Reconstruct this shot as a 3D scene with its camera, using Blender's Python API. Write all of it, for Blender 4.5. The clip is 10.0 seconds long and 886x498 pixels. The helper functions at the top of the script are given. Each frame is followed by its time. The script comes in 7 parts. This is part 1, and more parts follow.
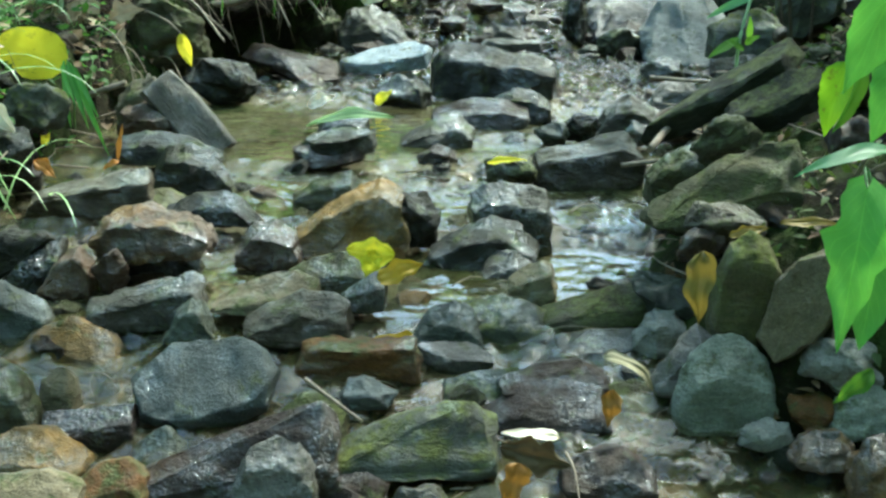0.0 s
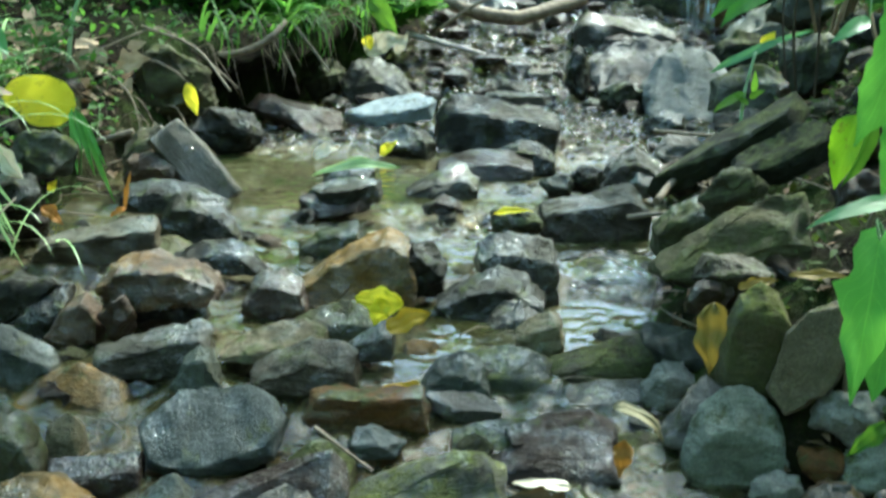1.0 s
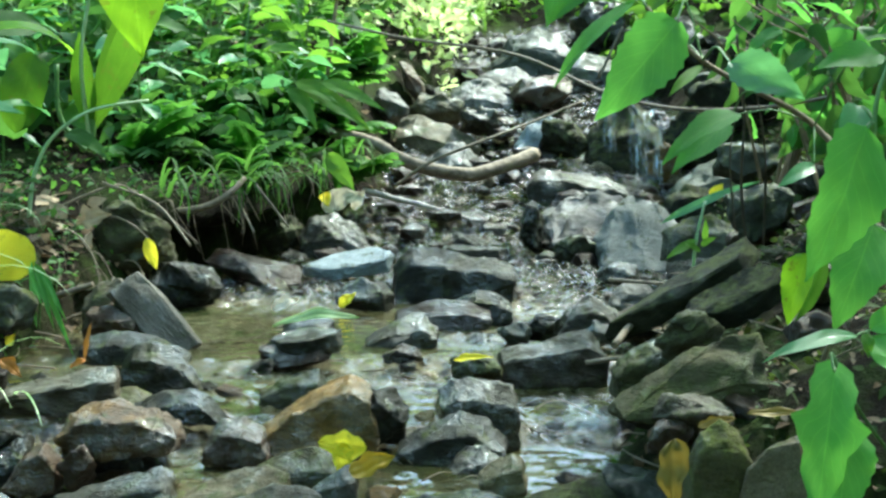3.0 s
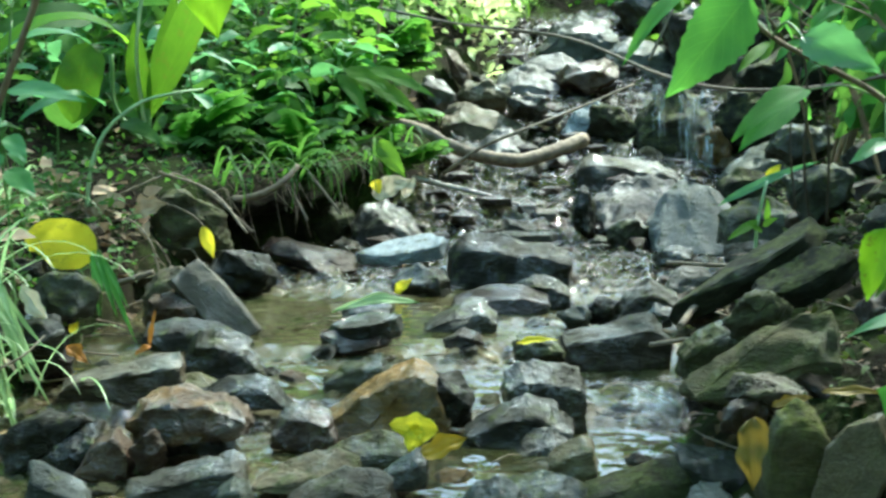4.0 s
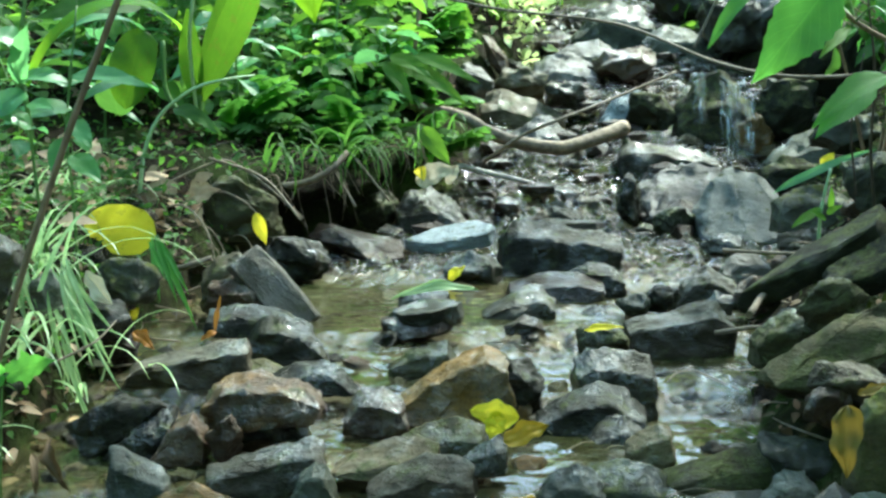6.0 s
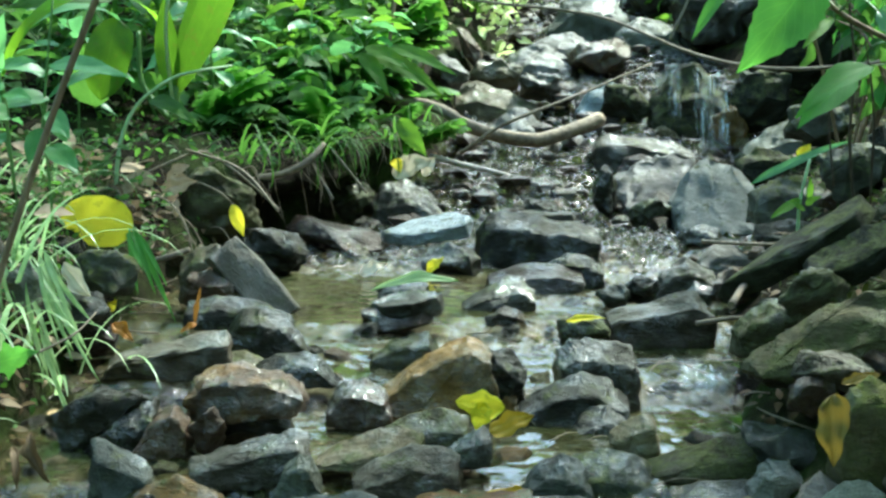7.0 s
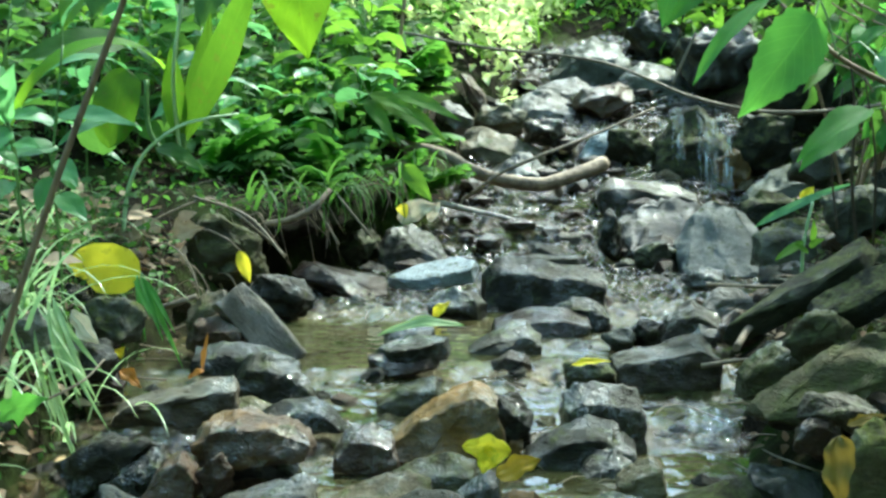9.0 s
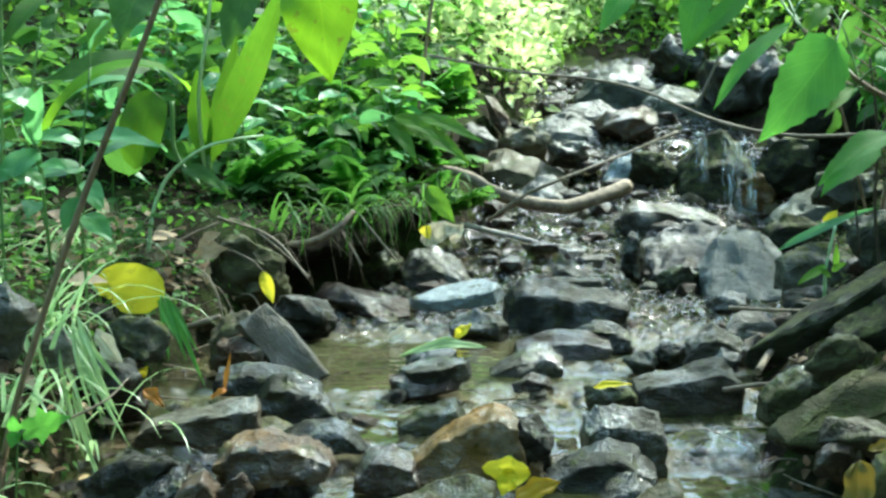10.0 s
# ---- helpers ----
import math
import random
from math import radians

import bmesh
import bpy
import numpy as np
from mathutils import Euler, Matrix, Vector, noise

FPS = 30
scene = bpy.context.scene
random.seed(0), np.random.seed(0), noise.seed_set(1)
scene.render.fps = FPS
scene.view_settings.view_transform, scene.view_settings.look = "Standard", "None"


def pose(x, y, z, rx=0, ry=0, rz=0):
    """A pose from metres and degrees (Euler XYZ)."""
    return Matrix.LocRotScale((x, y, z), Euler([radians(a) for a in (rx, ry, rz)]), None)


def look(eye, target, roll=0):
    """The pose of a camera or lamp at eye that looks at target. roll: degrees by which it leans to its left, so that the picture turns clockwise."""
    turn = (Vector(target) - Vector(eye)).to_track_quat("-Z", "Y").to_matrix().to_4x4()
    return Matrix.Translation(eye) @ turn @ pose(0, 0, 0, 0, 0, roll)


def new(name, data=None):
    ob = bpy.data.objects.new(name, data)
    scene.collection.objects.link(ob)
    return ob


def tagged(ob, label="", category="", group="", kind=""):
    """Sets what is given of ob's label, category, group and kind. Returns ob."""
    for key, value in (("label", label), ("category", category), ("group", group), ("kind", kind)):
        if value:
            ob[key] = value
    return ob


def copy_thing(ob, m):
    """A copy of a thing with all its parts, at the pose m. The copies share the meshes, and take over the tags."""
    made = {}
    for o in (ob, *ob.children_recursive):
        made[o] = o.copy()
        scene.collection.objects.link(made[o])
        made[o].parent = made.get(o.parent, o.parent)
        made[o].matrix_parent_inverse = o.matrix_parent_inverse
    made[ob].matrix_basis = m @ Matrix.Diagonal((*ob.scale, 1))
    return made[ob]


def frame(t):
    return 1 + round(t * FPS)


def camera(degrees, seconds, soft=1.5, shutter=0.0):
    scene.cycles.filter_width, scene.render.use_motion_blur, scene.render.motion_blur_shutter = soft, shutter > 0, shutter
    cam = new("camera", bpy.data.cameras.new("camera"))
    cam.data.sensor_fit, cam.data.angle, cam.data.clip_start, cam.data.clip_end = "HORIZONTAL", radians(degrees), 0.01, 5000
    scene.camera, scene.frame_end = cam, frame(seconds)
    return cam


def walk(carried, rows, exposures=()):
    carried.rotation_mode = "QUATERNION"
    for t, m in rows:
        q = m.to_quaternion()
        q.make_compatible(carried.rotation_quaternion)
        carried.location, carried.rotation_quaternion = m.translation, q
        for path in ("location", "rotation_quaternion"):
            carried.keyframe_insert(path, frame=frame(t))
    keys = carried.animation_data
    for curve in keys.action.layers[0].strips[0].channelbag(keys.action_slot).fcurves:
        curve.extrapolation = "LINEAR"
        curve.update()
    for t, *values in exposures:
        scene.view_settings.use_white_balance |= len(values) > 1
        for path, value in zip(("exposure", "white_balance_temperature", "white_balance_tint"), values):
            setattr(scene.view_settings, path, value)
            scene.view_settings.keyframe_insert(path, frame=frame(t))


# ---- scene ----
cam = camera(38.0, 10.0, soft=2.6, shutter=0.6)
PATH = [
    (0, (0.1741, 0.0107, 1.0430), (0.1618, 1.9396, 0.5148), 0.57),
    (0.5, (0.1692, 0.0122, 1.0379), (0.1570, 1.9468, 0.5308), 0.8),
    (1, (0.1565, 0.0090, 1.0383), (0.1488, 1.9580, 0.5895), 1.11),
    (1.5, (0.1619, 0.0083, 1.0455), (0.1788, 1.9771, 0.6943), 1.51),
    (2, (0.1686, -0.0199, 1.0456), (0.2251, 1.9640, 0.7992), 1.55),
    (2.2, (0.1645, -0.0198, 1.0399), (0.2300, 1.9674, 0.8234), 1.64),
    (3.3, (0.1419, -0.0188, 1.0090), (0.1933, 1.9704, 0.8073), 0.4),
    (3.5, (0.1378, -0.0186, 1.0033), (0.1742, 1.9707, 0.8000), 0.45),
    (4, (0.1031, -0.0127, 1.0047), (0.1036, 1.9754, 0.7877), -0.08),
    (4.5, (0.0706, -0.0107, 1.0025), (0.0430, 1.9765, 0.7785), -0.27),
    (5, (0.0414, -0.0103, 1.0024), (0.0095, 1.9753, 0.7648), -0.17),
    (6.3, (0.0055, -0.0014, 1.0003), (-0.0113, 1.9847, 0.7657), 0.16),
    (6.5, (0.0000, 0.0000, 1.0000), (0.0000, 1.9851, 0.7563), 0.0),
    (7, (-0.0084, 0.0034, 0.9954), (0.0141, 1.9882, 0.7502), 0.09),
    (7.5, (-0.0076, 0.0049, 0.9974), (0.0218, 1.9899, 0.7548), 0.0),
    (8, (-0.0099, 0.0060, 0.9914), (0.0214, 1.9925, 0.7613), -0.07),
    (8.5, (-0.0131, -0.0004, 0.9919), (0.0130, 1.9888, 0.7866), -0.18),
    (9, (-0.0079, -0.0113, 0.9975), (0.0056, 1.9808, 0.8211), -0.35),
    (9.5, (-0.0068, -0.0210, 0.9996), (-0.0109, 1.9730, 0.8450), -0.26),
    (10, (-0.0035, -0.0216, 0.9996), (-0.0275, 1.9731, 0.8564), -0.11),
]

walk(cam, [(t, look(eye, target, roll)) for t, eye, target, roll in PATH], [(0.0, 3.00, 5900, -14), (2.0, 2.92, 5900, -14), (10.0, 2.86, 5900, -14)])

# ---- world, sun and exposure ----
SUN_UP, SUN_AROUND = 52.0, 38.0   # height of the sun, and how far it stands to the right of straight upstream
world = bpy.data.worlds.new("woodland_sky")
scene.world = world
world.use_nodes = True
sky = world.node_tree.nodes.new("ShaderNodeTexSky")
sky.sky_type, sky.sun_disc = "NISHITA", False
sky.air_density, sky.dust_density, sky.ozone_density = 1.0, 2.0, 1.0
sky.sun_elevation, sky.sun_rotation = radians(SUN_UP), radians(SUN_AROUND)
back = world.node_tree.nodes["Background"]
back.inputs["Strength"].default_value = 0.15
world.node_tree.links.new(sky.outputs[0], back.inputs["Color"])
sun = new("sun", bpy.data.lights.new("sun", "SUN"))
sun.data.energy, sun.data.angle, sun.data.color = 2.1, radians(2.5), (1.0, 0.95, 0.86)
a, e = radians(SUN_AROUND), radians(SUN_UP)
sun.matrix_world = look((10 * math.sin(a) * math.cos(e), 10 * math.cos(a) * math.cos(e), 10 * math.sin(e)), (0, 0, 0))

# ---- materials ----
class Mat:
    """A small builder of node materials."""

    def __init__(self, name):
        self.m = bpy.data.materials.new(name)
        self.m.use_nodes = True
        self.t = self.m.node_tree
        self.b = self.t.nodes["Principled BSDF"]
        self.geo = self.t.nodes.new("ShaderNodeTexCoord").outputs["Object"]

    def node(self, kind, **values):
        n = self.t.nodes.new(kind)
        for key, value in values.items():
            if isinstance(value, bpy.types.NodeSocket):
                self.t.links.new(value, n.inputs[key])
            else:
                n.inputs[key].default_value = value
        return n

    def noise(self, scale, detail=4.0, rough=0.6, vector=None, distort=0.0):
        return self.node("ShaderNodeTexNoise", Vector=vector or self.geo, Scale=scale, Detail=detail, Roughness=rough, Distortion=distort).outputs["Fac"]

    def ramp(self, fac, low, high, a=0.0, b=1.0):
        n = self.node("ShaderNodeMapRange", Value=fac)
        for i, v in zip((1, 2, 3, 4), (low, high, a, b)):
            n.inputs[i].default_value = v
        return n.outputs[0]

    def mix(self, fac, a, b, kind="MIX"):
        n = self.t.nodes.new("ShaderNodeMix")
        n.data_type, n.blend_type = "RGBA", kind
        for i, v in zip((0, 6, 7), (fac, a, b)):
            if isinstance(v, bpy.types.NodeSocket):
                self.t.links.new(v, n.inputs[i])
            else:
                n.inputs[i].default_value = v if i == 0 else (*v, 1)
        return n.outputs[2]

    def math(self, op, a, b=0.0):
        n = self.t.nodes.new("ShaderNodeMath")
        n.operation = op
        for i, v in enumerate((a, b)):
            if isinstance(v, bpy.types.NodeSocket):
                self.t.links.new(v, n.inputs[i])
            else:
                n.inputs[i].default_value = v
        return n.outputs[0]

    def set(self, **values):
        for key, value in values.items():
            key = key.replace("_", " ")
            if isinstance(value, bpy.types.NodeSocket):
                self.t.links.new(value, self.b.inputs[key])
            else:
                self.b.inputs[key].default_value = (*value, 1) if isinstance(value, tuple) else value
        return self

    def bump(self, height, strength, distance):
        n = self.node("ShaderNodeBump", Height=height, Strength=strength, Distance=distance)
        self.t.links.new(n.outputs[0], self.b.inputs["Normal"])
        self.t.links.new(n.outputs[0], self.b.inputs["Coat Normal"])
        return self


def stone(name, a, b, c, rough, moss=0.0, wet=0.5, lush=1.0, top_lit=0.0):
    """Layered creek stone: a and b the ground colours, c the stains; moss on its upper faces; wet: the share of shining
    skin; last, skylight painted paler on flat tops.
    """
    m = Mat(name)
    seed = m.node("ShaderNodeObjectInfo").outputs["Random"]
    off = m.node("ShaderNodeCombineXYZ", X=m.math("MULTIPLY", seed, 31.0), Y=m.math("MULTIPLY", seed, 17.0)).outputs[0]
    add = m.t.nodes.new("ShaderNodeVectorMath")
    m.t.links.new(m.geo, add.inputs[0]), m.t.links.new(off, add.inputs[1])
    m.geo = add.outputs[0]
    beds = m.node("ShaderNodeMapping", Vector=m.geo, Scale=(1.0, 1.0, 3.2)).outputs[0]
    big, mid, fine = m.noise(9, 5, 0.6), m.noise(30, 6, 0.65, vector=beds, distort=0.6), m.noise(260, 3, 0.6)
    col = m.mix(m.ramp(mid, 0.32, 0.68), a, b)
    col = m.mix(m.ramp(big, 0.5, 0.72), col, c)
    speck = m.mix(m.ramp(fine, 0.3, 0.75), (0.72, 0.72, 0.72), (1.25, 1.25, 1.24))
    col = m.mix(1.0, col, speck, "MULTIPLY")
    tone = m.mix(seed, (0.58, 0.585, 0.555), (1.03, 1.0, 0.88))
    col = m.mix(1.0, col, tone, "MULTIPLY")
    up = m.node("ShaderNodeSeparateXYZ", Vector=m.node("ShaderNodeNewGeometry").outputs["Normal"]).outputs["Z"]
    # skylight put into the colour: flat upward faces go paler, in patches
    if top_lit:
        layer = m.math("MULTIPLY", m.ramp(up, 0.45, 0.85), m.ramp(m.noise(18, 5, 0.7), 0.38, 0.62, 0.05, top_lit))
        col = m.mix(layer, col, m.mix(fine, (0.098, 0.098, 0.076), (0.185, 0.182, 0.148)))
    if moss:
        cover = m.math("MULTIPLY", m.ramp(up, -0.2, 0.7), m.ramp(m.noise(24, 5, 0.7), 0.60 - 0.36 * moss, 0.70 - 0.27 * moss))
        green = m.mix(m.ramp(m.noise(120, 3, 0.7), 0.3, 0.7), (0.030 * lush, 0.032 * lush, 0.010), (0.082 * lush, 0.090 * lush, 0.026))
        col = m.mix(cover, col, green)
    crack = m.ramp(m.math("ABSOLUTE", m.math("SUBTRACT", m.noise(8, 3, 0.5, vector=beds, distort=0.4), 0.5)), 0.0, 0.009)
    col = m.mix(crack, m.mix(1.0, col, (0.84, 0.82, 0.80), "MULTIPLY"), col)
    gloss = m.ramp(m.noise(14, 4, 0.6), 0.5 - 0.3 * (wet - 0.5) - 0.12, 0.5 - 0.3 * (wet - 0.5) + 0.12, min(0.9, rough + 0.15), 0.30 + 0.3 * (1 - wet))
    h = m.math("ADD", m.math("ADD", m.math("MULTIPLY", mid, 0.7), m.math("MULTIPLY", crack, 0.05)), m.math("ADD", m.math("MULTIPLY", fine, 0.18), m.math("MULTIPLY", m.noise(520, 2, 0.5), 0.08)))
    skin = m.ramp(m.noise(11, 4, 0.65), 0.62 - 0.2 * wet, 0.75 - 0.2 * wet, 0.0, 1.0)
    film = m.node("ShaderNodeBump", Height=m.math("ADD", m.noise(75, 3, 0.6), m.math("MULTIPLY", m.noise(210, 2, 0.5), 0.4)), Strength=1.0, Distance=0.010)
    m.set(Base_Color=col, Roughness=gloss, Specular_IOR_Level=0.22 - 0.12 * wet, Coat_Weight=skin, Coat_Roughness=0.04, Coat_IOR=1.62).bump(h, 0.9, 0.012)
    m.t.links.new(film.outputs[0], m.b.inputs["Coat Normal"])
    return m.m


STONE = {
    "slate": stone("blue_grey_slate", (0.078, 0.084, 0.086), (0.138, 0.145, 0.147), (0.050, 0.052, 0.051), 0.75, 0.05, 0.6, top_lit=0.2),
    "blue": stone("pale_blue_slate", (0.195, 0.228, 0.286), (0.270, 0.308, 0.372), (0.163, 0.194, 0.237), 0.5, 0.05, 0.6),
    "pale": stone("pale_wet_stone", (0.120, 0.113, 0.116), (0.190, 0.176, 0.178), (0.070, 0.066, 0.066), 0.5, 0.05, 0.8),
    "grey": stone("grey_boulder_stone", (0.150, 0.146, 0.138), (0.250, 0.242, 0.230), (0.100, 0.090, 0.084), 0.8, 0.06, 0.3),
    "moss": stone("mossy_stone", (0.044, 0.040, 0.026), (0.078, 0.070, 0.045), (0.030, 0.025, 0.016), 0.8, 0.58, 0.35),
    "wet": stone("dark_wet_stone", (0.026, 0.018, 0.016), (0.056, 0.038, 0.033), (0.045, 0.026, 0.015), 0.5, 0.05, 0.9),
    "dark": stone("dark_grey_stone", (0.030, 0.027, 0.023), (0.066, 0.057, 0.048), (0.046, 0.036, 0.024), 0.6, 0.15, 0.88, top_lit=0.22),
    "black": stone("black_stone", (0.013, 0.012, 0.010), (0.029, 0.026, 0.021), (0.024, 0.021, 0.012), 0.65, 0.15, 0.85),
    "rust": stone("rust_brown_stone", (0.085, 0.042, 0.018), (0.16, 0.072, 0.024), (0.045, 0.026, 0.014), 0.5, 0.45, 0.6),
    "ochre": stone("ochre_stone", (0.085, 0.060, 0.028), (0.195, 0.120, 0.044), (0.27, 0.145, 0.032), 0.5, 0.12, 0.8),
    "brown": stone("brown_stone", (0.066, 0.042, 0.030), (0.130, 0.084, 0.058), (0.050, 0.031, 0.022), 0.5, 0.1, 0.88),
    "olive": stone("olive_stone", (0.050, 0.044, 0.025), (0.090, 0.078, 0.045), (0.032, 0.027, 0.016), 0.75, 0.48, 0.5),
    "tan": stone("tan_stone", (0.130, 0.108, 0.072), (0.205, 0.166, 0.110), (0.080, 0.063, 0.041), 0.75, 0.25, 0.55),
    "green": stone("grey_green_stone", (0.066, 0.072, 0.062), (0.112, 0.118, 0.100), (0.044, 0.043, 0.034), 0.75, 0.14, 0.7),
    "purple": stone("purple_grey_stone", (0.118, 0.104, 0.100), (0.185, 0.165, 0.158), (0.072, 0.062, 0.050), 0.6, 0.10, 0.75),
    "lush": stone("stone_with_bright_moss", (0.075, 0.078, 0.070), (0.130, 0.130, 0.115), (0.050, 0.045, 0.038), 0.8, 0.44, 0.5, 1.25),
    "shelf": stone("mottled_purple_brown_stone", (0.095, 0.084, 0.090), (0.185, 0.168, 0.178), (0.066, 0.056, 0.052), 0.6, 0.06, 0.45),
    "lump": stone("purple_brown_and_ochre_stone", (0.062, 0.042, 0.030), (0.135, 0.090, 0.066), (0.27, 0.145, 0.036), 0.5, 0.08, 0.85),
    "mossy_tan": stone("tan_stone_with_thin_moss", (0.085, 0.076, 0.042), (0.150, 0.128, 0.076), (0.050, 0.046, 0.024), 0.75, 0.5, 0.2),
    "boulder": stone("smooth_blue_grey_boulder", (0.140, 0.143, 0.152), (0.190, 0.193, 0.204), (0.118, 0.118, 0.120), 0.75, 0.05, 0.15),
    "sage": stone("pale_grey_green_stone", (0.170, 0.180, 0.160), (0.255, 0.265, 0.238), (0.115, 0.120, 0.102), 0.75, 0.12, 0.4),
    "golden": stone("stone_with_golden_moss", (0.085, 0.076, 0.042), (0.150, 0.128, 0.076), (0.050, 0.046, 0.024), 0.8, 0.66, 0.2, 1.5),
    # shade by the fall and right bank put into a near-black base colour
    "shade": stone("shade_dark_mossy_stone", (0.016, 0.016, 0.012), (0.036, 0.035, 0.025), (0.028, 0.026, 0.014), 0.9, 0.45, 0.0),
    "block": stone("flat_topped_stone", (0.048, 0.037, 0.027), (0.100, 0.078, 0.058), (0.034, 0.026, 0.018), 0.65, 0.12, 0.62, top_lit=0.6),
}


def earth():
    m = Mat("wet_bed_and_bank_earth")
    big, mid, fine = m.noise(2.2, 4), m.noise(16, 6, 0.65), m.noise(90, 5, 0.7)
    col = m.mix(m.ramp(mid, 0.3, 0.7), (0.006, 0.005, 0.0035), (0.022, 0.016, 0.010))
    col = m.mix(m.ramp(m.noise(5.5, 5, 0.65), 0.46, 0.62), col, m.mix(m.ramp(fine, 0.3, 0.7), (0.019, 0.028, 0.006), (0.052, 0.076, 0.018)))
    col = m.mix(m.ramp(big, 0.5, 0.75), col, (0.020, 0.020, 0.009))
    col = m.mix(m.ramp(fine, 0.55, 0.75), col, (0.045, 0.032, 0.022))
    h = m.math("ADD", mid, m.math("MULTIPLY", fine, 0.6))
    return m.set(Base_Color=col, Roughness=m.ramp(mid, 0.3, 0.7, 0.95, 0.75), Specular_IOR_Level=0.04).bump(h, 1.0, 0.03).m


def silt(name, tone):
    m = Mat(name)
    big, mid, fine = m.noise(4, 4), m.noise(26, 6, 0.65), m.noise(140, 5, 0.7)
    col = m.mix(m.ramp(mid, 0.3, 0.7), (0.045, 0.037, 0.018), (0.094, 0.078, 0.040))
    col = m.mix(m.ramp(big, 0.45, 0.65), col, (0.052, 0.052, 0.024))
    col = m.mix(m.ramp(fine, 0.5, 0.72), col, (0.115, 0.090, 0.058))
    col = m.mix(1.0, col, tone, "MULTIPLY")
    return m.set(Base_Color=col, Roughness=0.8).bump(m.math("ADD", mid, fine), 1.0, 0.012).m


def creek_water(name="clear_running_water"):
    """Silty water: clear above, clouded below; still in the pools, ruffled where it runs fast."""
    m = Mat(name)
    fast = m.t.nodes.new("ShaderNodeAttribute")
    fast.attribute_name = "fast"
    m.geo = m.node("ShaderNodeMapping", Vector=m.geo, Scale=(0.75, 1.2, 1.0)).outputs[0]
    swell, chop = m.noise(11, 2, 0.5, distort=0.8), m.noise(44, 3, 0.55, distort=1.0)
    calm = m.math("MULTIPLY", m.math("ADD", swell, m.math("MULTIPLY", chop, 0.10)), m.ramp(m.noise(2.6, 2, 0.5), 0.40, 0.62, 0.03, 0.16))
    wild = m.math("MULTIPLY", m.math("ADD", m.math("MULTIPLY", swell, 0.8), m.math("MULTIPLY", chop, 0.55)), 1.3)
    h = m.math("ADD", calm, m.math("MULTIPLY", wild, fast.outputs["Fac"]))
    m.set(Base_Color=(0.90, 0.86, 0.72), Roughness=0.015, IOR=1.33, Transmission_Weight=1.0)
    m.bump(h, 0.32, 0.03)
    bump = m.b.inputs["Normal"].links[0].from_socket
    silt_load = m.node("ShaderNodeBsdfPrincipled", **{"Base Color": m.mix(m.ramp(m.noise(3.0, 3), 0.35, 0.65), (0.100, 0.082, 0.038), (0.062, 0.078, 0.026)), "Roughness": 0.015, "IOR": 1.33, "Normal": bump})
    both = m.node("ShaderNodeMixShader", Fac=m.ramp(fast.outputs["Fac"], 0.0, 1.0, 0.28, 0.03))
    m.t.links.new(m.b.outputs[0], both.inputs[1]), m.t.links.new(silt_load.outputs[0], both.inputs[2])
    m.t.links.new(both.outputs[0], m.t.nodes["Material Output"].inputs["Surface"])
    return m


def falling_water():
    """Water broken white by its fall, in streaks along its run."""
    m = creek_water("falling_water")
    run = m.node("ShaderNodeMapping", Vector=m.node("ShaderNodeUVMap").outputs[0], Scale=(85.0, 2.0, 1.0)).outputs[0]
    streak = m.math("MULTIPLY", m.ramp(m.noise(1.0, 4, 0.65, vector=run, distort=0.1), 0.44, 0.72), 0.5)
    foam = m.node("ShaderNodeBsdfDiffuse", Color=(0.70, 0.77, 0.78, 1))
    clear = m.t.nodes.new("ShaderNodeBsdfTransparent")
    thin = m.node("ShaderNodeMixShader", Fac=0.96)
    m.t.links.new(m.b.outputs[0], thin.inputs[1]), m.t.links.new(clear.outputs[0], thin.inputs[2])
    both = m.node("ShaderNodeMixShader", Fac=streak)
    m.t.links.new(thin.outputs[0], both.inputs[1]), m.t.links.new(foam.outputs[0], both.inputs[2])
    m.t.links.new(both.outputs[0], m.t.nodes["Material Output"].inputs["Surface"])
    return m.m


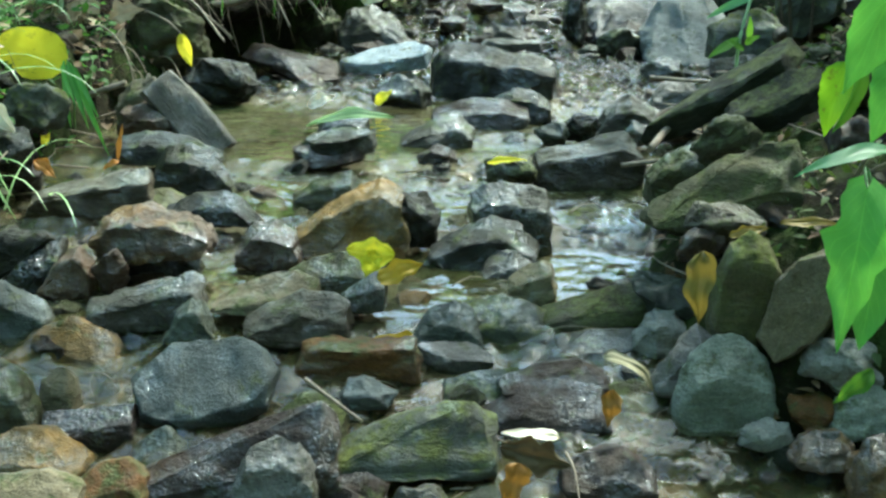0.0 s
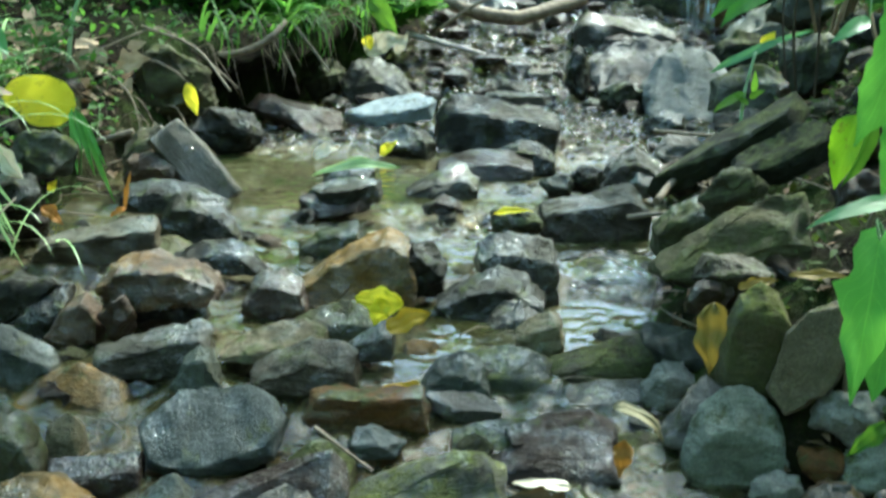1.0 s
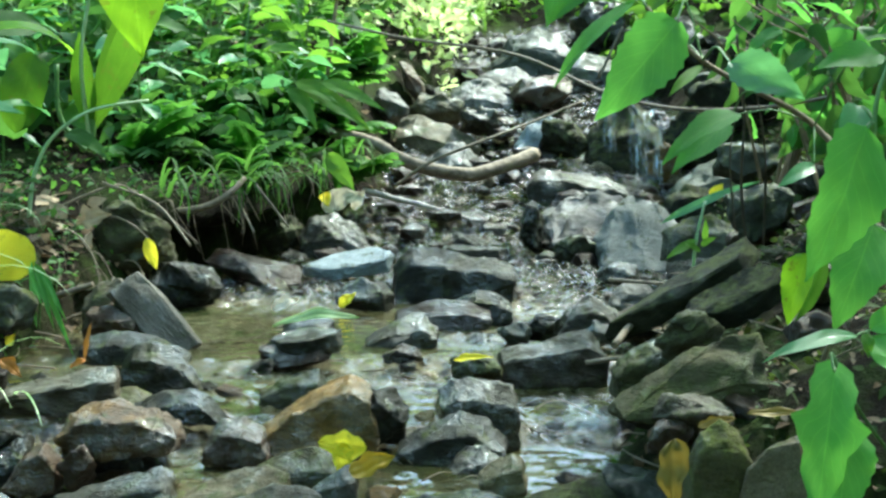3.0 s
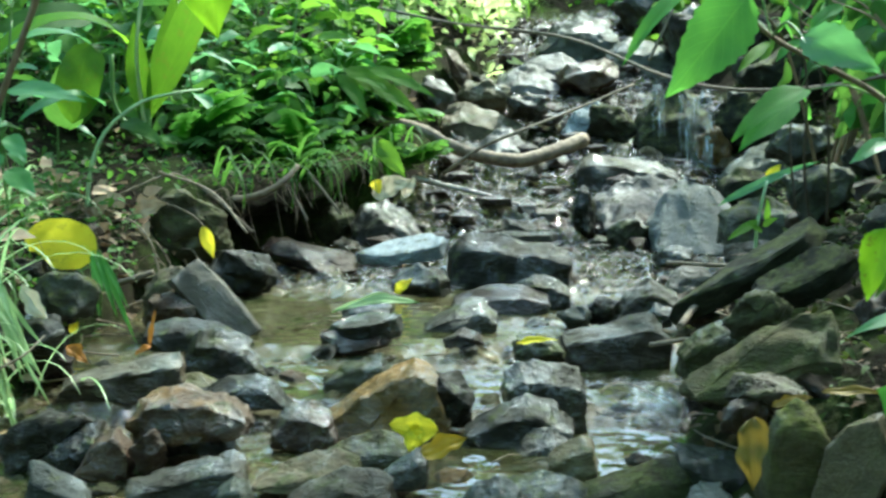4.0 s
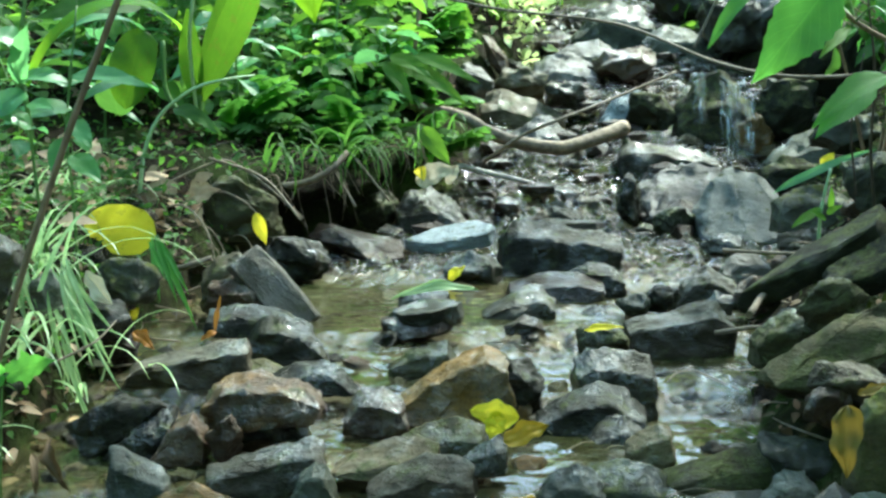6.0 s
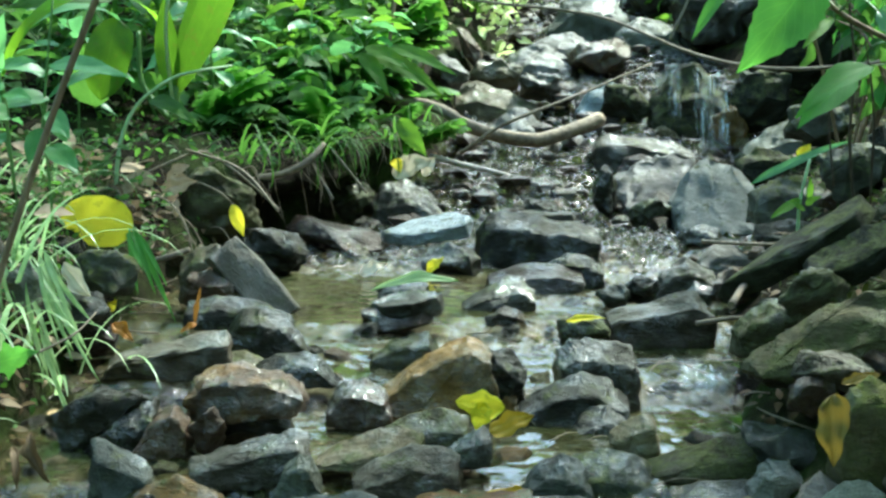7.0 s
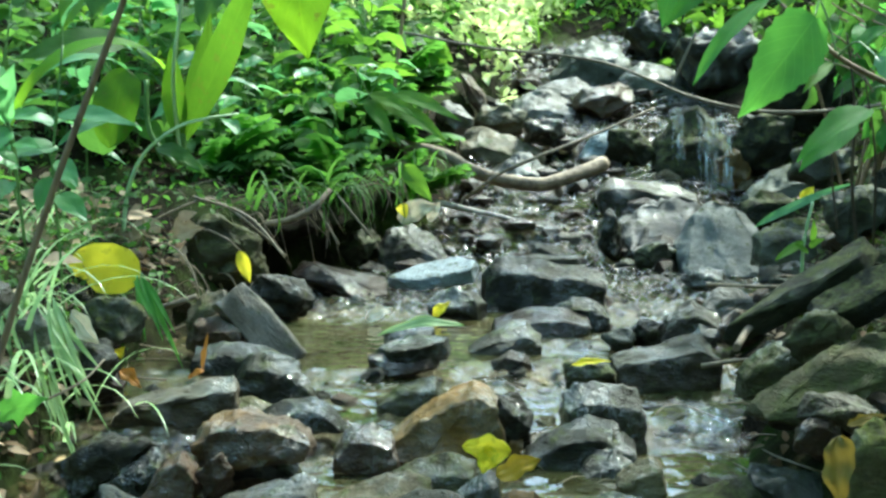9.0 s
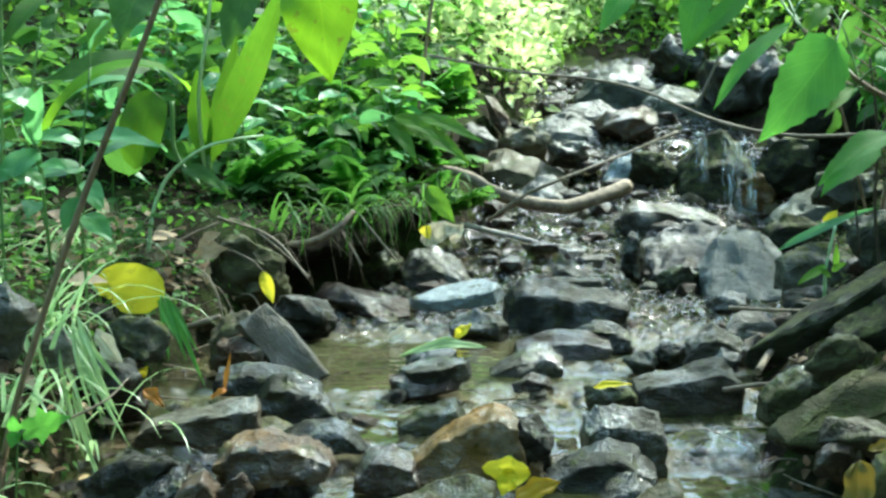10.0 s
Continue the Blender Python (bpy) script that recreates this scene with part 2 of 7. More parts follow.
def leaf(name, low, high, back, shine=0.42, spots=0.0, clear=0.5):
    """Leaf skin, seen through against the light: veins by the leaf's own run, tone by leaf."""
    m = Mat(name)
    uv = m.node("ShaderNodeSeparateXYZ", Vector=m.node("ShaderNodeUVMap").outputs[0])
    across, along = m.math("ABSOLUTE", m.math("SUBTRACT", uv.outputs[0], 0.5)), uv.outputs[1]
    rib = m.math("FRACT", m.math("MULTIPLY", m.math("SUBTRACT", along, m.math("MULTIPLY", across, 0.7)), 8.0))
    vein = m.math("MAXIMUM", m.ramp(m.math("ABSOLUTE", m.math("SUBTRACT", rib, 0.5)), 0.06, 0.0), m.ramp(across, 0.022, 0.006))
    one = m.math("FRACT", m.math("ADD", m.node("ShaderNodeNewGeometry").outputs["Random Per Island"], m.node("ShaderNodeObjectInfo").outputs["Random"]))
    col = m.mix(m.ramp(m.noise(30, 3), 0.3, 0.7), low, high)
    col = m.mix(m.math("MULTIPLY", vein, 0.35 if clear > 0.3 else 0.12), col, back)
    col = m.mix(1.0, col, m.mix(one, (0.62, 0.7, 0.6), (1.35, 1.2, 1.2)), "MULTIPLY")
    if spots:
        col = m.mix(m.math("MULTIPLY", m.ramp(m.noise(42, 3, 0.6), 0.58, 0.64), spots), col, (0.10, 0.055, 0.02))
    m.set(Base_Color=col, Roughness=shine, Specular_IOR_Level=0.28 if shine > 0.36 else 0.5).bump(m.math("ADD", vein, m.math("MULTIPLY", m.noise(60, 3), 0.8)), 0.2, 0.003)
    thin = m.node("ShaderNodeBsdfTranslucent", Color=m.mix(0.65, col, back))
    both = m.node("ShaderNodeMixShader", Fac=clear)
    m.t.links.new(m.b.outputs[0], both.inputs[1]), m.t.links.new(thin.outputs[0], both.inputs[2])
    m.t.links.new(both.outputs[0], m.t.nodes["Material Output"].inputs["Surface"])
    return m.m


def bark(name, a, b, scale=60, rough=0.8, grain=0.25):
    m = Mat(name)
    m.geo = m.node("ShaderNodeMapping", Vector=m.geo, Scale=(1, 1, grain)).outputs[0]
    n, fine = m.noise(scale, 5, 0.65), m.noise(scale * 5, 3)
    col = m.mix(m.ramp(n, 0.3, 0.7), a, b)
    return m.set(Base_Color=col, Roughness=rough).bump(m.math("ADD", n, m.math("MULTIPLY", fine, 0.3)), 0.8, 0.006).m


EARTH, SILT, DARK_BED = earth(), silt("brown_silt_and_fine_gravel", (1.0, 1.0, 1.0)), silt("dark_wet_rapids_gravel", (0.20, 0.19, 0.23))
RED_BED = silt("red_brown_silt", (1.35, 0.92, 0.70))
WATER, FALLING = creek_water().m, falling_water()
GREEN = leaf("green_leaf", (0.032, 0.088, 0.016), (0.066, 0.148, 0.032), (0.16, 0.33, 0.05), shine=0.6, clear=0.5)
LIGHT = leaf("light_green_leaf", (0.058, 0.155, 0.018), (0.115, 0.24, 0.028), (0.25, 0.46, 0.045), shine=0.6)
SPOTTED = leaf("spotted_yellow_green_leaf", (0.14, 0.34, 0.010), (0.22, 0.43, 0.015), (0.40, 0.68, 0.03), shine=0.5, spots=1.0)
HANGING = leaf("bright_green_leaf", (0.056, 0.205, 0.036), (0.100, 0.300, 0.050), (0.26, 0.62, 0.09), shine=0.55, clear=0.6)
# pale grass; the blades' sky sheen is partly put into the lighter tone
GRASS = leaf("pale_skylit_grass", (0.17, 0.34, 0.10), (0.46, 0.60, 0.34), (0.46, 0.66, 0.30), shine=0.25)
STRAP = leaf("yellow_green_strap_leaf", (0.14, 0.33, 0.018), (0.23, 0.46, 0.025), (0.42, 0.70, 0.05), shine=0.4, spots=0.3, clear=0.7)
BROAD = leaf("broad_yellow_green_leaf", (0.040, 0.118, 0.008), (0.078, 0.178, 0.012), (0.145, 0.28, 0.02), shine=0.5, spots=0.5, clear=0.55)
# full daylight on these herbs is put into very pale leaf colours
SUNLIT = leaf("daylit_pale_leaf", (0.40, 0.54, 0.18), (0.64, 0.72, 0.40), (0.72, 0.85, 0.36), shine=0.5)
# brighter copy of HANGING; light from above is put into its colour
LIT_GREEN = leaf("lit_green_leaf", (0.085, 0.29, 0.045), (0.145, 0.40, 0.06), (0.34, 0.76, 0.10), shine=0.5, clear=0.5)
BLUISH = leaf("cool_green_leaf", (0.075, 0.225, 0.075), (0.155, 0.35, 0.14), (0.24, 0.54, 0.17), shine=0.35)
YELLOW = leaf("yellow_leaf", (0.86, 0.72, 0.03), (0.92, 0.82, 0.06), (0.92, 0.84, 0.07), shine=0.5, spots=0.4, clear=0.5)
GOLDEN = leaf("amber_yellow_leaf", (0.40, 0.25, 0.016), (0.56, 0.36, 0.024), (0.6, 0.42, 0.04), shine=0.4, spots=0.4, clear=0.3)
GOLD = leaf("golden_brown_leaf", (0.17, 0.12, 0.022), (0.27, 0.18, 0.03), (0.36, 0.25, 0.05), shine=0.5, spots=0.6, clear=0.2)
RUSTY = leaf("orange_brown_leaf", (0.28, 0.115, 0.02), (0.42, 0.19, 0.03), (0.42, 0.2, 0.04), shine=0.5, spots=0.6, clear=0.2)
DRY = leaf("dry_tan_leaf", (0.30, 0.22, 0.14), (0.46, 0.36, 0.25), (0.45, 0.36, 0.26), shine=0.7, spots=0.3, clear=0.15)
LITTER = leaf("brown_leaf_litter", (0.060, 0.040, 0.019), (0.135, 0.088, 0.043), (0.13, 0.085, 0.042), shine=0.7, spots=0.4, clear=0.1)
PALE = leaf("bleached_leaf", (0.60, 0.53, 0.40), (0.80, 0.74, 0.62), (0.74, 0.68, 0.55), shine=0.6, clear=0.2)
BROWN_STEM = bark("brown_stem", (0.13, 0.085, 0.05), (0.30, 0.21, 0.13))
FERN = leaf("soft_green_fern", (0.046, 0.135, 0.022), (0.088, 0.21, 0.034), (0.18, 0.40, 0.055), shine=0.55, clear=0.5)
MOSSY = leaf("olive_moss", (0.028, 0.050, 0.008), (0.070, 0.100, 0.020), (0.12, 0.17, 0.03), shine=0.7, clear=0.3)
GREEN_STEM = bark("green_stem", (0.07, 0.15, 0.03), (0.14, 0.24, 0.06), rough=0.5)
STALK = bark("pale_green_stalk", (0.30, 0.44, 0.20), (0.46, 0.58, 0.32), rough=0.5)
DARK_TWIG = bark("dark_wet_twig", (0.030, 0.020, 0.014), (0.085, 0.058, 0.038), rough=0.5)
PALE_TWIG = bark("bleached_grey_twig", (0.30, 0.25, 0.22), (0.52, 0.46, 0.42))
TWIG = bark("grey_tan_twig", (0.11, 0.082, 0.056), (0.25, 0.195, 0.14))
ROOT = bark("brown_root_bark", (0.07, 0.048, 0.032), (0.27, 0.20, 0.14), 28, grain=0.9)
# ---- the lie of the land: water level along the creek and both banks, y runs upstream ----
LEVEL_Y = [-30.0, 0.0, 0.9, 1.18, 1.26, 1.44, 1.52, 1.66, 1.74, 2.10, 2.18, 2.42, 2.52, 3.20, 3.36, 3.95, 4.25, 4.75, 5.05, 5.35, 5.75, 6.40, 7.00, 8.00, 12.0, 60.0]
LEVEL_Z = [-4.0, 0.03, 0.25, 0.300, 0.335, 0.362, 0.395, 0.430, 0.456, 0.470, 0.495, 0.512, 0.534, 0.543, 0.556, 0.575, 0.63, 0.705, 0.815, 0.89, 1.035, 1.25, 1.42, 1.74, 2.7, 9.0]
EDGE_Y = [-30.0, -8.0, -6.0, -4.2, -2.6, -1.2, -0.1, 0.8, 1.18, 1.34, 1.48, 1.56, 1.8, 2.2, 2.7, 3.1, 3.6, 4.2, 4.8, 5.5, 6.2, 7.0, 9.0, 60.0]
LEFT_X = [-3.0, -1.45, -1.0, -1.3, -0.82, -1.02, -0.74, -0.72, -0.68, -0.66, -0.64, -0.64, -0.65, -0.65, -0.62, -0.52, -0.36, -0.16, 0.0, 0.16, 0.32, 0.40, 0.6, 8.0]
RIGHT_X = [2.0, 1.0, 1.35, 0.92, 1.2, 0.86, 1.05, 0.90, 0.84, 0.78, 0.70, 0.46, 0.42, 0.50, 0.60, 0.72, 0.86, 1.05, 1.22, 1.30, 1.25, 1.15, 1.4, 11.0]


def level(y):
    """Height of the water at y."""
    return np.interp(y, LEVEL_Y, LEVEL_Z)


def ground(x, y):
    """Height of the bare ground; takes numbers or arrays."""
    x, y = np.asarray(x, float), np.asarray(y, float)
    left, right = np.interp(y, EDGE_Y, LEFT_X) - x, x - np.interp(y, EDGE_Y, RIGHT_X)
    left = left - 0.15 * np.clip((y - 3.3) / 0.15, 0, 1) * np.clip((4.5 - y) / 0.25, 0, 1)   # the hollow under the bank
    rise_l = 0.24 * (1 - np.exp(-np.maximum(left, 0) / 0.07)) + 0.16 * np.maximum(left, 0)
    rise_r = 0.10 * (1 - np.exp(-np.maximum(right, 0) / 0.10)) + 0.42 * np.minimum(np.maximum(right, 0), 6) 
    wob = 0.014 * np.sin(7.1 * x + 3.0 * y) * np.sin(6.3 * y - 2.0 * x) + 0.010 * np.sin(17 * x - 9 * y) * np.sin(13 * y + 5 * x)
    return level(y) - 0.045 + rise_l + rise_r + wob


# ---- builders ----
def mesh_of(name, bm, material):
    data = bpy.data.meshes.new(name)
    bm.to_mesh(data)
    bm.free()
    data.materials.append(material)
    return data


def part(name, bm, material, parent, label=""):
    """Links a bmesh as one mesh under a thing."""
    ob = new(name, mesh_of(name, bm, material))
    ob.parent = parent
    return tagged(ob, label)


def sheet(name, xs, ys, height, material, smooth=True):
    """A grid over xs and ys with its height by a function."""
    gx, gy = np.meshgrid(xs, ys)
    verts = np.stack([gx, gy, height(gx, gy)], -1).reshape(-1, 3)
    n, k = len(xs), np.arange(len(xs) * len(ys)).reshape(len(ys), len(xs))
    faces = np.stack([k[:-1, :-1], k[:-1, 1:], k[1:, 1:], k[1:, :-1]], -1).reshape(-1, 4)
    data = bpy.data.meshes.new(name)
    data.from_pydata(verts.tolist(), [], faces.tolist())
    data.polygons.foreach_set("use_smooth", [smooth] * len(data.polygons))
    data.materials.append(material)
    return new(name, data)


def wave(x, y, scale, seed):
    """Cheap rolling relief from sines, about -1 to 1."""
    rng = np.random.default_rng(seed)
    out = 0
    for k in range(6):
        a, ph, s = rng.uniform(0, 6.28), rng.uniform(0, 6.28), scale * rng.uniform(0.6, 1.9)
        out = out + np.sin(s * (x * math.cos(a) + y * math.sin(a)) + ph + 1.3 * np.sin(0.6 * s * (y * math.cos(a) - x * math.sin(a)))) / 6
    return out * 1.6


def bank_top(x, y):
    """Top of the sod that overhangs the hollow of the left bank."""
    inland = np.maximum(np.interp(y, EDGE_Y, LEFT_X) - x, 0)
    return level(y) + 0.205 + 0.16 * inland + 0.035 * (1 - np.exp(-inland / 0.05)) + 0.010 * wave(x, y, 14, 21)


# ---- ground and water ----
fine_x = np.concatenate([np.linspace(-60, -4, 18)[:-1], np.linspace(-4, -1.6, 40)[:-1], np.linspace(-1.6, 2.4, 240), np.linspace(2.4, 5, 40)[1:], np.linspace(5, 60, 18)[1:]])
fine_y = np.concatenate([np.linspace(-60, -2, 18)[:-1], np.linspace(-2, 0.6, 30)[:-1], np.linspace(0.6, 8.0, 420), np.linspace(8.0, 12, 50)[1:], np.linspace(12, 90, 24)[1:]])
ground_sheet = sheet("ground", fine_x, fine_y, lambda x, y: ground(x, y) + 0.012 * wave(x, y, 15, 3) + 0.006 * wave(x, y, 40, 4), EARTH)
tagged(ground_sheet, "dark wet earth and gravel of creek bed and banks", "ground", kind="structure")


def creek_surface():
    """The running water: one skin between the banks that steps down from pool to pool."""
    ys = np.concatenate([np.linspace(-8, 0.6, 120)[:-1], np.linspace(0.6, 7.3, 800)])
    u = np.linspace(0, 1, 150)
    left, right = np.interp(ys, EDGE_Y, LEFT_X) - 0.05, np.interp(ys, EDGE_Y, RIGHT_X) + 0.05
    x = left[:, None] + (right - left)[:, None] * u
    y = np.repeat(ys[:, None], len(u), 1)
    lag = y + 0.07 * wave(x, y, 6, 11) + 0.03 * wave(x, y, 15, 12)
    drop = np.abs(np.gradient(level(ys), ys)) + 0.6 * np.clip((ys - 3.1) / 0.4, 0, 1)
    spill = sum(np.exp(-((x - cx) / wx) ** 2 - ((y - cy) / wy) ** 2) for cx, cy, wx, wy in ((-0.40, 2.08, 0.20, 0.09), (0.22, 2.48, 0.20, 0.13), (0.46, 2.19, 0.10, 0.05), (0.58, 3.02, 0.24, 0.30), (-0.53, 2.15, 0.16, 0.06), (-0.19, 2.11, 0.08, 0.05), (0.25, 2.76, 0.12, 0.08), (0.49, 2.21, 0.08, 0.06), (-0.20, 1.84, 0.10, 0.06), (-0.62, 2.24, 0.12, 0.07), (0.46, 2.31, 0.08, 0.05)))
    rough = 0.0005 + 0.0006 * np.clip(y - 2.2, 0, 1) + 0.0075 * np.clip(np.interp(lag, ys, drop) / 0.5, 0, 1) * (1 + 1.2 * np.clip((y - 3.0) / 0.4, 0, 1))
    rough = rough + 0.0035 * np.clip(spill, 0, 1) * (y < 3.0)
    z = level(lag) + rough * wave(x, y, 60, 13) + 0.6 * rough * wave(x, y, 130, 14)
    k = np.arange(x.size).reshape(x.shape)
    faces = np.stack([k[:-1, :-1], k[:-1, 1:], k[1:, 1:], k[1:, :-1]], -1).reshape(-1, 4)
    data = bpy.data.meshes.new("water")
    data.from_pydata(np.stack([x, y, z], -1).reshape(-1, 3).tolist(), [], faces.tolist())
    data.polygons.foreach_set("use_smooth", [True] * len(data.polygons))
    data.materials.append(WATER)
    run = data.attributes.new("fast", "FLOAT", "POINT")
    run.data.foreach_set("value", np.clip(spill + np.clip(np.interp(lag, ys, drop) / 0.45 - 0.12, 0, 1) * np.interp(y, [1.6, 1.8, 2.2, 3.2], [0.25, 0.5, 0.9, 1.0]), 0, 1).ravel())
    ob = new("water", data)
    ob.visible_shadow = False
    return tagged(ob, "clear shallow creek water running over brown gravel", "water", kind="structure")


creek_surface()


def overhang():
    """The lip of sod and roots over the hollow: its top, its ragged rim and its underside."""
    ys, u = np.linspace(3.28, 4.56, 120), np.linspace(0, 1, 26)
    gy, gu = np.meshgrid(ys, u, indexing="ij")
    ends = np.clip((gy - 3.28) / 0.2, 0, 1) * np.clip((4.56 - gy) / 0.25, 0, 1)
    rim = np.interp(gy, EDGE_Y, LEFT_X) - 0.10 + (0.10 + 0.035 * wave(gy * 0, gy, 9, 22) + 0.015 * wave(gy * 0, gy, 31, 23)) * ends
    run = np.where(gu < 0.55, (0.55 - gu) / 0.55, (gu - 0.55) / 0.45)
    x = rim - 0.36 * run - 0.012 * wave(gu * 2, gy, 22, 24)
    top = bank_top(x, gy)
    under = bank_top(rim, gy) - 0.055 - 0.03 * run + 0.014 * wave(x, gy, 25, 25)
    z = np.where(gu < 0.55, top - 0.05 * np.exp(-run / 0.06), under + 0.03 * np.exp(-run / 0.08)) - 0.10 * (1 - ends)
    k = np.arange(x.size).reshape(x.shape)
    faces = np.stack([k[:-1, :-1], k[1:, :-1], k[1:, 1:], k[:-1, 1:]], -1).reshape(-1, 4)
    data = bpy.data.meshes.new("bank_edge")
    data.from_pydata(np.stack([x, gy, z], -1).reshape(-1, 3).tolist(), [], faces.tolist())
    data.polygons.foreach_set("use_smooth", [True] * len(data.polygons))
    data.materials.append(EARTH)
    return tagged(new("bank_edge", data), "overhanging lip of dark earth and moss on the undercut bank", "bank", kind="structure")


overhang()


def creek_bed(ys, material, label):
    """Silt and fine gravel under the water, laid over the earth between the banks."""
    u = np.linspace(0, 1, 80)
    left, right = np.interp(ys, EDGE_Y, LEFT_X) + 0.0, np.interp(ys, EDGE_Y, RIGHT_X) + 0.02
    x = left[:, None] + (right - left)[:, None] * u
    y = np.repeat(ys[:, None], len(u), 1)
    z = ground(x, y) + 0.012 * wave(x, y, 15, 3) + 0.006 * wave(x, y, 40, 4) + 0.006 + 0.012 * np.sin(math.pi * u) ** 0.5 * (0.5 + 0.5 * wave(x, y, 9, 8)) - 0.03 * np.clip((y - 3.3) / 0.2, 0, 1)
    k = np.arange(x.size).reshape(x.shape)
    faces = np.stack([k[:-1, :-1], k[:-1, 1:], k[1:, 1:], k[1:, :-1]], -1).reshape(-1, 4)
    data = bpy.data.meshes.new("creek_bed")
    data.from_pydata(np.stack([x, y, z], -1).reshape(-1, 3).tolist(), [], faces.tolist())
    data.polygons.foreach_set("use_smooth", [True] * len(data.polygons))
    data.materials.append(material)
    return tagged(new("creek_bed", data), label, "creek bed", kind="structure")


creek_bed(np.concatenate([np.linspace(-8, 0.6, 100)[:-1], np.linspace(0.6, 1.72, 70)]), RED_BED, "red-brown silt bed of the lower creek")
creek_bed(np.linspace(1.72, 3.3, 100), SILT, "brown silt and fine gravel bed of the creek")
creek_bed(np.linspace(3.3, 7.2, 240), DARK_BED, "dark wet gravel bed under the rapids")


# ---- stones ----
def rock_mesh(size, blocky, seed, detail=1, rough=1.0, form=None, step=0.3):
    """An angular stone: the hull of points on a rounded box, its edges broken, its skin uneven.
    form: the run of its crest from side to side, as shares of half its width and height; step: how far its front shoulder lies below the crest."""
    rng = np.random.default_rng(seed)
    if form:
        p = []
        for x, h in form:
            crest = rng.uniform(0.0, 0.25)
            p += [(x * rng.uniform(0.95, 1.0), crest, h), (x * rng.uniform(0.93, 1.0), -0.72 + rng.normal(0, 0.07), h - 2 * step * (h + 1) / 2 - 0.04 + rng.normal(0, 0.05)),
                  (x * rng.uniform(0.88, 1.0), -0.95 + 0.25 * x * x, -1.0), (x * rng.uniform(0.9, 1.0), 0.75 - 0.2 * x * x, h - 0.35), (x, 0.9 - 0.3 * x * x, -1.0)]
        p = np.array(p)
    elif blocky > 10:
        # a slab: an uneven outline, flat above and below, the figure past ten says how square; past twenty, a rounder outline
        even = blocky > 20
        n, square = (14, blocky - 20) if even else (int(rng.integers(7, 11)), blocky - 10)
        turn = np.arange(n) * 2 * math.pi / n + rng.normal(0, 1.4 / n, n) + rng.uniform(0, 6.28)
        ring = np.stack([np.cos(turn), np.sin(turn)], 1)
        ring /= (np.abs(ring) ** square).sum(1, keepdims=True) ** (1 / square)
        ring *= rng.uniform(0.93 if even else 0.80, 1.02, (n, 1))
        top, low = ring * rng.uniform(0.86, 1.0, (n, 1)), ring * rng.uniform(0.9, 1.06, (n, 1))
        lean = rng.normal(0, 0.26, 2)
        p = np.concatenate([np.c_[top, 1 + top @ lean + rng.normal(0, 0.04, n)], np.c_[low, -1 + rng.normal(0, 0.15, n)], np.c_[ring * 1.05, rng.normal(0.1, 0.3, n)][::2]])
    else:
        n = int(rng.integers(11, 16))
        k = np.arange(n) + 0.5
        polar, turn = np.arccos(1 - 2 * k / n), math.pi * (1 + 5 ** 0.5) * k + rng.uniform(0, 6.28)
        p = np.stack([np.cos(turn) * np.sin(polar), np.sin(turn) * np.sin(polar), np.cos(polar)], 1) + rng.normal(0, 0.16, (n, 3))
        p /= (np.abs(p) ** blocky).sum(1, keepdims=True) ** (1 / blocky)
        p *= rng.uniform(0.86, 1.04, (n, 1))
    p /= np.abs(p).max(0)
    half = np.array(size) / 2
    bm = bmesh.new()
    for v in p * half:
        bm.verts.new(v)
    made = bmesh.ops.convex_hull(bm, input=bm.verts[:])
    bmesh.ops.delete(bm, geom=[v for v in bm.verts if not v.link_faces], context="VERTS")
    bmesh.ops.dissolve_limit(bm, angle_limit=radians(9), verts=bm.verts[:], edges=bm.edges[:])
    small = min(size)
    bmesh.ops.bevel(bm, geom=bm.edges[:] + bm.verts[:], offset=0.045 * small, segments=2, profile=0.6, affect="EDGES", clamp_overlap=True)
    bmesh.ops.triangulate(bm, faces=bm.faces[:])
    for _ in range(detail + 1):
        longest = max(size) / (7 if detail < 2 else 12)
        bmesh.ops.subdivide_edges(bm, edges=[e for e in bm.edges if e.calc_length() > longest], cuts=1, use_grid_fill=False)
        bmesh.ops.triangulate(bm, faces=[f for f in bm.faces if len(f.verts) > 3])
    bm.normal_update()
    o = Vector(rng.uniform(-50, 50, 3))
    s = 5.5 / max(size)
    beds = rng.uniform(3.0, 5.0) * math.pi / size[2]
    lean = rng.normal(0, 0.25, 2)
    for v in bm.verts:
        q = v.co * s + o
        v.co += v.normal * small * rough * (0.085 * noise.noise(q) + 0.06 * noise.noise(q * 2.7) + 0.036 * noise.noise(q * 6.3)
                                            + 0.028 * math.tanh(3 * math.sin(beds * (v.co.z + lean[0] * v.co.x + lean[1] * v.co.y) + 1.5 * noise.noise(q * 0.7))))
    for f in bm.faces:
        f.smooth = True
    return bm


def rock(kind, at, size, tilt, blocky, seed, label, form=None, step=0.3):
    """One stone of the creek, a thing of its own; tilt: degrees by which it leans downstream and to its right."""
    bm = rock_mesh(size, blocky, seed, 2 if max(size) > 0.09 else 1, (1.3 if kind in ("lump", "grey", "shelf") else 0.6) if form else 0.9, form, step)
    ob = new("stone", mesh_of("stone", bm, STONE[kind]))
    ob.matrix_world = pose(*at, tilt[0], tilt[1], (seed * 53) % 25 - 12 if abs(tilt[1]) < 30 and blocky < 10 and not form else (seed * 53) % 9 - 4)
    return tagged(ob, label, "stone", "stones of the creek")


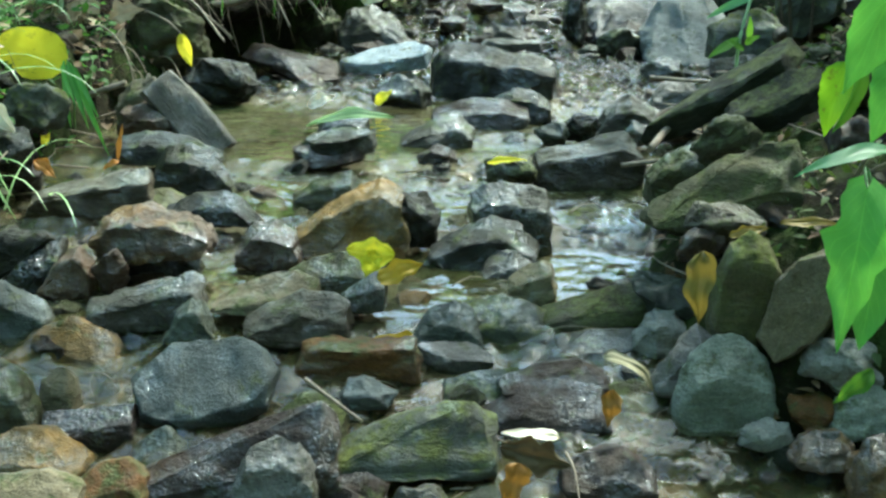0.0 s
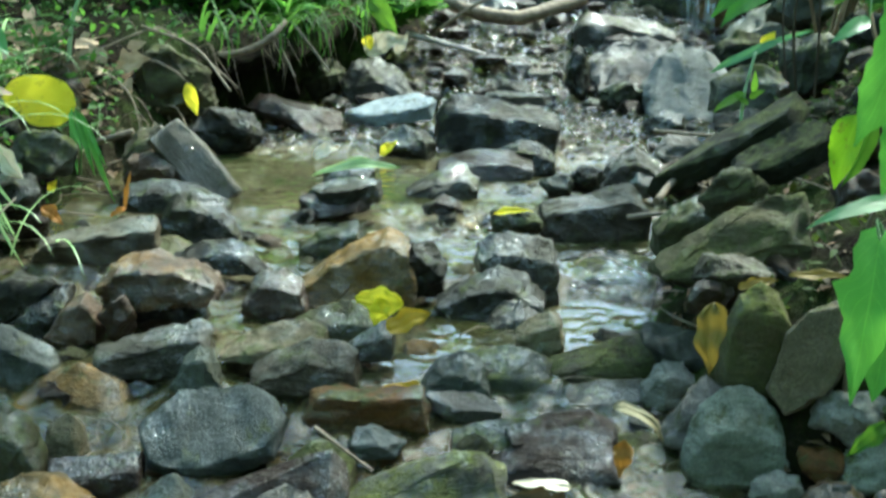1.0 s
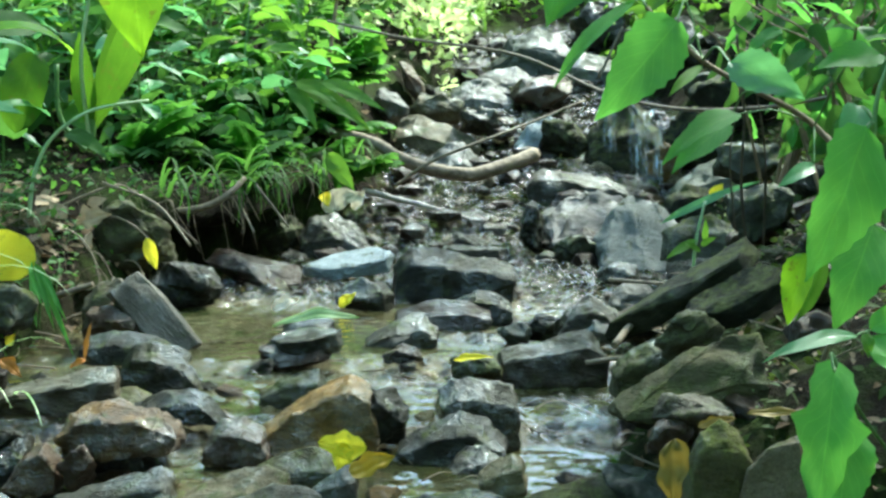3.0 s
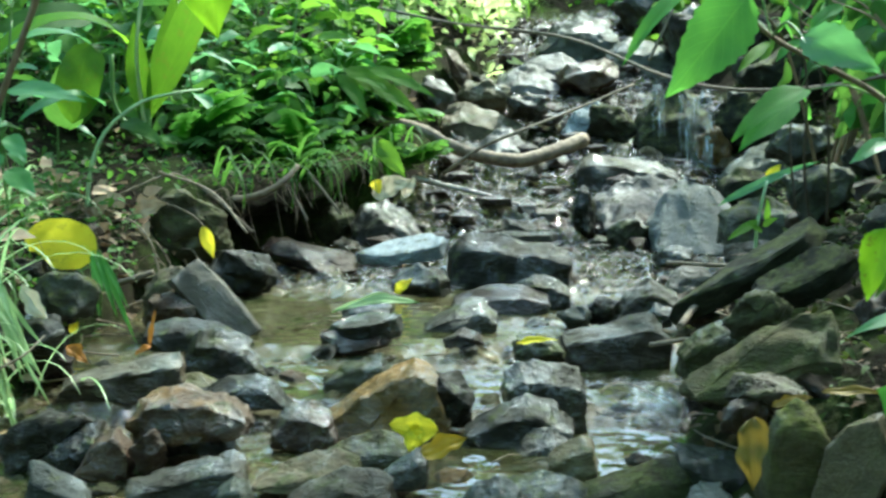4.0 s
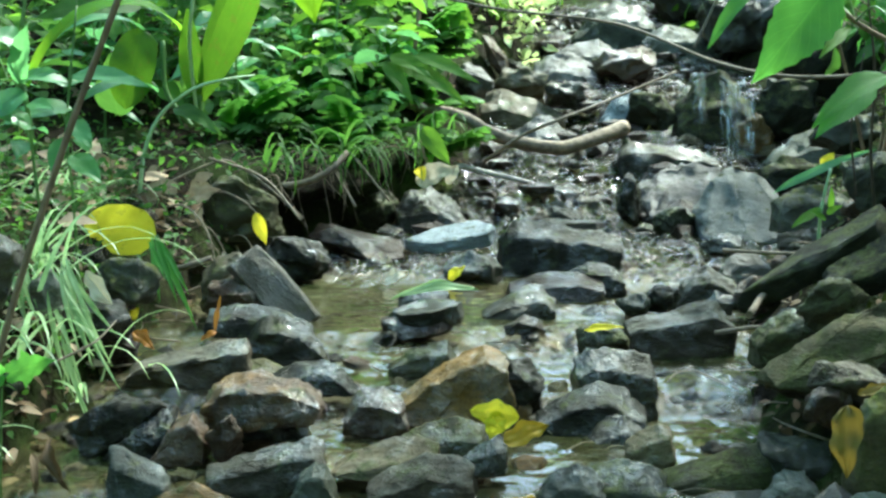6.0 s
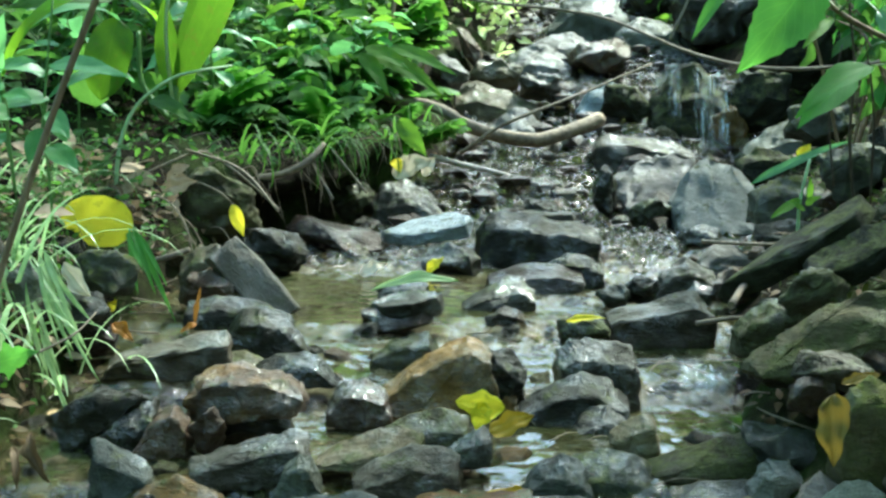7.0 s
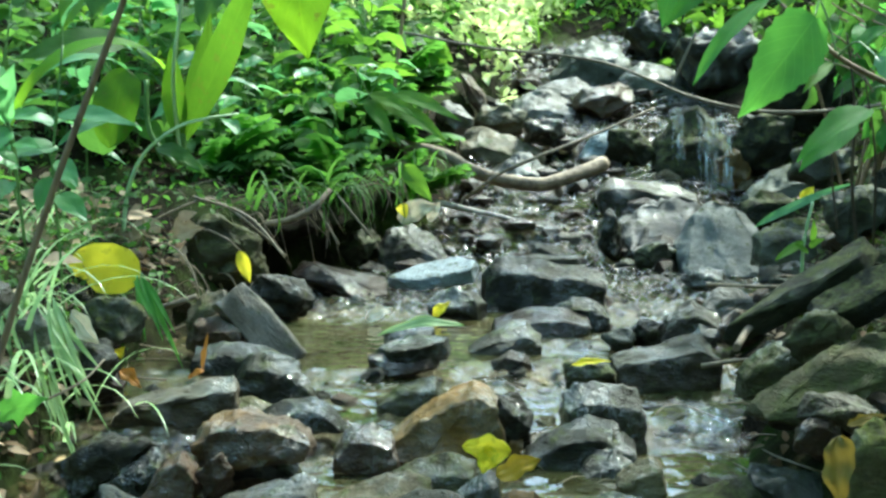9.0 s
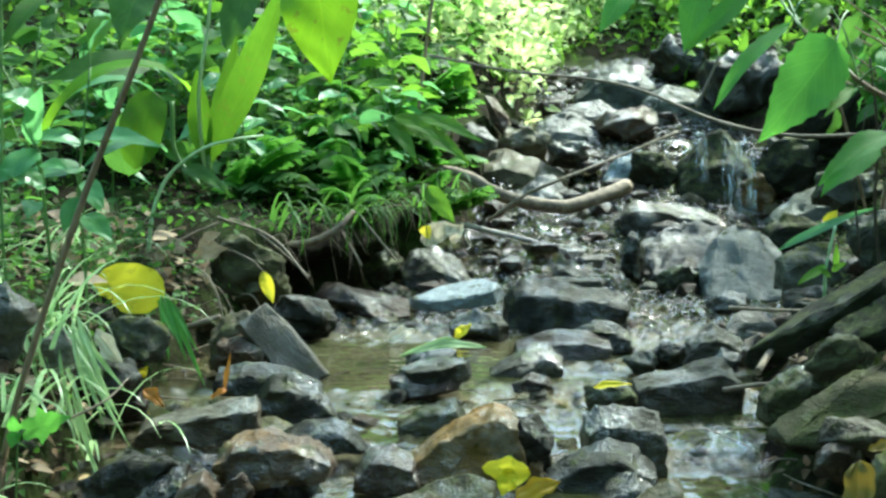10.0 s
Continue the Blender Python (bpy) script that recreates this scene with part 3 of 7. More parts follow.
# ---- leaves, stems and tubes ----
def outline(shape, v):
    """Half width of a leaf, as a share of its widest, at v from base to tip."""
    if shape == "lance":
        return np.sin(math.pi * np.clip(v, 0, 1) ** 0.8) ** 0.9
    if shape == "strap":
        return np.clip(np.minimum(v / 0.12, 1), 0, 1) ** 0.6 * np.clip((1 - v) / 0.45, 0, 1) ** 0.7
    if shape == "maple":
        saw = np.interp(v, [0, 0.05, 0.2, 0.3, 0.40, 0.48, 0.58, 0.66, 0.72, 0.82, 1.0], [0.12, 0.45, 0.62, 0.46, 1.0, 0.72, 0.46, 0.55, 0.40, 0.24, 0.0])
        return saw
    if shape == "round":
        return np.interp(v, [0, 0.05, 0.18, 0.45, 0.72, 0.88, 0.96, 1.0], [0.1, 0.5, 0.86, 1.0, 0.88, 0.6, 0.3, 0.02])
    if shape == "oak":
        return np.sin(math.pi * v ** 0.8) * (1 + 0.22 * np.sin(22 * v))
    return np.interp(v, [0, 0.06, 0.18, 0.32, 0.5, 0.7, 0.86, 0.95, 1.0], [0.1, 0.55, 0.92, 1.0, 0.9, 0.62, 0.30, 0.10, 0.0])


def leaf_mesh(shape, length, width, fold=0.25, curl=0.5, seed=0, rows=18, cols=6, teeth=0.0, ragged=0.0):
    """A leaf that runs along +y from its stalk, facing +z: folded at the rib, arched along its length, uneven at the rim."""
    rng = np.random.default_rng(seed)
    bm = bmesh.new()
    uv = bm.loops.layers.uv.new("run")
    grid, ph = [], rng.uniform(0, 6.28, 4)
    for i in range(rows + 1):
        v = i / rows
        half = float(outline(shape, np.array(v))) * width / 2
        rag = [1 + ragged * (math.sin(7 * v + ph[0 + k]) + 0.7 * math.sin(17 * v + ph[2 + k])) for k in (0, 1)]
        ang = curl * v
        y0, z0 = (length * math.sin(ang) / curl, -length * (1 - math.cos(ang)) / curl) if abs(curl) > 1e-3 else (length * v, 0)
        row = []
        for j in range(cols + 1):
            u = 2 * j / cols - 1
            w = half * rag[0 if u < 0 else 1] * (1 + (teeth * (1 if i % 2 else -1) if abs(u) > 0.99 and 0 < i < rows else 0))
            x = u * w
            lift = fold * abs(x) + 0.05 * width * abs(u) * math.sin(9 * v + ph[0 if u < 0 else 1]) + 0.02 * width * math.sin(17 * v + 5 * u + ph[2]) + 0.7 * ragged * width * math.sin(8 * v + 3.5 * u + ph[3]) * math.sin(5 * v - 4 * u + ph[1])
            back = (0.10 * length * abs(u) if shape == "maple" else 0.0) * (1 - v)
            row.append((bm.verts.new((x, y0 - math.sin(ang) * -lift - back, z0 + math.cos(ang) * lift)), (0.5 + u / 2, v)))
        grid.append(row)
    for i in range(rows):
        for j in range(cols):
            four = [grid[i][j], grid[i][j + 1], grid[i + 1][j + 1], grid[i + 1][j]]
            f = bm.faces.new([q[0] for q in four])
            f.smooth = True
            for loop, q in zip(f.loops, four):
                loop[uv].uv = q[1]
    bmesh.ops.remove_doubles(bm, verts=bm.verts[:], dist=1e-5)
    return bm


def leaf_pose(base, tip, face, turn=0.0):
    """The pose of a leaf from base to tip; face 1 shows it to a viewer downstream, 0 to the sky."""
    base, tip = Vector(base), Vector(tip)
    y = (tip - base).normalized()
    n = Vector((0, -face, 1 - abs(face) + 0.02))
    n = (n - y * n.dot(y)).normalized()
    n = Matrix.Rotation(radians(turn), 3, y) @ n
    x = y.cross(n)
    m = Matrix((x, y, n)).transposed().to_4x4()
    m.translation = base
    return m


def spline(points, steps=8):
    """Smooth points through the given ones."""
    p = [Vector(q) for q in points]
    p = [p[0] * 2 - p[1]] + p + [p[-1] * 2 - p[-2]]
    out = []
    for i in range(1, len(p) - 2):
        for k in range(steps):
            t = k / steps
            out.append(0.5 * (2 * p[i] + (p[i + 1] - p[i - 1]) * t + (2 * p[i - 1] - 5 * p[i] + 4 * p[i + 1] - p[i + 2]) * t * t + (3 * p[i] - p[i - 1] - 3 * p[i + 1] + p[i + 2]) * t ** 3))
    return out + [p[-2]]


def tube(points, r0, r1, sides=7, rough=0.0, seed=0, steps=8):
    """A tapered stem along the points."""
    path = spline(points, steps)
    rng = np.random.default_rng(seed)
    bm = bmesh.new()
    rings = []
    for i, c in enumerate(path):
        way = (path[min(i + 1, len(path) - 1)] - path[max(i - 1, 0)]).normalized()
        a = way.orthogonal().normalized() if abs(way.z) > 0.98 else way.cross(Vector((0, 0, 1))).normalized()
        b = way.cross(a)
        r = r0 + (r1 - r0) * i / (len(path) - 1)
        ring = []
        for k in range(sides):
            t = 2 * math.pi * k / sides
            rr = r * (1 + rough * rng.normal())
            ring.append(bm.verts.new(c + (a * math.cos(t) + b * math.sin(t)) * rr))
        rings.append(ring)
    for one, two in zip(rings, rings[1:]):
        for k in range(sides):
            bm.faces.new((one[k], one[(k + 1) % sides], two[(k + 1) % sides], two[k])).smooth = True
    bm.faces.new(rings[0][::-1]), bm.faces.new(rings[-1])
    return bm


def plant(name, root, label, category="plant", group=""):
    ob = new(name)
    ob.location = root
    ob.empty_display_size = 0.05
    return tagged(ob, label, category, group)


def stem(owner, points, r0, r1, material=None, name="stem"):
    """A stem of a plant, through points in the world."""
    o = owner.location
    return part(name, tube([Vector(q) - o for q in points], r0, r1, 7, 0.04, len(owner.children)), material or GREEN_STEM, owner)


def blade(owner, material, base, tip, width, shape="ovate", face=0.6, curl=0.5, turn=0.0, fold=0.25, teeth=0.0, stalk=None):
    """A leaf of a plant between two places in the world, with its stalk from a place on the stem."""
    length = (Vector(tip) - Vector(base)).length
    length *= 1 + curl * curl / 24
    bm = leaf_mesh(shape, length, width, fold, curl, len(owner.children) + int(1000 * abs(base[0])), teeth=teeth)
    ob = part("leaf", bm, material, owner)
    m = leaf_pose(base, tip, face, turn) @ Matrix.Rotation(curl / 2, 4, "X")
    ob.matrix_local = Matrix.Translation(-owner.location) @ m
    if stalk is not None:
        s, b = Vector(stalk), Vector(base)
        stem(owner, [s, (s + b) / 2 + Vector((0, 0, 0.12 * (b - s).length)), b], 0.0018, 0.0012, name="stalk")
    return ob


def fallen_leaf(material, base, tip, width, label, shape="ovate", face=0.3, curl=0.4, turn=0.0, fold=0.3):
    length = (Vector(tip) - Vector(base)).length
    ob = new("fallen_leaf", mesh_of("fallen_leaf", leaf_mesh(shape, length * 1.02, width, fold, curl, int(1000 * abs(base[0] + base[1])), 16, 8, ragged=0.16), material))
    ob.matrix_world = leaf_pose(base, tip, face, turn) @ Matrix.Rotation(curl / 2, 4, "X")
    return tagged(ob, label, "leaf")


def leaf_cloud(name, places, sizes, material, label, category, seed, shape="ovate", up=0.5, aspect=0.5):
    """Many small leaves as one piece of stuff."""
    rng = np.random.default_rng(seed)
    v = np.linspace(0, 1, 5)
    w = outline(shape, v) * aspect / 2
    w[-1] = 0.01
    tmpl = np.array([(s * a, b, 0.22 * abs(s * a) - 0.25 * b * b) for a, b in zip(w, v) for s in (-1, 0, 1)])
    tuv = np.array([(0.5 + s / 2, b) for b in v for s in (-1, 0, 1)])
    quads = np.array([(3 * i + j, 3 * i + j + 1, 3 * i + j + 4, 3 * i + j + 3) for i in range(4) for j in range(2)])
    n = len(places)
    y = rng.normal(0, 1, (n, 3)) * (1, 1, 0.55) + (0, -0.25, -0.15)
    y /= np.linalg.norm(y, axis=1, keepdims=True)
    nn = rng.normal(0, 0.5, (n, 3)) + (0, -0.35, up)
    nn -= y * (nn * y).sum(1, keepdims=True)
    nn /= np.linalg.norm(nn, axis=1, keepdims=True) + 1e-9
    x = np.cross(y, nn)
    s = np.asarray(sizes)[:, None, None]
    verts = np.asarray(places)[:, None] + s * (tmpl[None, :, :1] * x[:, None] + tmpl[None, :, 1:2] * y[:, None] + tmpl[None, :, 2:] * nn[:, None])
    faces = (quads[None] + (np.arange(n) * len(tmpl))[:, None, None]).reshape(-1, 4)
    data = bpy.data.meshes.new(name)
    data.from_pydata(verts.reshape(-1, 3).tolist(), [], faces.tolist())
    layer = data.uv_layers.new(name="run")
    layer.data.foreach_set("uv", np.tile(tuv, (n, 1))[faces.ravel()].ravel())
    data.polygons.foreach_set("use_smooth", [True] * len(data.polygons))
    data.materials.append(material)
    return tagged(new(name, data), label, category, kind="stuff")


def grass_blades(count, length, width, spread, seed, droop=1.4, way=None):
    """The drooping blades of a tuft about the origin, each a mesh of its own; way: the direction in which most of them fall."""
    rng = np.random.default_rng(seed)
    for _ in range(count):
        bm = bmesh.new()
        uv = bm.loops.layers.uv.new("run")
        a, lean, far = rng.uniform(0, 6.28), rng.uniform(0.1, 0.5), length * rng.uniform(0.55, 1.1)
        bend, w = droop * rng.uniform(0.5, 1.2), width * rng.uniform(0.6, 1.2)
        if way is not None:
            a, lean, bend = way + rng.normal(0, 0.45), rng.uniform(0.35, 1.0), droop * rng.uniform(0.6, 1.1)
        p = Vector((rng.normal(0, spread), rng.normal(0, spread), 0))
        out, side = Vector((math.cos(a), math.sin(a), 0)), Vector((-math.sin(a), math.cos(a), 0))
        row, ang = [], lean
        for i in range(9):
            v = i / 8
            up = out * -math.cos(ang) + Vector((0, 0, math.sin(ang)))
            ww = w * (1 - v) ** 0.6 / 2 + 0.0002
            row.append([bm.verts.new(p + side * ww * k + up * (0.25 * ww * abs(k))) for k in (-1, 0, 1)] + [v])
            p = p + (out * math.sin(ang) + Vector((0, 0, math.cos(ang)))) * far / 8
            ang += bend * 2 / 8 * (0.4 + v)
        for one, two in zip(row, row[1:]):
            for k in (0, 1):
                f = bm.faces.new((one[k], one[k + 1], two[k + 1], two[k]))
                f.smooth = True
                u = 0.3 + 0.2 * k
                for loop, q in zip(f.loops, ((u, one[3]), (u + 0.2, one[3]), (u + 0.2, two[3]), (u, two[3]))):
                    loop[uv].uv = q
        yield bm


# ---- the creek's stones, from the nearest upstream ----
rock("slate", (-0.140, 1.546, 0.441), (0.200, 0.124, 0.042), (42, -8), 22.3, 1, "broad blue-grey slate stone with cracks, standing clear of the water")
rock("lush", (0.121, 1.470, 0.410), (0.225, 0.120, 0.079), (0, 0), 3, 2, "low stone slab covered in green moss, wet along its foot", ((-1, -0.55), (-0.6, -0.05), (-0.1, 0.5), (0.45, 0.95), (0.8, 1), (1, 0.45)), 0.75)
rock("wet", (-0.094, 1.430, 0.404), (0.281, 0.110, 0.136), (0, 0), 3, 3, "dark wet stone lying half in the water", ((-1, -0.8), (-0.5, -0.2), (0.1, 0.35), (0.55, 0.8), (0.85, 1), (1, 0.7)), 0.5)
rock("purple", (-0.026, 1.370, 0.404), (0.096, 0.070, 0.081), (0, 0), 3, 4, "rough dark grey stone at the water's edge", ((-1, -0.3), (-0.6, 0.7), (0, 1), (0.6, 0.85), (1, 0.1)), 0.3)
rock("moss", (0.004, 1.510, 0.415), (0.085, 0.090, 0.062), (0, 0), 3, 5, "rounded dark wet stone between larger stones", ((-1, 0.1), (-0.3, 0.9), (0.3, 1), (1, 0.1)), 0.4)
rock("rust", (0.047, 1.643, 0.440), (0.183, 0.075, 0.064), (4, 3), 14, 6, "rust-brown block of stone with a mossy top")
rock("green", (0.171, 1.750, 0.458), (0.103, 0.080, 0.067), (0, 0), 3, 7, "blue-grey stone with moss under running water", ((-1, -0.3), (-0.4, 0.7), (0.2, 1), (0.7, 0.6), (1, -0.3)), 0.4)
rock("purple", (0.181, 1.687, 0.430), (0.111, 0.054, 0.031), (18, 4), 12.5, 8, "flat purple-grey stone, wet and shining")
rock("wet", (0.298, 1.560, 0.418), (0.175, 0.100, 0.061), (0, 0), 3, 9, "flat dark wet stone with water running over it", ((-1, -0.6), (-0.4, 0.5), (0.3, 1), (0.8, 0.6), (1, 0)), 0.5)
rock("sage", (0.528, 1.555, 0.449), (0.135, 0.070, 0.130), (0, 0), 3, 10, "round grey-green stone leaning on the bank", ((-1, -0.1), (-0.7, 0.6), (-0.2, 1), (0.3, 0.95), (0.75, 0.5), (1, -0.2)), 0.35)
rock("tan", (0.619, 1.564, 0.546), (0.170, 0.088, 0.046), (62, -68), 13, 11, "tall grey-tan slab leaning on the bank")
rock("golden", (0.560, 1.620, 0.559), (0.088, 0.070, 0.146), (0, 0), 3, 12, "upright tan stone covered in golden-green moss", ((-1, 0.1), (-0.55, 0.85), (0.1, 1), (0.7, 0.8), (1, 0.3)), 0.15)
rock("purple", (0.483, 1.600, 0.467), (0.080, 0.070, 0.090), (0, 0), 3, 13, "brown-grey stone wedged against the bank", ((-1, -0.6), (-0.3, 0.4), (0.35, 1), (1, 0.5)), 0.3)
rock("sage", (0.691, 1.520, 0.438), (0.092, 0.080, 0.074), (0, 0), 3, 14, "grey-green stone block on the bank", ((-1, -0.3), (-0.5, 0.6), (0.2, 1), (1, 0.7)), 0.4)
rock("moss", (0.414, 1.800, 0.481), (0.219, 0.110, 0.070), (0, 0), 3, 15, "dark mossy stone with water spilling round it", ((-1, -0.6), (-0.5, 0.1), (0.1, 0.6), (0.7, 1), (1, 0.6)), 0.45)
rock("grey", (0.466, 1.710, 0.467), (0.075, 0.060, 0.068), (0, 0), 3, 16, "wet grey stone beside the small fall", ((-1, -0.2), (-0.2, 0.8), (0.4, 1), (1, 0.2)), 0.3)
rock("tan", (0.297, 1.860, 0.488), (0.072, 0.070, 0.067), (0, 0), 3, 17, "small grey-tan angular stone in the shallow pool", ((-1, 0.1), (-0.3, 0.7), (0.4, 1), (0.8, 0.85), (1, -0.2)), 0.25)
rock("dark", (0.228, 2.050, 0.498), (0.179, 0.110, 0.088), (0, 0), 3, 18, "dark grey pointed stone with fine layers", ((-1, -0.35), (-0.45, 0.5), (0.1, 1), (0.6, 0.7), (1, 0)), 0.35)
rock("dark", (0.273, 2.120, 0.515), (0.139, 0.100, 0.131), (0, 0), 3, 19, "dark slate block standing in the creek", ((-1, 0.75), (-0.6, 1), (0.2, 0.98), (0.85, 0.85), (1, 0.55)), 0.2)
rock("dark", (0.258, 1.990, 0.472), (0.100, 0.080, 0.061), (0, 0), 3, 20, "low dark stone in the shallow pool", ((-1, -0.4), (-0.2, 0.8), (0.4, 1), (1, 0.1)), 0.4)
rock("ochre", (0.009, 2.100, 0.530), (0.197, 0.160, 0.122), (0, 0), 3, 21, "large rust and ochre stone, wet on its upper face", ((-1, -0.5), (-0.45, 0.2), (0.1, 0.8), (0.5, 1), (0.85, 0.72), (1, -0.3)), 0.12)
rock("brown", (-0.119, 2.020, 0.504), (0.105, 0.110, 0.072), (0, 0), 3, 22, "rounded brown stone, wet and shining", ((-1, -0.2), (-0.5, 0.8), (0.2, 1), (0.8, 0.5), (1, -0.4)), 0.3)
rock("olive", (-0.010, 1.900, 0.493), (0.128, 0.090, 0.054), (0, 0), 3, 23, "flat dark olive stone under the yellow leaf", ((-1, -0.2), (-0.4, 0.6), (0.3, 1), (1, 0.5)), 0.45)
rock("tan", (-0.090, 1.770, 0.501), (0.153, 0.110, 0.058), (0, 0), 3, 24, "flat olive-grey stone with a worn top", ((-1, -0.8), (-0.5, 0.1), (0.15, 0.8), (0.6, 1), (1, 0.45)), 0.55)
rock("block", (-0.038, 1.710, 0.483), (0.151, 0.100, 0.069), (0, 0), 3, 25, "olive-tan stone with a dark broken front", ((-1, -0.3), (-0.5, 0.45), (0.1, 1), (0.65, 0.9), (1, 0.5)), 0.4)
rock("dark", (0.045, 1.780, 0.498), (0.075, 0.060, 0.057), (0, 0), 3, 26, "small dark stone in the water", ((-1, -0.6), (-0.2, 0.3), (0.6, 1), (1, 0.6)), 0.3)
rock("green", (-0.185, 1.700, 0.476), (0.067, 0.060, 0.066), (0, 0), 3, 27, "dark green-grey wedge of stone", ((-1, -0.7), (-0.4, 0.6), (0.05, 1), (0.5, 0.8), (1, -0.4)), 0.25)
rock("dark", (-0.260, 1.760, 0.488), (0.166, 0.090, 0.079), (0, 0), 3, 28, "dark grey wedge-shaped stone", ((-1, -0.15), (-0.4, 0.2), (0.4, 0.75), (0.85, 1), (1, 0.75)), 0.35)
rock("lump", (-0.289, 1.950, 0.540), (0.181, 0.140, 0.067), (4, 0), 3, 29, "lumpy ochre and purple-brown stone", ((-1, 0.0), (-0.7, 0.8), (-0.25, 1), (0.2, 0.7), (0.65, 0.62), (1, -0.1)), 0.12)
rock("black", (-0.470, 1.900, 0.497), (0.112, 0.100, 0.095), (0, 0), 3, 30, "black wet stone shining with reflected sky", ((-1, -0.85), (-0.3, 0.25), (0.55, 1), (0.9, 0.95), (1, 0.2)), 0.3)
rock("brown", (-0.401, 1.860, 0.499), (0.079, 0.070, 0.080), (0, 0), 3, 31, "dark brown wet stone", ((-1, -0.7), (-0.2, 0.6), (0.5, 1), (1, 0.3)), 0.15)
rock("slate", (-0.433, 1.740, 0.472), (0.080, 0.080, 0.090), (0, 0), 3, 32, "speckled blue-grey stone at the edge", ((-1, 0.95), (-0.75, 1), (-0.3, 0.55), (0.5, 0.45), (1, 0.1)), 0.25)
rock("ochre", (-0.357, 1.700, 0.441), (0.168, 0.120, 0.071), (0, 0), 3, 33, "orange-brown stone just under the water", ((-1, -0.4), (-0.4, 0.6), (0.1, 1), (0.7, 0.4), (1, -0.4)), 0.6)
rock("olive", (-0.390, 1.530, 0.421), (0.099, 0.080, 0.118), (0, 0), 3, 34, "olive-grey stone at the water's edge", ((-1, 0.6), (-0.3, 1), (0.5, 0.7), (1, -0.3)), 0.25)
rock("tan", (-0.329, 1.560, 0.421), (0.050, 0.050, 0.073), (0, 0), 3, 35, "pale tan stone under shallow water", ((-1, 0.4), (-0.2, 0.9), (0.5, 1), (1, 0.3)), 0.5)
rock("ochre", (-0.327, 1.440, 0.395), (0.137, 0.100, 0.049), (0, 0), 3, 36, "ochre stone with green algae", ((-1, 0.2), (-0.4, 0.9), (0.2, 1), (1, -0.3)), 0.5)
rock("wet", (-0.274, 1.500, 0.398), (0.116, 0.070, 0.063), (0, 0), 3, 37, "dark red-brown wet stone", ((-1, 0.6), (-0.6, 0.2), (0, -0.1), (0.5, 0.4), (1, 1)), 0.3)
rock("wet", (-0.332, 1.849, 0.496), (0.054, 0.048, 0.077), (8, 0), 2.8, 38, "small purple-grey wet stone")
rock("block", (-0.462, 2.230, 0.536), (0.220, 0.100, 0.085), (0, 0), 3, 39, "long olive-brown block of stone", ((-1, -0.2), (-0.7, 0.15), (0.2, 0.6), (0.92, 1), (1, 0.85)), 0.22)
rock("olive", (-0.367, 2.250, 0.508), (0.158, 0.110, 0.058), (0, 0), 3, 40, "low olive-brown stone awash", ((-1, -0.3), (-0.4, 0.6), (0.4, 1), (1, 0.2)), 0.4)
rock("black", (-0.308, 2.380, 0.548), (0.154, 0.110, 0.092), (0, 0), 3, 41, "black olive stone with a smooth back", ((-1, 0.25), (-0.6, 0.9), (-0.1, 1), (0.5, 0.55), (1, -0.6)), 0.3)
rock("black", (-0.375, 2.480, 0.567), (0.209, 0.100, 0.059), (0, 0), 3, 42, "dark slab lying behind a black stone", ((-1, 0.6), (-0.5, 1), (0.3, 0.8), (1, -0.4)), 0.35)
rock("black", (-0.244, 2.190, 0.520), (0.166, 0.090, 0.070), (0, 0), 3, 43, "flat dark olive wet stone", ((-1, -0.1), (-0.3, 0.75), (0.25, 1), (0.6, 0.5), (1, -0.9)), 0.3)
rock("olive", (-0.053, 2.300, 0.528), (0.123, 0.080, 0.064), (0, 0), 3, 44, "dark olive stone in the creek", ((-1, -0.3), (-0.4, 0.45), (0.3, 0.9), (0.75, 1), (1, 0.3)), 0.3)
rock("purple", (-0.366, 2.640, 0.600), (0.205, 0.050, 0.092), (-32, 50), 3, 45, "thin grey slate slab tilted into the pool", ((-1, 0.75), (-0.5, 0.95), (0.3, 1), (1, 0.85)), 0.1)
rock("tan", (-0.484, 2.720, 0.608), (0.108, 0.090, 0.126), (0, 0), 3, 46, "tan-brown stone block at the bank's foot", ((-1, 0.3), (-0.4, 0.8), (0.4, 1), (1, 0.8)), 0.2)
rock("brown", (-0.453, 2.619, 0.582), (0.128, 0.095, 0.094), (11, 0), 3, 47, "brown stone at the bank's foot")
rock("block", (0.438, 2.460, 0.550), (0.213, 0.120, 0.115), (0, 0), 3, 48, "square-edged stone block with a flat top painted pale for skylight", ((-1, 0.28), (-0.5, 0.5), (0.3, 0.85), (0.62, 1), (0.9, 0.7), (1, 0.2)), 0.18)
rock("pale", (0.561, 2.682, 0.565), (0.059, 0.044, 0.067), (10, 0), 3.4, 49, "small pale grey stone")
rock("olive", (0.285, 2.408, 0.543), (0.108, 0.081, 0.068), (17, 0), 2.8, 50, "small dark stone carrying a yellow leaf")
rock("dark", (0.140, 2.720, 0.568), (0.161, 0.130, 0.074), (0, 0), 3, 51, "rounded purple-brown stone in the pool", ((-1, -0.75), (-0.3, 0.25), (0.25, 1), (0.6, 0.95), (1, 0)), 0.4)
rock("wet", (-0.076, 2.541, 0.546), (0.159, 0.118, 0.046), (16, 0), 3, 52, "flat dark wet stone at pool level")
rock("black", (-0.065, 2.796, 0.552), (0.125, 0.093, 0.066), (8, -6), 3, 53, "dark flat stone under a fallen green leaf")
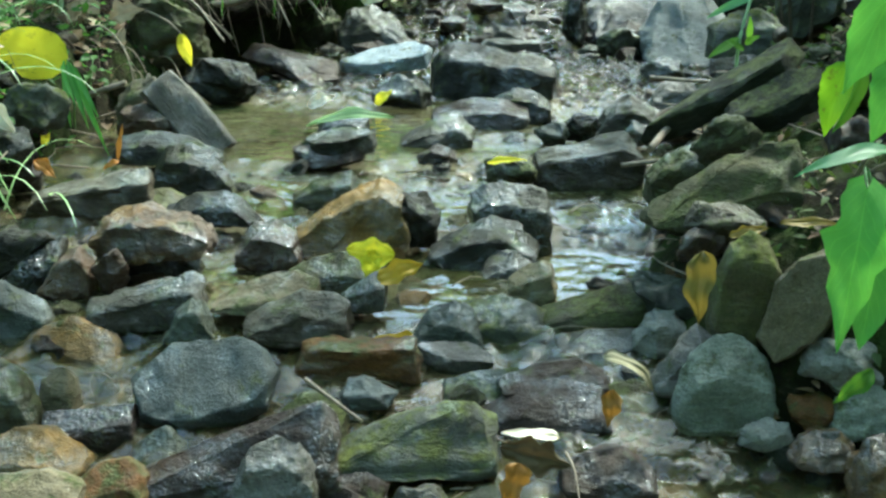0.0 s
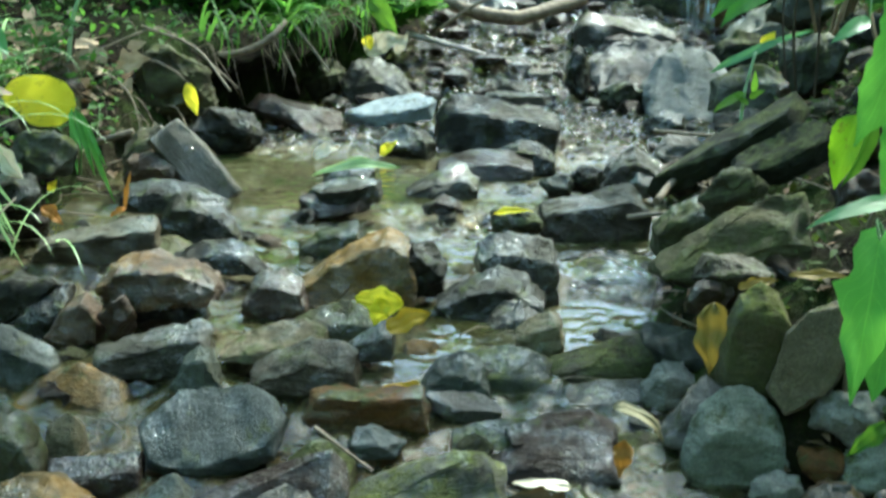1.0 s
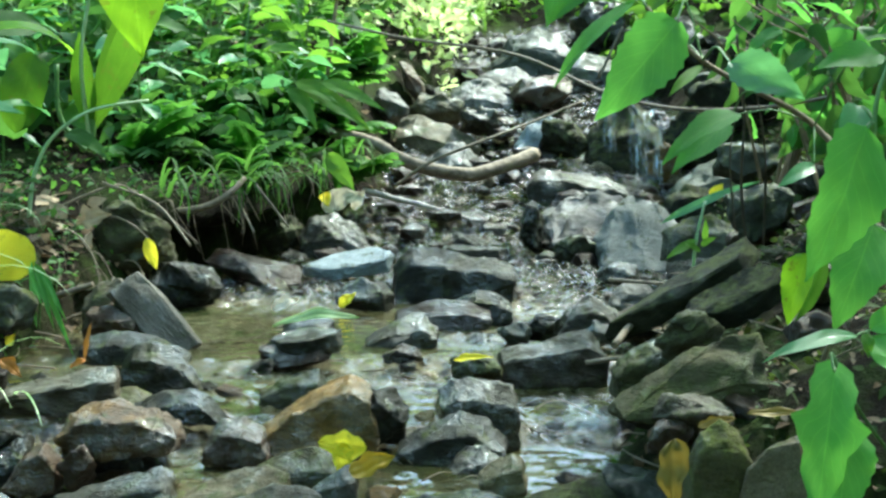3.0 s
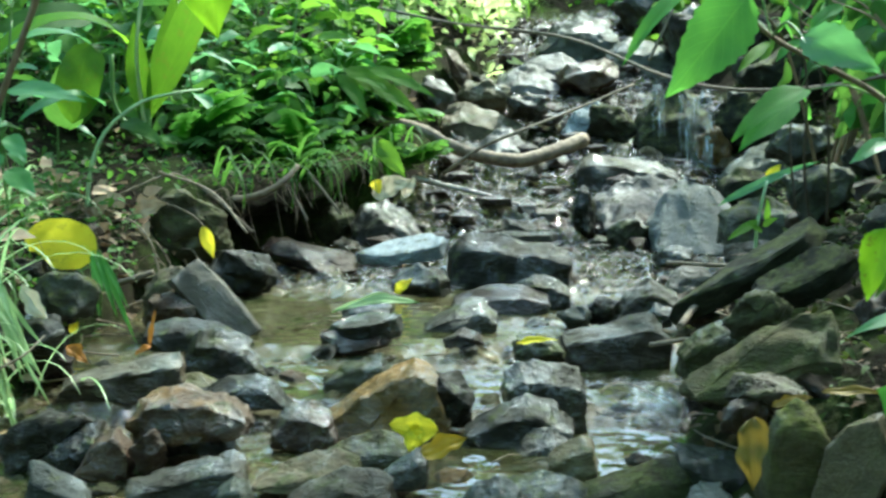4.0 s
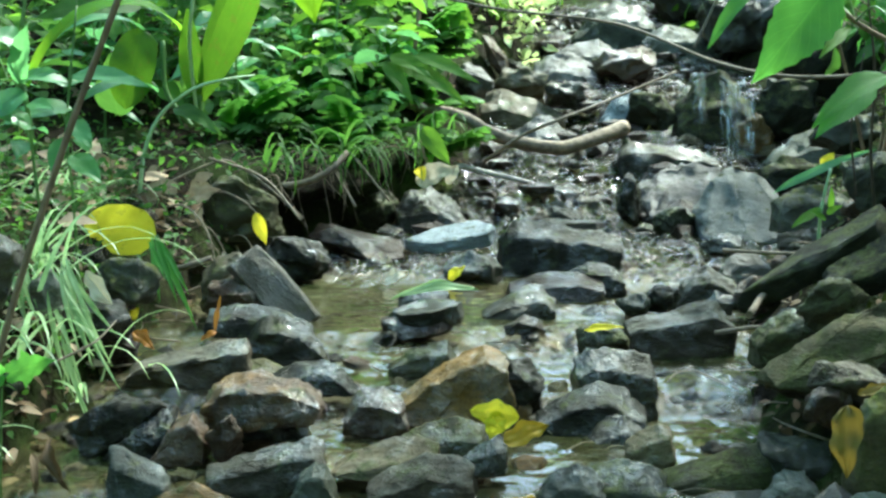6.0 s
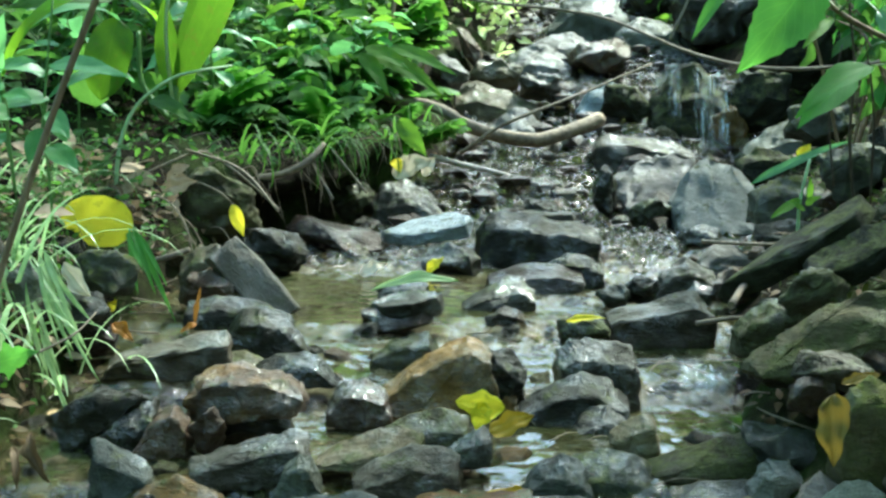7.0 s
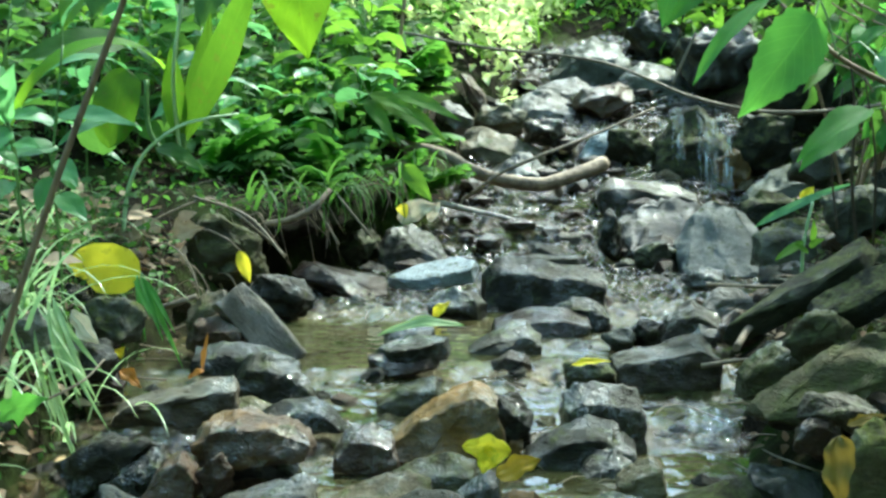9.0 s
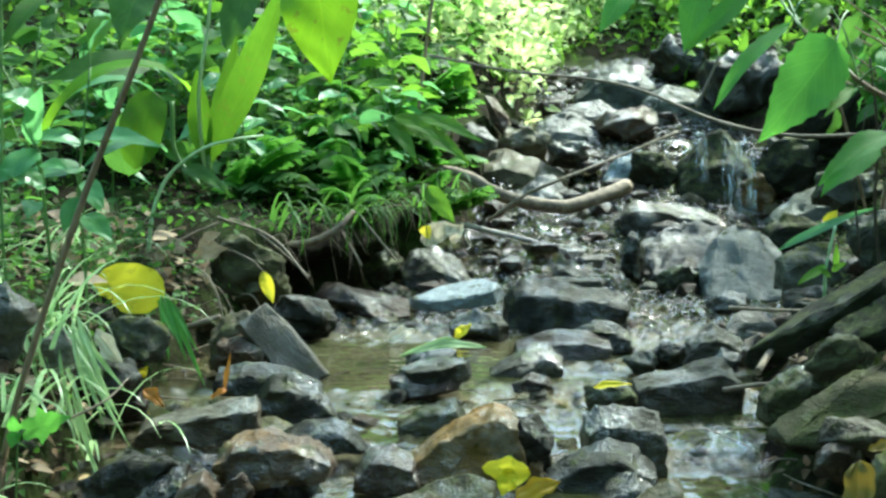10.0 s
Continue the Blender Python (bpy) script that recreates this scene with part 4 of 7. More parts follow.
rock("black", (0.280, 3.350, 0.608), (0.329, 0.180, 0.150), (0, 0), 3, 54, "big dark slate block across the creek", ((-1, 0.25), (-0.8, 0.9), (-0.62, 1), (0.1, 0.72), (0.7, 0.62), (1, 0.4)), 0.25)
rock("blue", (-0.012, 3.592, 0.605), (0.266, 0.116, 0.051), (20, -8), 13, 55, "flat pale blue slate stone shining with sky")
rock("dark", (-0.070, 4.090, 0.636), (0.238, 0.180, 0.158), (0, 0), 3, 56, "rounded dark grey stone", ((-1, 0.4), (-0.6, 0.95), (-0.1, 1), (0.5, 0.6), (1, -0.4)), 0.4)
rock("wet", (0.238, 2.950, 0.566), (0.223, 0.150, 0.065), (0, 0), 3, 57, "dark brown stone under the slate block", ((-1, 0.2), (-0.3, 0.9), (0.4, 1), (1, 0.3)), 0.4)
rock("black", (0.336, 3.000, 0.576), (0.140, 0.100, 0.087), (0, 0), 3, 58, "black wet stone beside the rapids", ((-1, 0.2), (-0.3, 1), (0.4, 0.8), (1, 0.1)), 0.3)
rock("dark", (0.566, 2.840, 0.579), (0.173, 0.120, 0.097), (0, 0), 3, 59, "dark stone at the edge of the rapids", ((-1, -0.6), (-0.35, 0.75), (0, 1), (0.6, 0.4), (1, -0.3)), 0.3)
rock("purple", (0.734, 3.200, 0.575), (0.132, 0.100, 0.083), (0, 0), 3, 60, "purple-grey stone at the edge of the rapids", ((-1, 0.1), (-0.4, 0.9), (0.3, 1), (1, 0.1)), 0.35)
rock("block", (0.559, 1.772, 0.603), (0.123, 0.080, 0.062), (4, 4), 2.6, 61, "dark green-grey stone under the slab")
# black stone that stands in for a shaded gap
rock("black", (0.113, 2.103, 0.521), (0.088, 0.058, 0.107), (11, 0), 3, 62, "black stone filling the dark gap behind the ochre stone")
rock("dark", (0.366, 4.048, 0.593), (0.228, 0.122, 0.045), (6, 0), 14, 63, "thin flat grey stone slab")
rock("black", (0.452, 2.745, 0.568), (0.077, 0.058, 0.070), (10, 0), 2.6, 64, "small dark stone in the rapids")
rock("green", (0.386, 2.709, 0.559), (0.083, 0.062, 0.063), (17, 0), 2.4, 65, "small green-grey stone awash")
rock("brown", (0.527, 1.750, 0.577), (0.081, 0.053, 0.061), (9, -30), 3, 66, "small purple-grey stone under the bank")
rock("grey", (0.672, 1.541, 0.482), (0.113, 0.074, 0.083), (16, 0), 2.6, 67, "rough grey stone in the shade of the bank")
rock("rust", (0.639, 1.530, 0.421), (0.084, 0.063, 0.057), (8, 10), 2.4, 68, "dark red-brown wet stone")
rock("green", (-0.181, 1.470, 0.389), (0.066, 0.060, 0.049), (0, 0), 3, 69, "green-grey stone awash at the foot of a larger stone", ((-1, -0.2), (-0.2, 0.8), (0.4, 1), (1, -0.1)), 0.5)
rock("slate", (0.068, 1.565, 0.419), (0.078, 0.058, 0.042), (7, 5), 2.6, 70, "flat blue-grey stone just under water")
rock("green", (0.779, 6.500, 1.347), (0.406, 0.330, 0.268), (0, 0), 3, 71, "pale grey-green boulder high on the creek", ((-1, -0.4), (-0.5, 0.7), (0.1, 1), (0.7, 0.7), (1, 0.1)), 0.35)
rock("green", (1.063, 6.300, 1.251), (0.356, 0.250, 0.206), (0, 0), 3, 72, "grey stone beside the boulder", ((-1, 0.2), (-0.3, 1), (0.5, 0.7), (1, -0.2)), 0.4)
rock("pale", (0.612, 6.100, 1.197), (0.278, 0.220, 0.149), (0, 0), 3, 73, "purple-grey wet stone shining with sky", ((-1, 0.2), (-0.3, 0.8), (0.4, 1), (1, 0.2)), 0.5)
rock("pale", (0.493, 5.900, 1.115), (0.288, 0.240, 0.177), (0, 0), 3, 74, "flat pale stone high on the creek", ((-1, 0.3), (-0.4, 0.9), (0.2, 1), (1, 0.3)), 0.5)
rock("brown", (0.757, 5.856, 1.149), (0.315, 0.235, 0.158), (12, -8), 2.6, 75, "brown-grey stone high on the creek")
rock("tan", (0.279, 5.593, 1.057), (0.240, 0.179, 0.142), (4, 0), 2.6, 76, "tan stone beside the fall")
rock("dark", (0.456, 5.444, 1.007), (0.199, 0.149, 0.131), (11, 15), 2.6, 77, "dark grey stone beside the fall")
rock("blue", (0.707, 5.330, 0.943), (0.214, 0.160, 0.185), (0, 0), 3, 78, "pale blue-grey stone with a shining top", ((-1, -0.2), (-0.4, 0.75), (0.3, 1), (0.8, 0.8), (1, 0.1)), 0.45)
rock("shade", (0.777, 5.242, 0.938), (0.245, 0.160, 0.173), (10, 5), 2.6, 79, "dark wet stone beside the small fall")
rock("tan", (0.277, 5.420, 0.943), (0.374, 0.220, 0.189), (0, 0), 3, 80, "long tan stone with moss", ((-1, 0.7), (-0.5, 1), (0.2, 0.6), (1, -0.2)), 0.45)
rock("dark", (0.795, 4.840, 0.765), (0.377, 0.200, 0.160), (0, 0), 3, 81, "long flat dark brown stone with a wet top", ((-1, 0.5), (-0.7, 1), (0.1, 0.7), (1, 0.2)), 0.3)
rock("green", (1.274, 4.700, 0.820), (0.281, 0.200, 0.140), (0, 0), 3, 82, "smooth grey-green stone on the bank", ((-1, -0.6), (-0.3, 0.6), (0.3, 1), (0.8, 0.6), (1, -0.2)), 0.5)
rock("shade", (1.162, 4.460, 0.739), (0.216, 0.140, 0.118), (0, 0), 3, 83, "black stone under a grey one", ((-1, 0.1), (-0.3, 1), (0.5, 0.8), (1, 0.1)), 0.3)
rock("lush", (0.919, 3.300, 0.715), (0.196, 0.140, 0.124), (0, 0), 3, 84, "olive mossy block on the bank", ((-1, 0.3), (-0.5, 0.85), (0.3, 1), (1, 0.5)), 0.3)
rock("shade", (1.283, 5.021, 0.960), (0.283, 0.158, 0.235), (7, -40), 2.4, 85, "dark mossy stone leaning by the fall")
rock("ochre", (1.149, 4.957, 0.855), (0.144, 0.108, 0.173), (14, -30), 2.4, 86, "ochre moss-grown stone beside the fall")
rock("pale", (0.083, 5.364, 1.069), (0.161, 0.106, 0.121), (6, 30), 2.6, 87, "small pale stone at the fall's edge")
rock("pale", (0.333, 5.080, 0.857), (0.222, 0.200, 0.145), (0, 0), 3, 88, "wet pale stone shining with sky", ((-1, -0.1), (-0.2, 0.9), (0.4, 1), (1, 0.1)), 0.6)
rock("moss", (0.682, 3.963, 0.614), (0.141, 0.092, 0.104), (5, -10), 2.6, 89, "dark mossy stone at the boulder's foot")
rock("moss", (-0.240, 4.098, 0.631), (0.158, 0.118, 0.135), (12, 0), 2.4, 90, "dark mossy stone at the foot of the bank")
rock("moss", (-0.541, 3.230, 0.696), (0.222, 0.165, 0.190), (4, 10), 2.4, 91, "rounded mossy stone at the foot of the bank")
rock("wet", (-0.269, 3.532, 0.593), (0.283, 0.183, 0.074), (11, 14), 3, 92, "dark wet slanting stone")
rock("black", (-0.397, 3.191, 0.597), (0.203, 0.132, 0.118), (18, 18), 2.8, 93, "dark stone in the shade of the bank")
rock("dark", (0.527, 1.931, 0.572), (0.101, 0.066, 0.060), (10, 4), 2.6, 94, "dark stone under the slab")
rock("black", (-0.650, 2.315, 0.593), (0.154, 0.115, 0.072), (17, 0), 2.6, 95, "black stone under the grassy bank")
rock("wet", (-0.622, 2.324, 0.538), (0.089, 0.066, 0.073), (9, 0), 2.6, 96, "small wet stone under the bank")
rock("dark", (-0.728, 2.027, 0.733), (0.087, 0.079, 0.148), (16, 0), 2.6, 97, "dark grey stone on the bank")
rock("black", (-0.499, 1.917, 0.503), (0.170, 0.110, 0.091), (8, -15), 2.8, 98, "dark wet stone shining at the edge")
rock("black", (0.555, 4.092, 0.675), (0.175, 0.114, 0.078), (15, 80), 2.6, 99, "small upright dark stone in the rapids")
rock("dark", (0.751, 3.559, 0.588), (0.134, 0.088, 0.064), (7, 0), 2.6, 100, "small dark stone at the bank")
rock("brown", (0.175, 5.696, 1.176), (0.211, 0.138, 0.070), (14, 60), 3, 101, "brown stone leaning at the top of the fall")
# stones 102, 103 and 105: the shade of dark hollows is in their colour
rock("black", (1.362, 6.175, 1.361), (0.476, 0.352, 0.304), (6, -10), 2.8, 102, "boulder above the fall, painted black for the shade there")
rock("shade", (1.509, 5.208, 1.156), (0.428, 0.316, 0.258), (13, -20), 2.8, 103, "stone under the shrub, painted dark for the shade there")
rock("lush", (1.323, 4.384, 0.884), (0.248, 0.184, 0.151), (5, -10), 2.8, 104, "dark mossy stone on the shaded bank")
rock("black", (1.189, 6.937, 1.512), (0.355, 0.264, 0.313), (12, 10), 2.6, 105, "stone at the head of the creek, painted dark for shade")
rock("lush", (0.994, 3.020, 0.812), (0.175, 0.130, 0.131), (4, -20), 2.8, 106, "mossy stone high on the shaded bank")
rock("shade", (0.642, 2.277, 0.705), (0.353, 0.089, 0.054), (12, -30), 13.5, 107, "long mossy slab slanting up the bank, darkened for shade")
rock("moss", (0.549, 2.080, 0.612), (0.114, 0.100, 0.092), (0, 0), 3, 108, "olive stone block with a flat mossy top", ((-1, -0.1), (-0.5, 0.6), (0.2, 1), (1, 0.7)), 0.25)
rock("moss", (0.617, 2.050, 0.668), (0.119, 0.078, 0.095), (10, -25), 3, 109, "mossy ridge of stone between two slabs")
rock("shade", (0.721, 2.180, 0.711), (0.200, 0.105, 0.056), (20, -25), 13, 110, "olive slab leaning high on the bank, darkened for shade")
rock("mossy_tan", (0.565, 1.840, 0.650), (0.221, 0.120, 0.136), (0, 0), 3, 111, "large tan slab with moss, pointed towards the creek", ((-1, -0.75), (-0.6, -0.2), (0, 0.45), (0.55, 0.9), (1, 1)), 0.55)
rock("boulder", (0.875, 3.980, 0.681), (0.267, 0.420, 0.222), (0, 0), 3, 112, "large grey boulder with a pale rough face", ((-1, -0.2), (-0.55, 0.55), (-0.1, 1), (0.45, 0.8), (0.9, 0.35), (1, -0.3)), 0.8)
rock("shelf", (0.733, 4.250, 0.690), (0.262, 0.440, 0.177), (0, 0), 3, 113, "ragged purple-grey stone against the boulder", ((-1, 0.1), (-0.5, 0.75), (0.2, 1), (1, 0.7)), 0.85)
rock("shade", (1.033, 5.200, 0.930), (0.307, 0.26, 0.340), (0, 0), 3, 114, "stone behind the small fall, painted dark for the hollow there", ((-1, 0.1), (-0.5, 0.8), (0.2, 1), (0.7, 0.7), (1, 0)), 0.4)
rock("tan", (-0.302, 1.360, 0.386), (0.117, 0.080, 0.035), (0, 0), 3, 115, "tan-pink stone under shallow water", ((-1, 0.3), (0.2, 1), (1, 0.1)), 0.5)
rock("rust", (-0.222, 1.390, 0.382), (0.088, 0.080, 0.051), (0, 0), 3, 116, "red-brown stone under shallow water", ((-1, -0.2), (-0.2, 0.8), (0.5, 1), (1, 0.1)), 0.5)
rock("wet", (0.064, 1.414, 0.359), (0.100, 0.074, 0.051), (6, 0), 2.6, 117, "dark wet stone at the water's edge")
rock("wet", (0.310, 1.600, 0.438), (0.145, 0.080, 0.037), (0, 0), 3, 118, "dark purple-grey wet stone with shining edges", ((-1, -0.4), (-0.2, 0.7), (0.5, 1), (1, 0.2)), 0.5)
rock("wet", (0.361, 1.400, 0.398), (0.113, 0.080, 0.057), (0, 0), 3, 119, "black wet stone in the shallows", ((-1, 0.1), (-0.3, 0.8), (0.3, 1), (1, 0)), 0.5)
rock("dark", (0.141, 1.400, 0.345), (0.079, 0.059, 0.071), (12, 0), 2.6, 120, "dark stone beside the white leaf")
rock("lump", (0.630, 1.470, 0.400), (0.079, 0.070, 0.042), (0, 0), 3, 121, "brown wet stone at the foot of the bank", ((-1, -0.3), (-0.2, 0.9), (0.5, 1), (1, 0.2)), 0.5)
rock("lump", (0.679, 1.420, 0.392), (0.060, 0.070, 0.089), (0, 0), 3, 122, "rust-brown stone at the foot of the bank", ((-1, 0), (-0.3, 0.9), (0.5, 1), (1, 0.7)), 0.4)
rock("purple", (0.640, 1.473, 0.400), (0.038, 0.029, 0.042), (18, 0), 2.6, 123, "small pinkish-grey stone at the water's edge")
rock("grey", (0.565, 1.496, 0.402), (0.074, 0.056, 0.037), (10, 0), 2.6, 124, "small grey wet stone under the bank")
rock("dark", (0.051, 3.178, 0.572), (0.149, 0.098, 0.088), (17, 0), 2.6, 125, "small dark green stone in the pool")
rock("black", (-0.050, 2.550, 0.566), (0.161, 0.090, 0.047), (12, -4), 12.8, 126, "flat dark stone under a pale green leaf")
rock("wet", (0.145, 2.535, 0.542), (0.084, 0.063, 0.042), (16, 0), 2.6, 127, "small wet stone just above the pool")
rock("lush", (-0.649, 2.523, 0.630), (0.146, 0.109, 0.107), (8, 0), 2.4, 128, "rounded mossy stone under the yellow leaf")
rock("grey", (-0.683, 2.140, 0.666), (0.070, 0.061, 0.099), (15, 0), 2.4, 129, "pale grey stone among the grass")

# black stone added as the dark of the cavity under the lump
rock("black", (-0.297, 1.975, 0.481), (0.150, 0.090, 0.070), (0, 0), 3, 130, "black stone put in for the dark cavity under the lumpy stone", ((-1, 0.2), (-0.3, 1), (0.4, 0.9), (1, 0.1)), 0.3)
rock("lush", (0.452, 2.250, 0.479), (0.187, 0.110, 0.077), (0, 0), 3, 135, "green mossy ledge of stone under a small fall", ((-1, 0.5), (-0.5, 0.9), (0.1, 0.8), (0.6, 1), (1, 0.7)), 0.45)
rock("lush", (0.239, 1.785, 0.458), (0.161, 0.100, 0.060), (0, 0), 3, 131, "low green mossy stone awash in the shallows", ((-1, -0.1), (-0.5, 0.7), (0.1, 1), (0.6, 0.8), (1, 0)), 0.60)
rock("lush", (0.241, 1.621, 0.414), (0.149, 0.070, 0.047), (0, 0), 3, 132, "flat green mossy stone lying in the shallows", ((-1, 0.3), (-0.3, 0.8), (0.3, 1), (1, -0.2)), 0.60)
rock("dark", (0.395, 1.725, 0.441), (0.142, 0.070, 0.039), (0, 0), 3, 133, "long dark wet stone beside the shallows", ((-1, 0), (-0.4, 0.8), (0.5, 1), (1, 0.3)), 0.50)
rock("moss", (0.411, 1.603, 0.408), (0.103, 0.050, 0.044), (0, 0), 3, 134, "low dark mossy stone in the shallows", ((-1, -0.1), (-0.5, 0.7), (0.1, 1), (0.6, 0.8), (1, 0)), 0.50)


# smaller stones between the large ones
fillers = []
for k, kind in enumerate(("dark", "olive", "brown", "wet", "black", "slate", "tan", "green", "ochre", "purple")):
    words = {"dark": "small dark grey stone", "olive": "small olive stone", "brown": "small brown stone", "wet": "small dark wet stone", "black": "small black wet stone", "slate": "small blue-grey stone", "tan": "small tan stone", "green": "small grey-green stone", "ochre": "small ochre stone", "purple": "small purple-grey stone"}[kind]
    ob = new("stone", mesh_of("stone", rock_mesh((1.0, 0.8, 0.55), 2.8, 300 + k, 1), STONE[kind]))
    ob.matrix_world = pose(-0.42 + 0.09 * k, 1.15 + 0.02 * (k % 3), float(level(1.15)), 0, 0, 40 * k) @ Matrix.Scale(0.05, 4)
    fillers.append(tagged(ob, words + " among larger stones in the creek", "stone", "small stones of the creek"))


def fill_stones(count, y_range, sizes, seed, which):
    rng = np.random.default_rng(seed)
    for n in range(count):
        y = rng.uniform(*y_range)
        left, right = np.interp(y, EDGE_Y, LEFT_X), np.interp(y, EDGE_Y, RIGHT_X)
        u = rng.uniform(0, 1)
        if 2.55 < y < 3.2 and 0.1 < u < 0.62:
            continue
        x = left - 0.05 + (right - left + 0.12) * u
        s = rng.uniform(*sizes)
        m = pose(x, y, max(float(ground(x, y)) + 0.01, float(level(y)) - 0.1 * s), rng.normal(0, 14), rng.normal(0, 14), rng.uniform(0, 360)) @ Matrix.Scale(s, 4)
        c = copy_thing(fillers[which[rng.integers(len(which))]], Matrix.Identity(4))
        c.matrix_basis = m


fill_stones(70, (1.1, 2.5), (0.03, 0.08), 91, (0, 1, 2, 3, 4, 6, 7, 8))
fill_stones(30, (2.5, 4.2), (0.04, 0.10), 92, (0, 1, 2, 3, 4, 7))
fill_stones(40, (4.0, 7.0), (0.06, 0.16), 93, (0, 3, 4, 5, 6, 9, 9))


def bank_stones(count, y_range, inland, sizes, seed, which, side=1):
    """Loose stones on the shaded bank."""
    rng = np.random.default_rng(seed)
    for n in range(count):
        y = rng.uniform(*y_range)
        x = float(np.interp(y, EDGE_Y, RIGHT_X if side > 0 else LEFT_X)) + side * rng.uniform(*inland)
        s = rng.uniform(*sizes)
        c = copy_thing(fillers[which[rng.integers(len(which))]], Matrix.Identity(4))
        c.matrix_basis = pose(x, y, float(ground(x, y)) + 0.1 * s, rng.normal(8, 12), rng.normal(-15, 12), rng.uniform(0, 360)) @ Matrix.Scale(s, 4)


bank_stones(24, (1.55, 3.4), (0.0, 0.45), (0.06, 0.15), 94, (0, 1, 2, 4, 7))
bank_stones(20, (3.2, 6.8), (0.0, 0.5), (0.10, 0.24), 95, (0, 1, 4, 4, 7))
bank_stones(26, (1.35, 3.0), (-0.03, 0.16), (0.04, 0.11), 96, (0, 1, 2, 3, 4), -1)
# ---- plants ----
p = plant("sapling", (-0.635, 1.689, 0.420), "slender brown sapling stem leaning over the bank", "plant")
stem(p, [(-0.635, 1.689, 0.420), (-0.605, 1.669, 0.630), (-0.506, 1.650, 0.910), (-0.378, 1.613, 1.204), (-0.341, 1.603, 1.335)], 0.0052, 0.0038, BROWN_STEM)
stem(p, [(-0.341, 1.603, 1.335), (-0.249, 1.552, 1.318), (-0.169, 1.500, 1.268)], 0.0030, 0.0020, BROWN_STEM, "branch")
blade(p, SPOTTED, (-0.165, 1.466, 1.217), (-0.147, 1.436, 1.081), 0.090, "ovate", 0.9, 0.25, 8, 0.15, 0, (-0.169, 1.500, 1.268))
p = plant("herb", (-0.749, 2.371, 0.673), "tall herb with cool green pointed leaves by the bank", "plant")
stem(p, [(-0.749, 2.371, 0.673), (-0.749, 2.321, 0.792), (-0.767, 2.297, 1.029), (-0.823, 2.287, 1.170)], 0.0040, 0.0025, GREEN_STEM)
blade(p, BLUISH, (-0.759, 2.296, 1.009), (-0.826, 2.251, 0.949), 0.061, "ovate", 0.5, 0.5, 0, 0.2, 0.04, (-0.767, 2.297, 1.029))
blade(p, BLUISH, (-0.769, 2.297, 1.024), (-0.740, 2.265, 1.128), 0.051, "ovate", 0.5, 0.5, 0, 0.2, 0.04, (-0.767, 2.297, 1.029))
blade(p, BLUISH, (-0.767, 2.297, 1.029), (-0.685, 2.259, 1.043), 0.036, "ovate", 0.5, 0.5, 0, 0.2, 0.04, (-0.767, 2.297, 1.029))
blade(p, BLUISH, (-0.759, 2.302, 1.090), (-0.816, 2.262, 1.109), 0.061, "ovate", 0.5, 0.5, 0, 0.2, 0.04, (-0.767, 2.297, 1.029))
blade(p, BLUISH, (-0.748, 2.292, 0.948), (-0.816, 2.253, 0.979), 0.046, "ovate", 0.5, 0.5, 0, 0.2, 0.04, (-0.767, 2.297, 1.029))
blade(p, BLUISH, (-0.754, 2.295, 0.988), (-0.696, 2.255, 0.978), 0.030, "ovate", 0.5, 0.5, 0, 0.2, 0.04, (-0.767, 2.297, 1.029))
p = plant("herb", (-0.818, 2.294, 0.715), "thin upright green stalk by the bank", "plant")
stem(p, [(-0.818, 2.294, 0.715), (-0.818, 2.264, 0.858), (-0.819, 2.280, 1.079), (-0.820, 2.299, 1.341)], 0.0030, 0.0022, GREEN_STEM)
blade(p, GREEN, (-0.820, 2.289, 1.200), (-0.864, 2.233, 1.127), 0.050, "ovate", 0.5, 0.5, 0, 0.2, 0.04, (-0.819, 2.288, 1.190))
p = plant("herb", (-0.701, 2.383, 0.627), "small herb with pale oval leaves beside the sapling", "plant")
stem(p, [(-0.701, 2.383, 0.627), (-0.701, 2.363, 0.820), (-0.711, 2.372, 0.946), (-0.690, 2.388, 1.167)], 0.0030, 0.0020, GREEN_STEM)
blade(p, BLUISH, (-0.700, 2.373, 0.956), (-0.653, 2.330, 0.905), 0.038, "ovate", 0.45, 0.5, 0, 0.2, 0.03, (-0.711, 2.372, 0.946))
blade(p, BLUISH, (-0.716, 2.371, 0.925), (-0.728, 2.326, 0.859), 0.038, "ovate", 0.45, 0.5, 0, 0.2, 0.03, (-0.711, 2.372, 0.946))
blade(p, BLUISH, (-0.700, 2.369, 0.893), (-0.637, 2.326, 0.843), 0.046, "ovate", 0.45, 0.5, 0, 0.2, 0.03, (-0.711, 2.372, 0.946))
blade(p, BLUISH, (-0.690, 2.391, 1.198), (-0.642, 2.355, 1.252), 0.040, "ovate", 0.45, 0.5, 0, 0.2, 0.03, (-0.690, 2.388, 1.167))
blade(p, BLUISH, (-0.700, 2.379, 1.040), (-0.544, 2.339, 1.017), 0.046, "ovate", 0.45, 0.5, 0, 0.2, 0.03, (-0.711, 2.372, 0.946))
blade(p, BLUISH, (-0.706, 2.378, 1.025), (-0.782, 2.338, 1.035), 0.038, "ovate", 0.45, 0.5, 0, 0.2, 0.03, (-0.711, 2.372, 0.946))
blade(p, BLUISH, (-0.700, 2.375, 0.977), (-0.792, 2.334, 0.978), 0.042, "ovate", 0.45, 0.5, 0, 0.2, 0.03, (-0.711, 2.372, 0.946))
blade(p, BLUISH, (-0.721, 2.374, 0.977), (-0.824, 2.331, 0.947), 0.046, "ovate", 0.45, 0.5, 0, 0.2, 0.03, (-0.711, 2.372, 0.946))
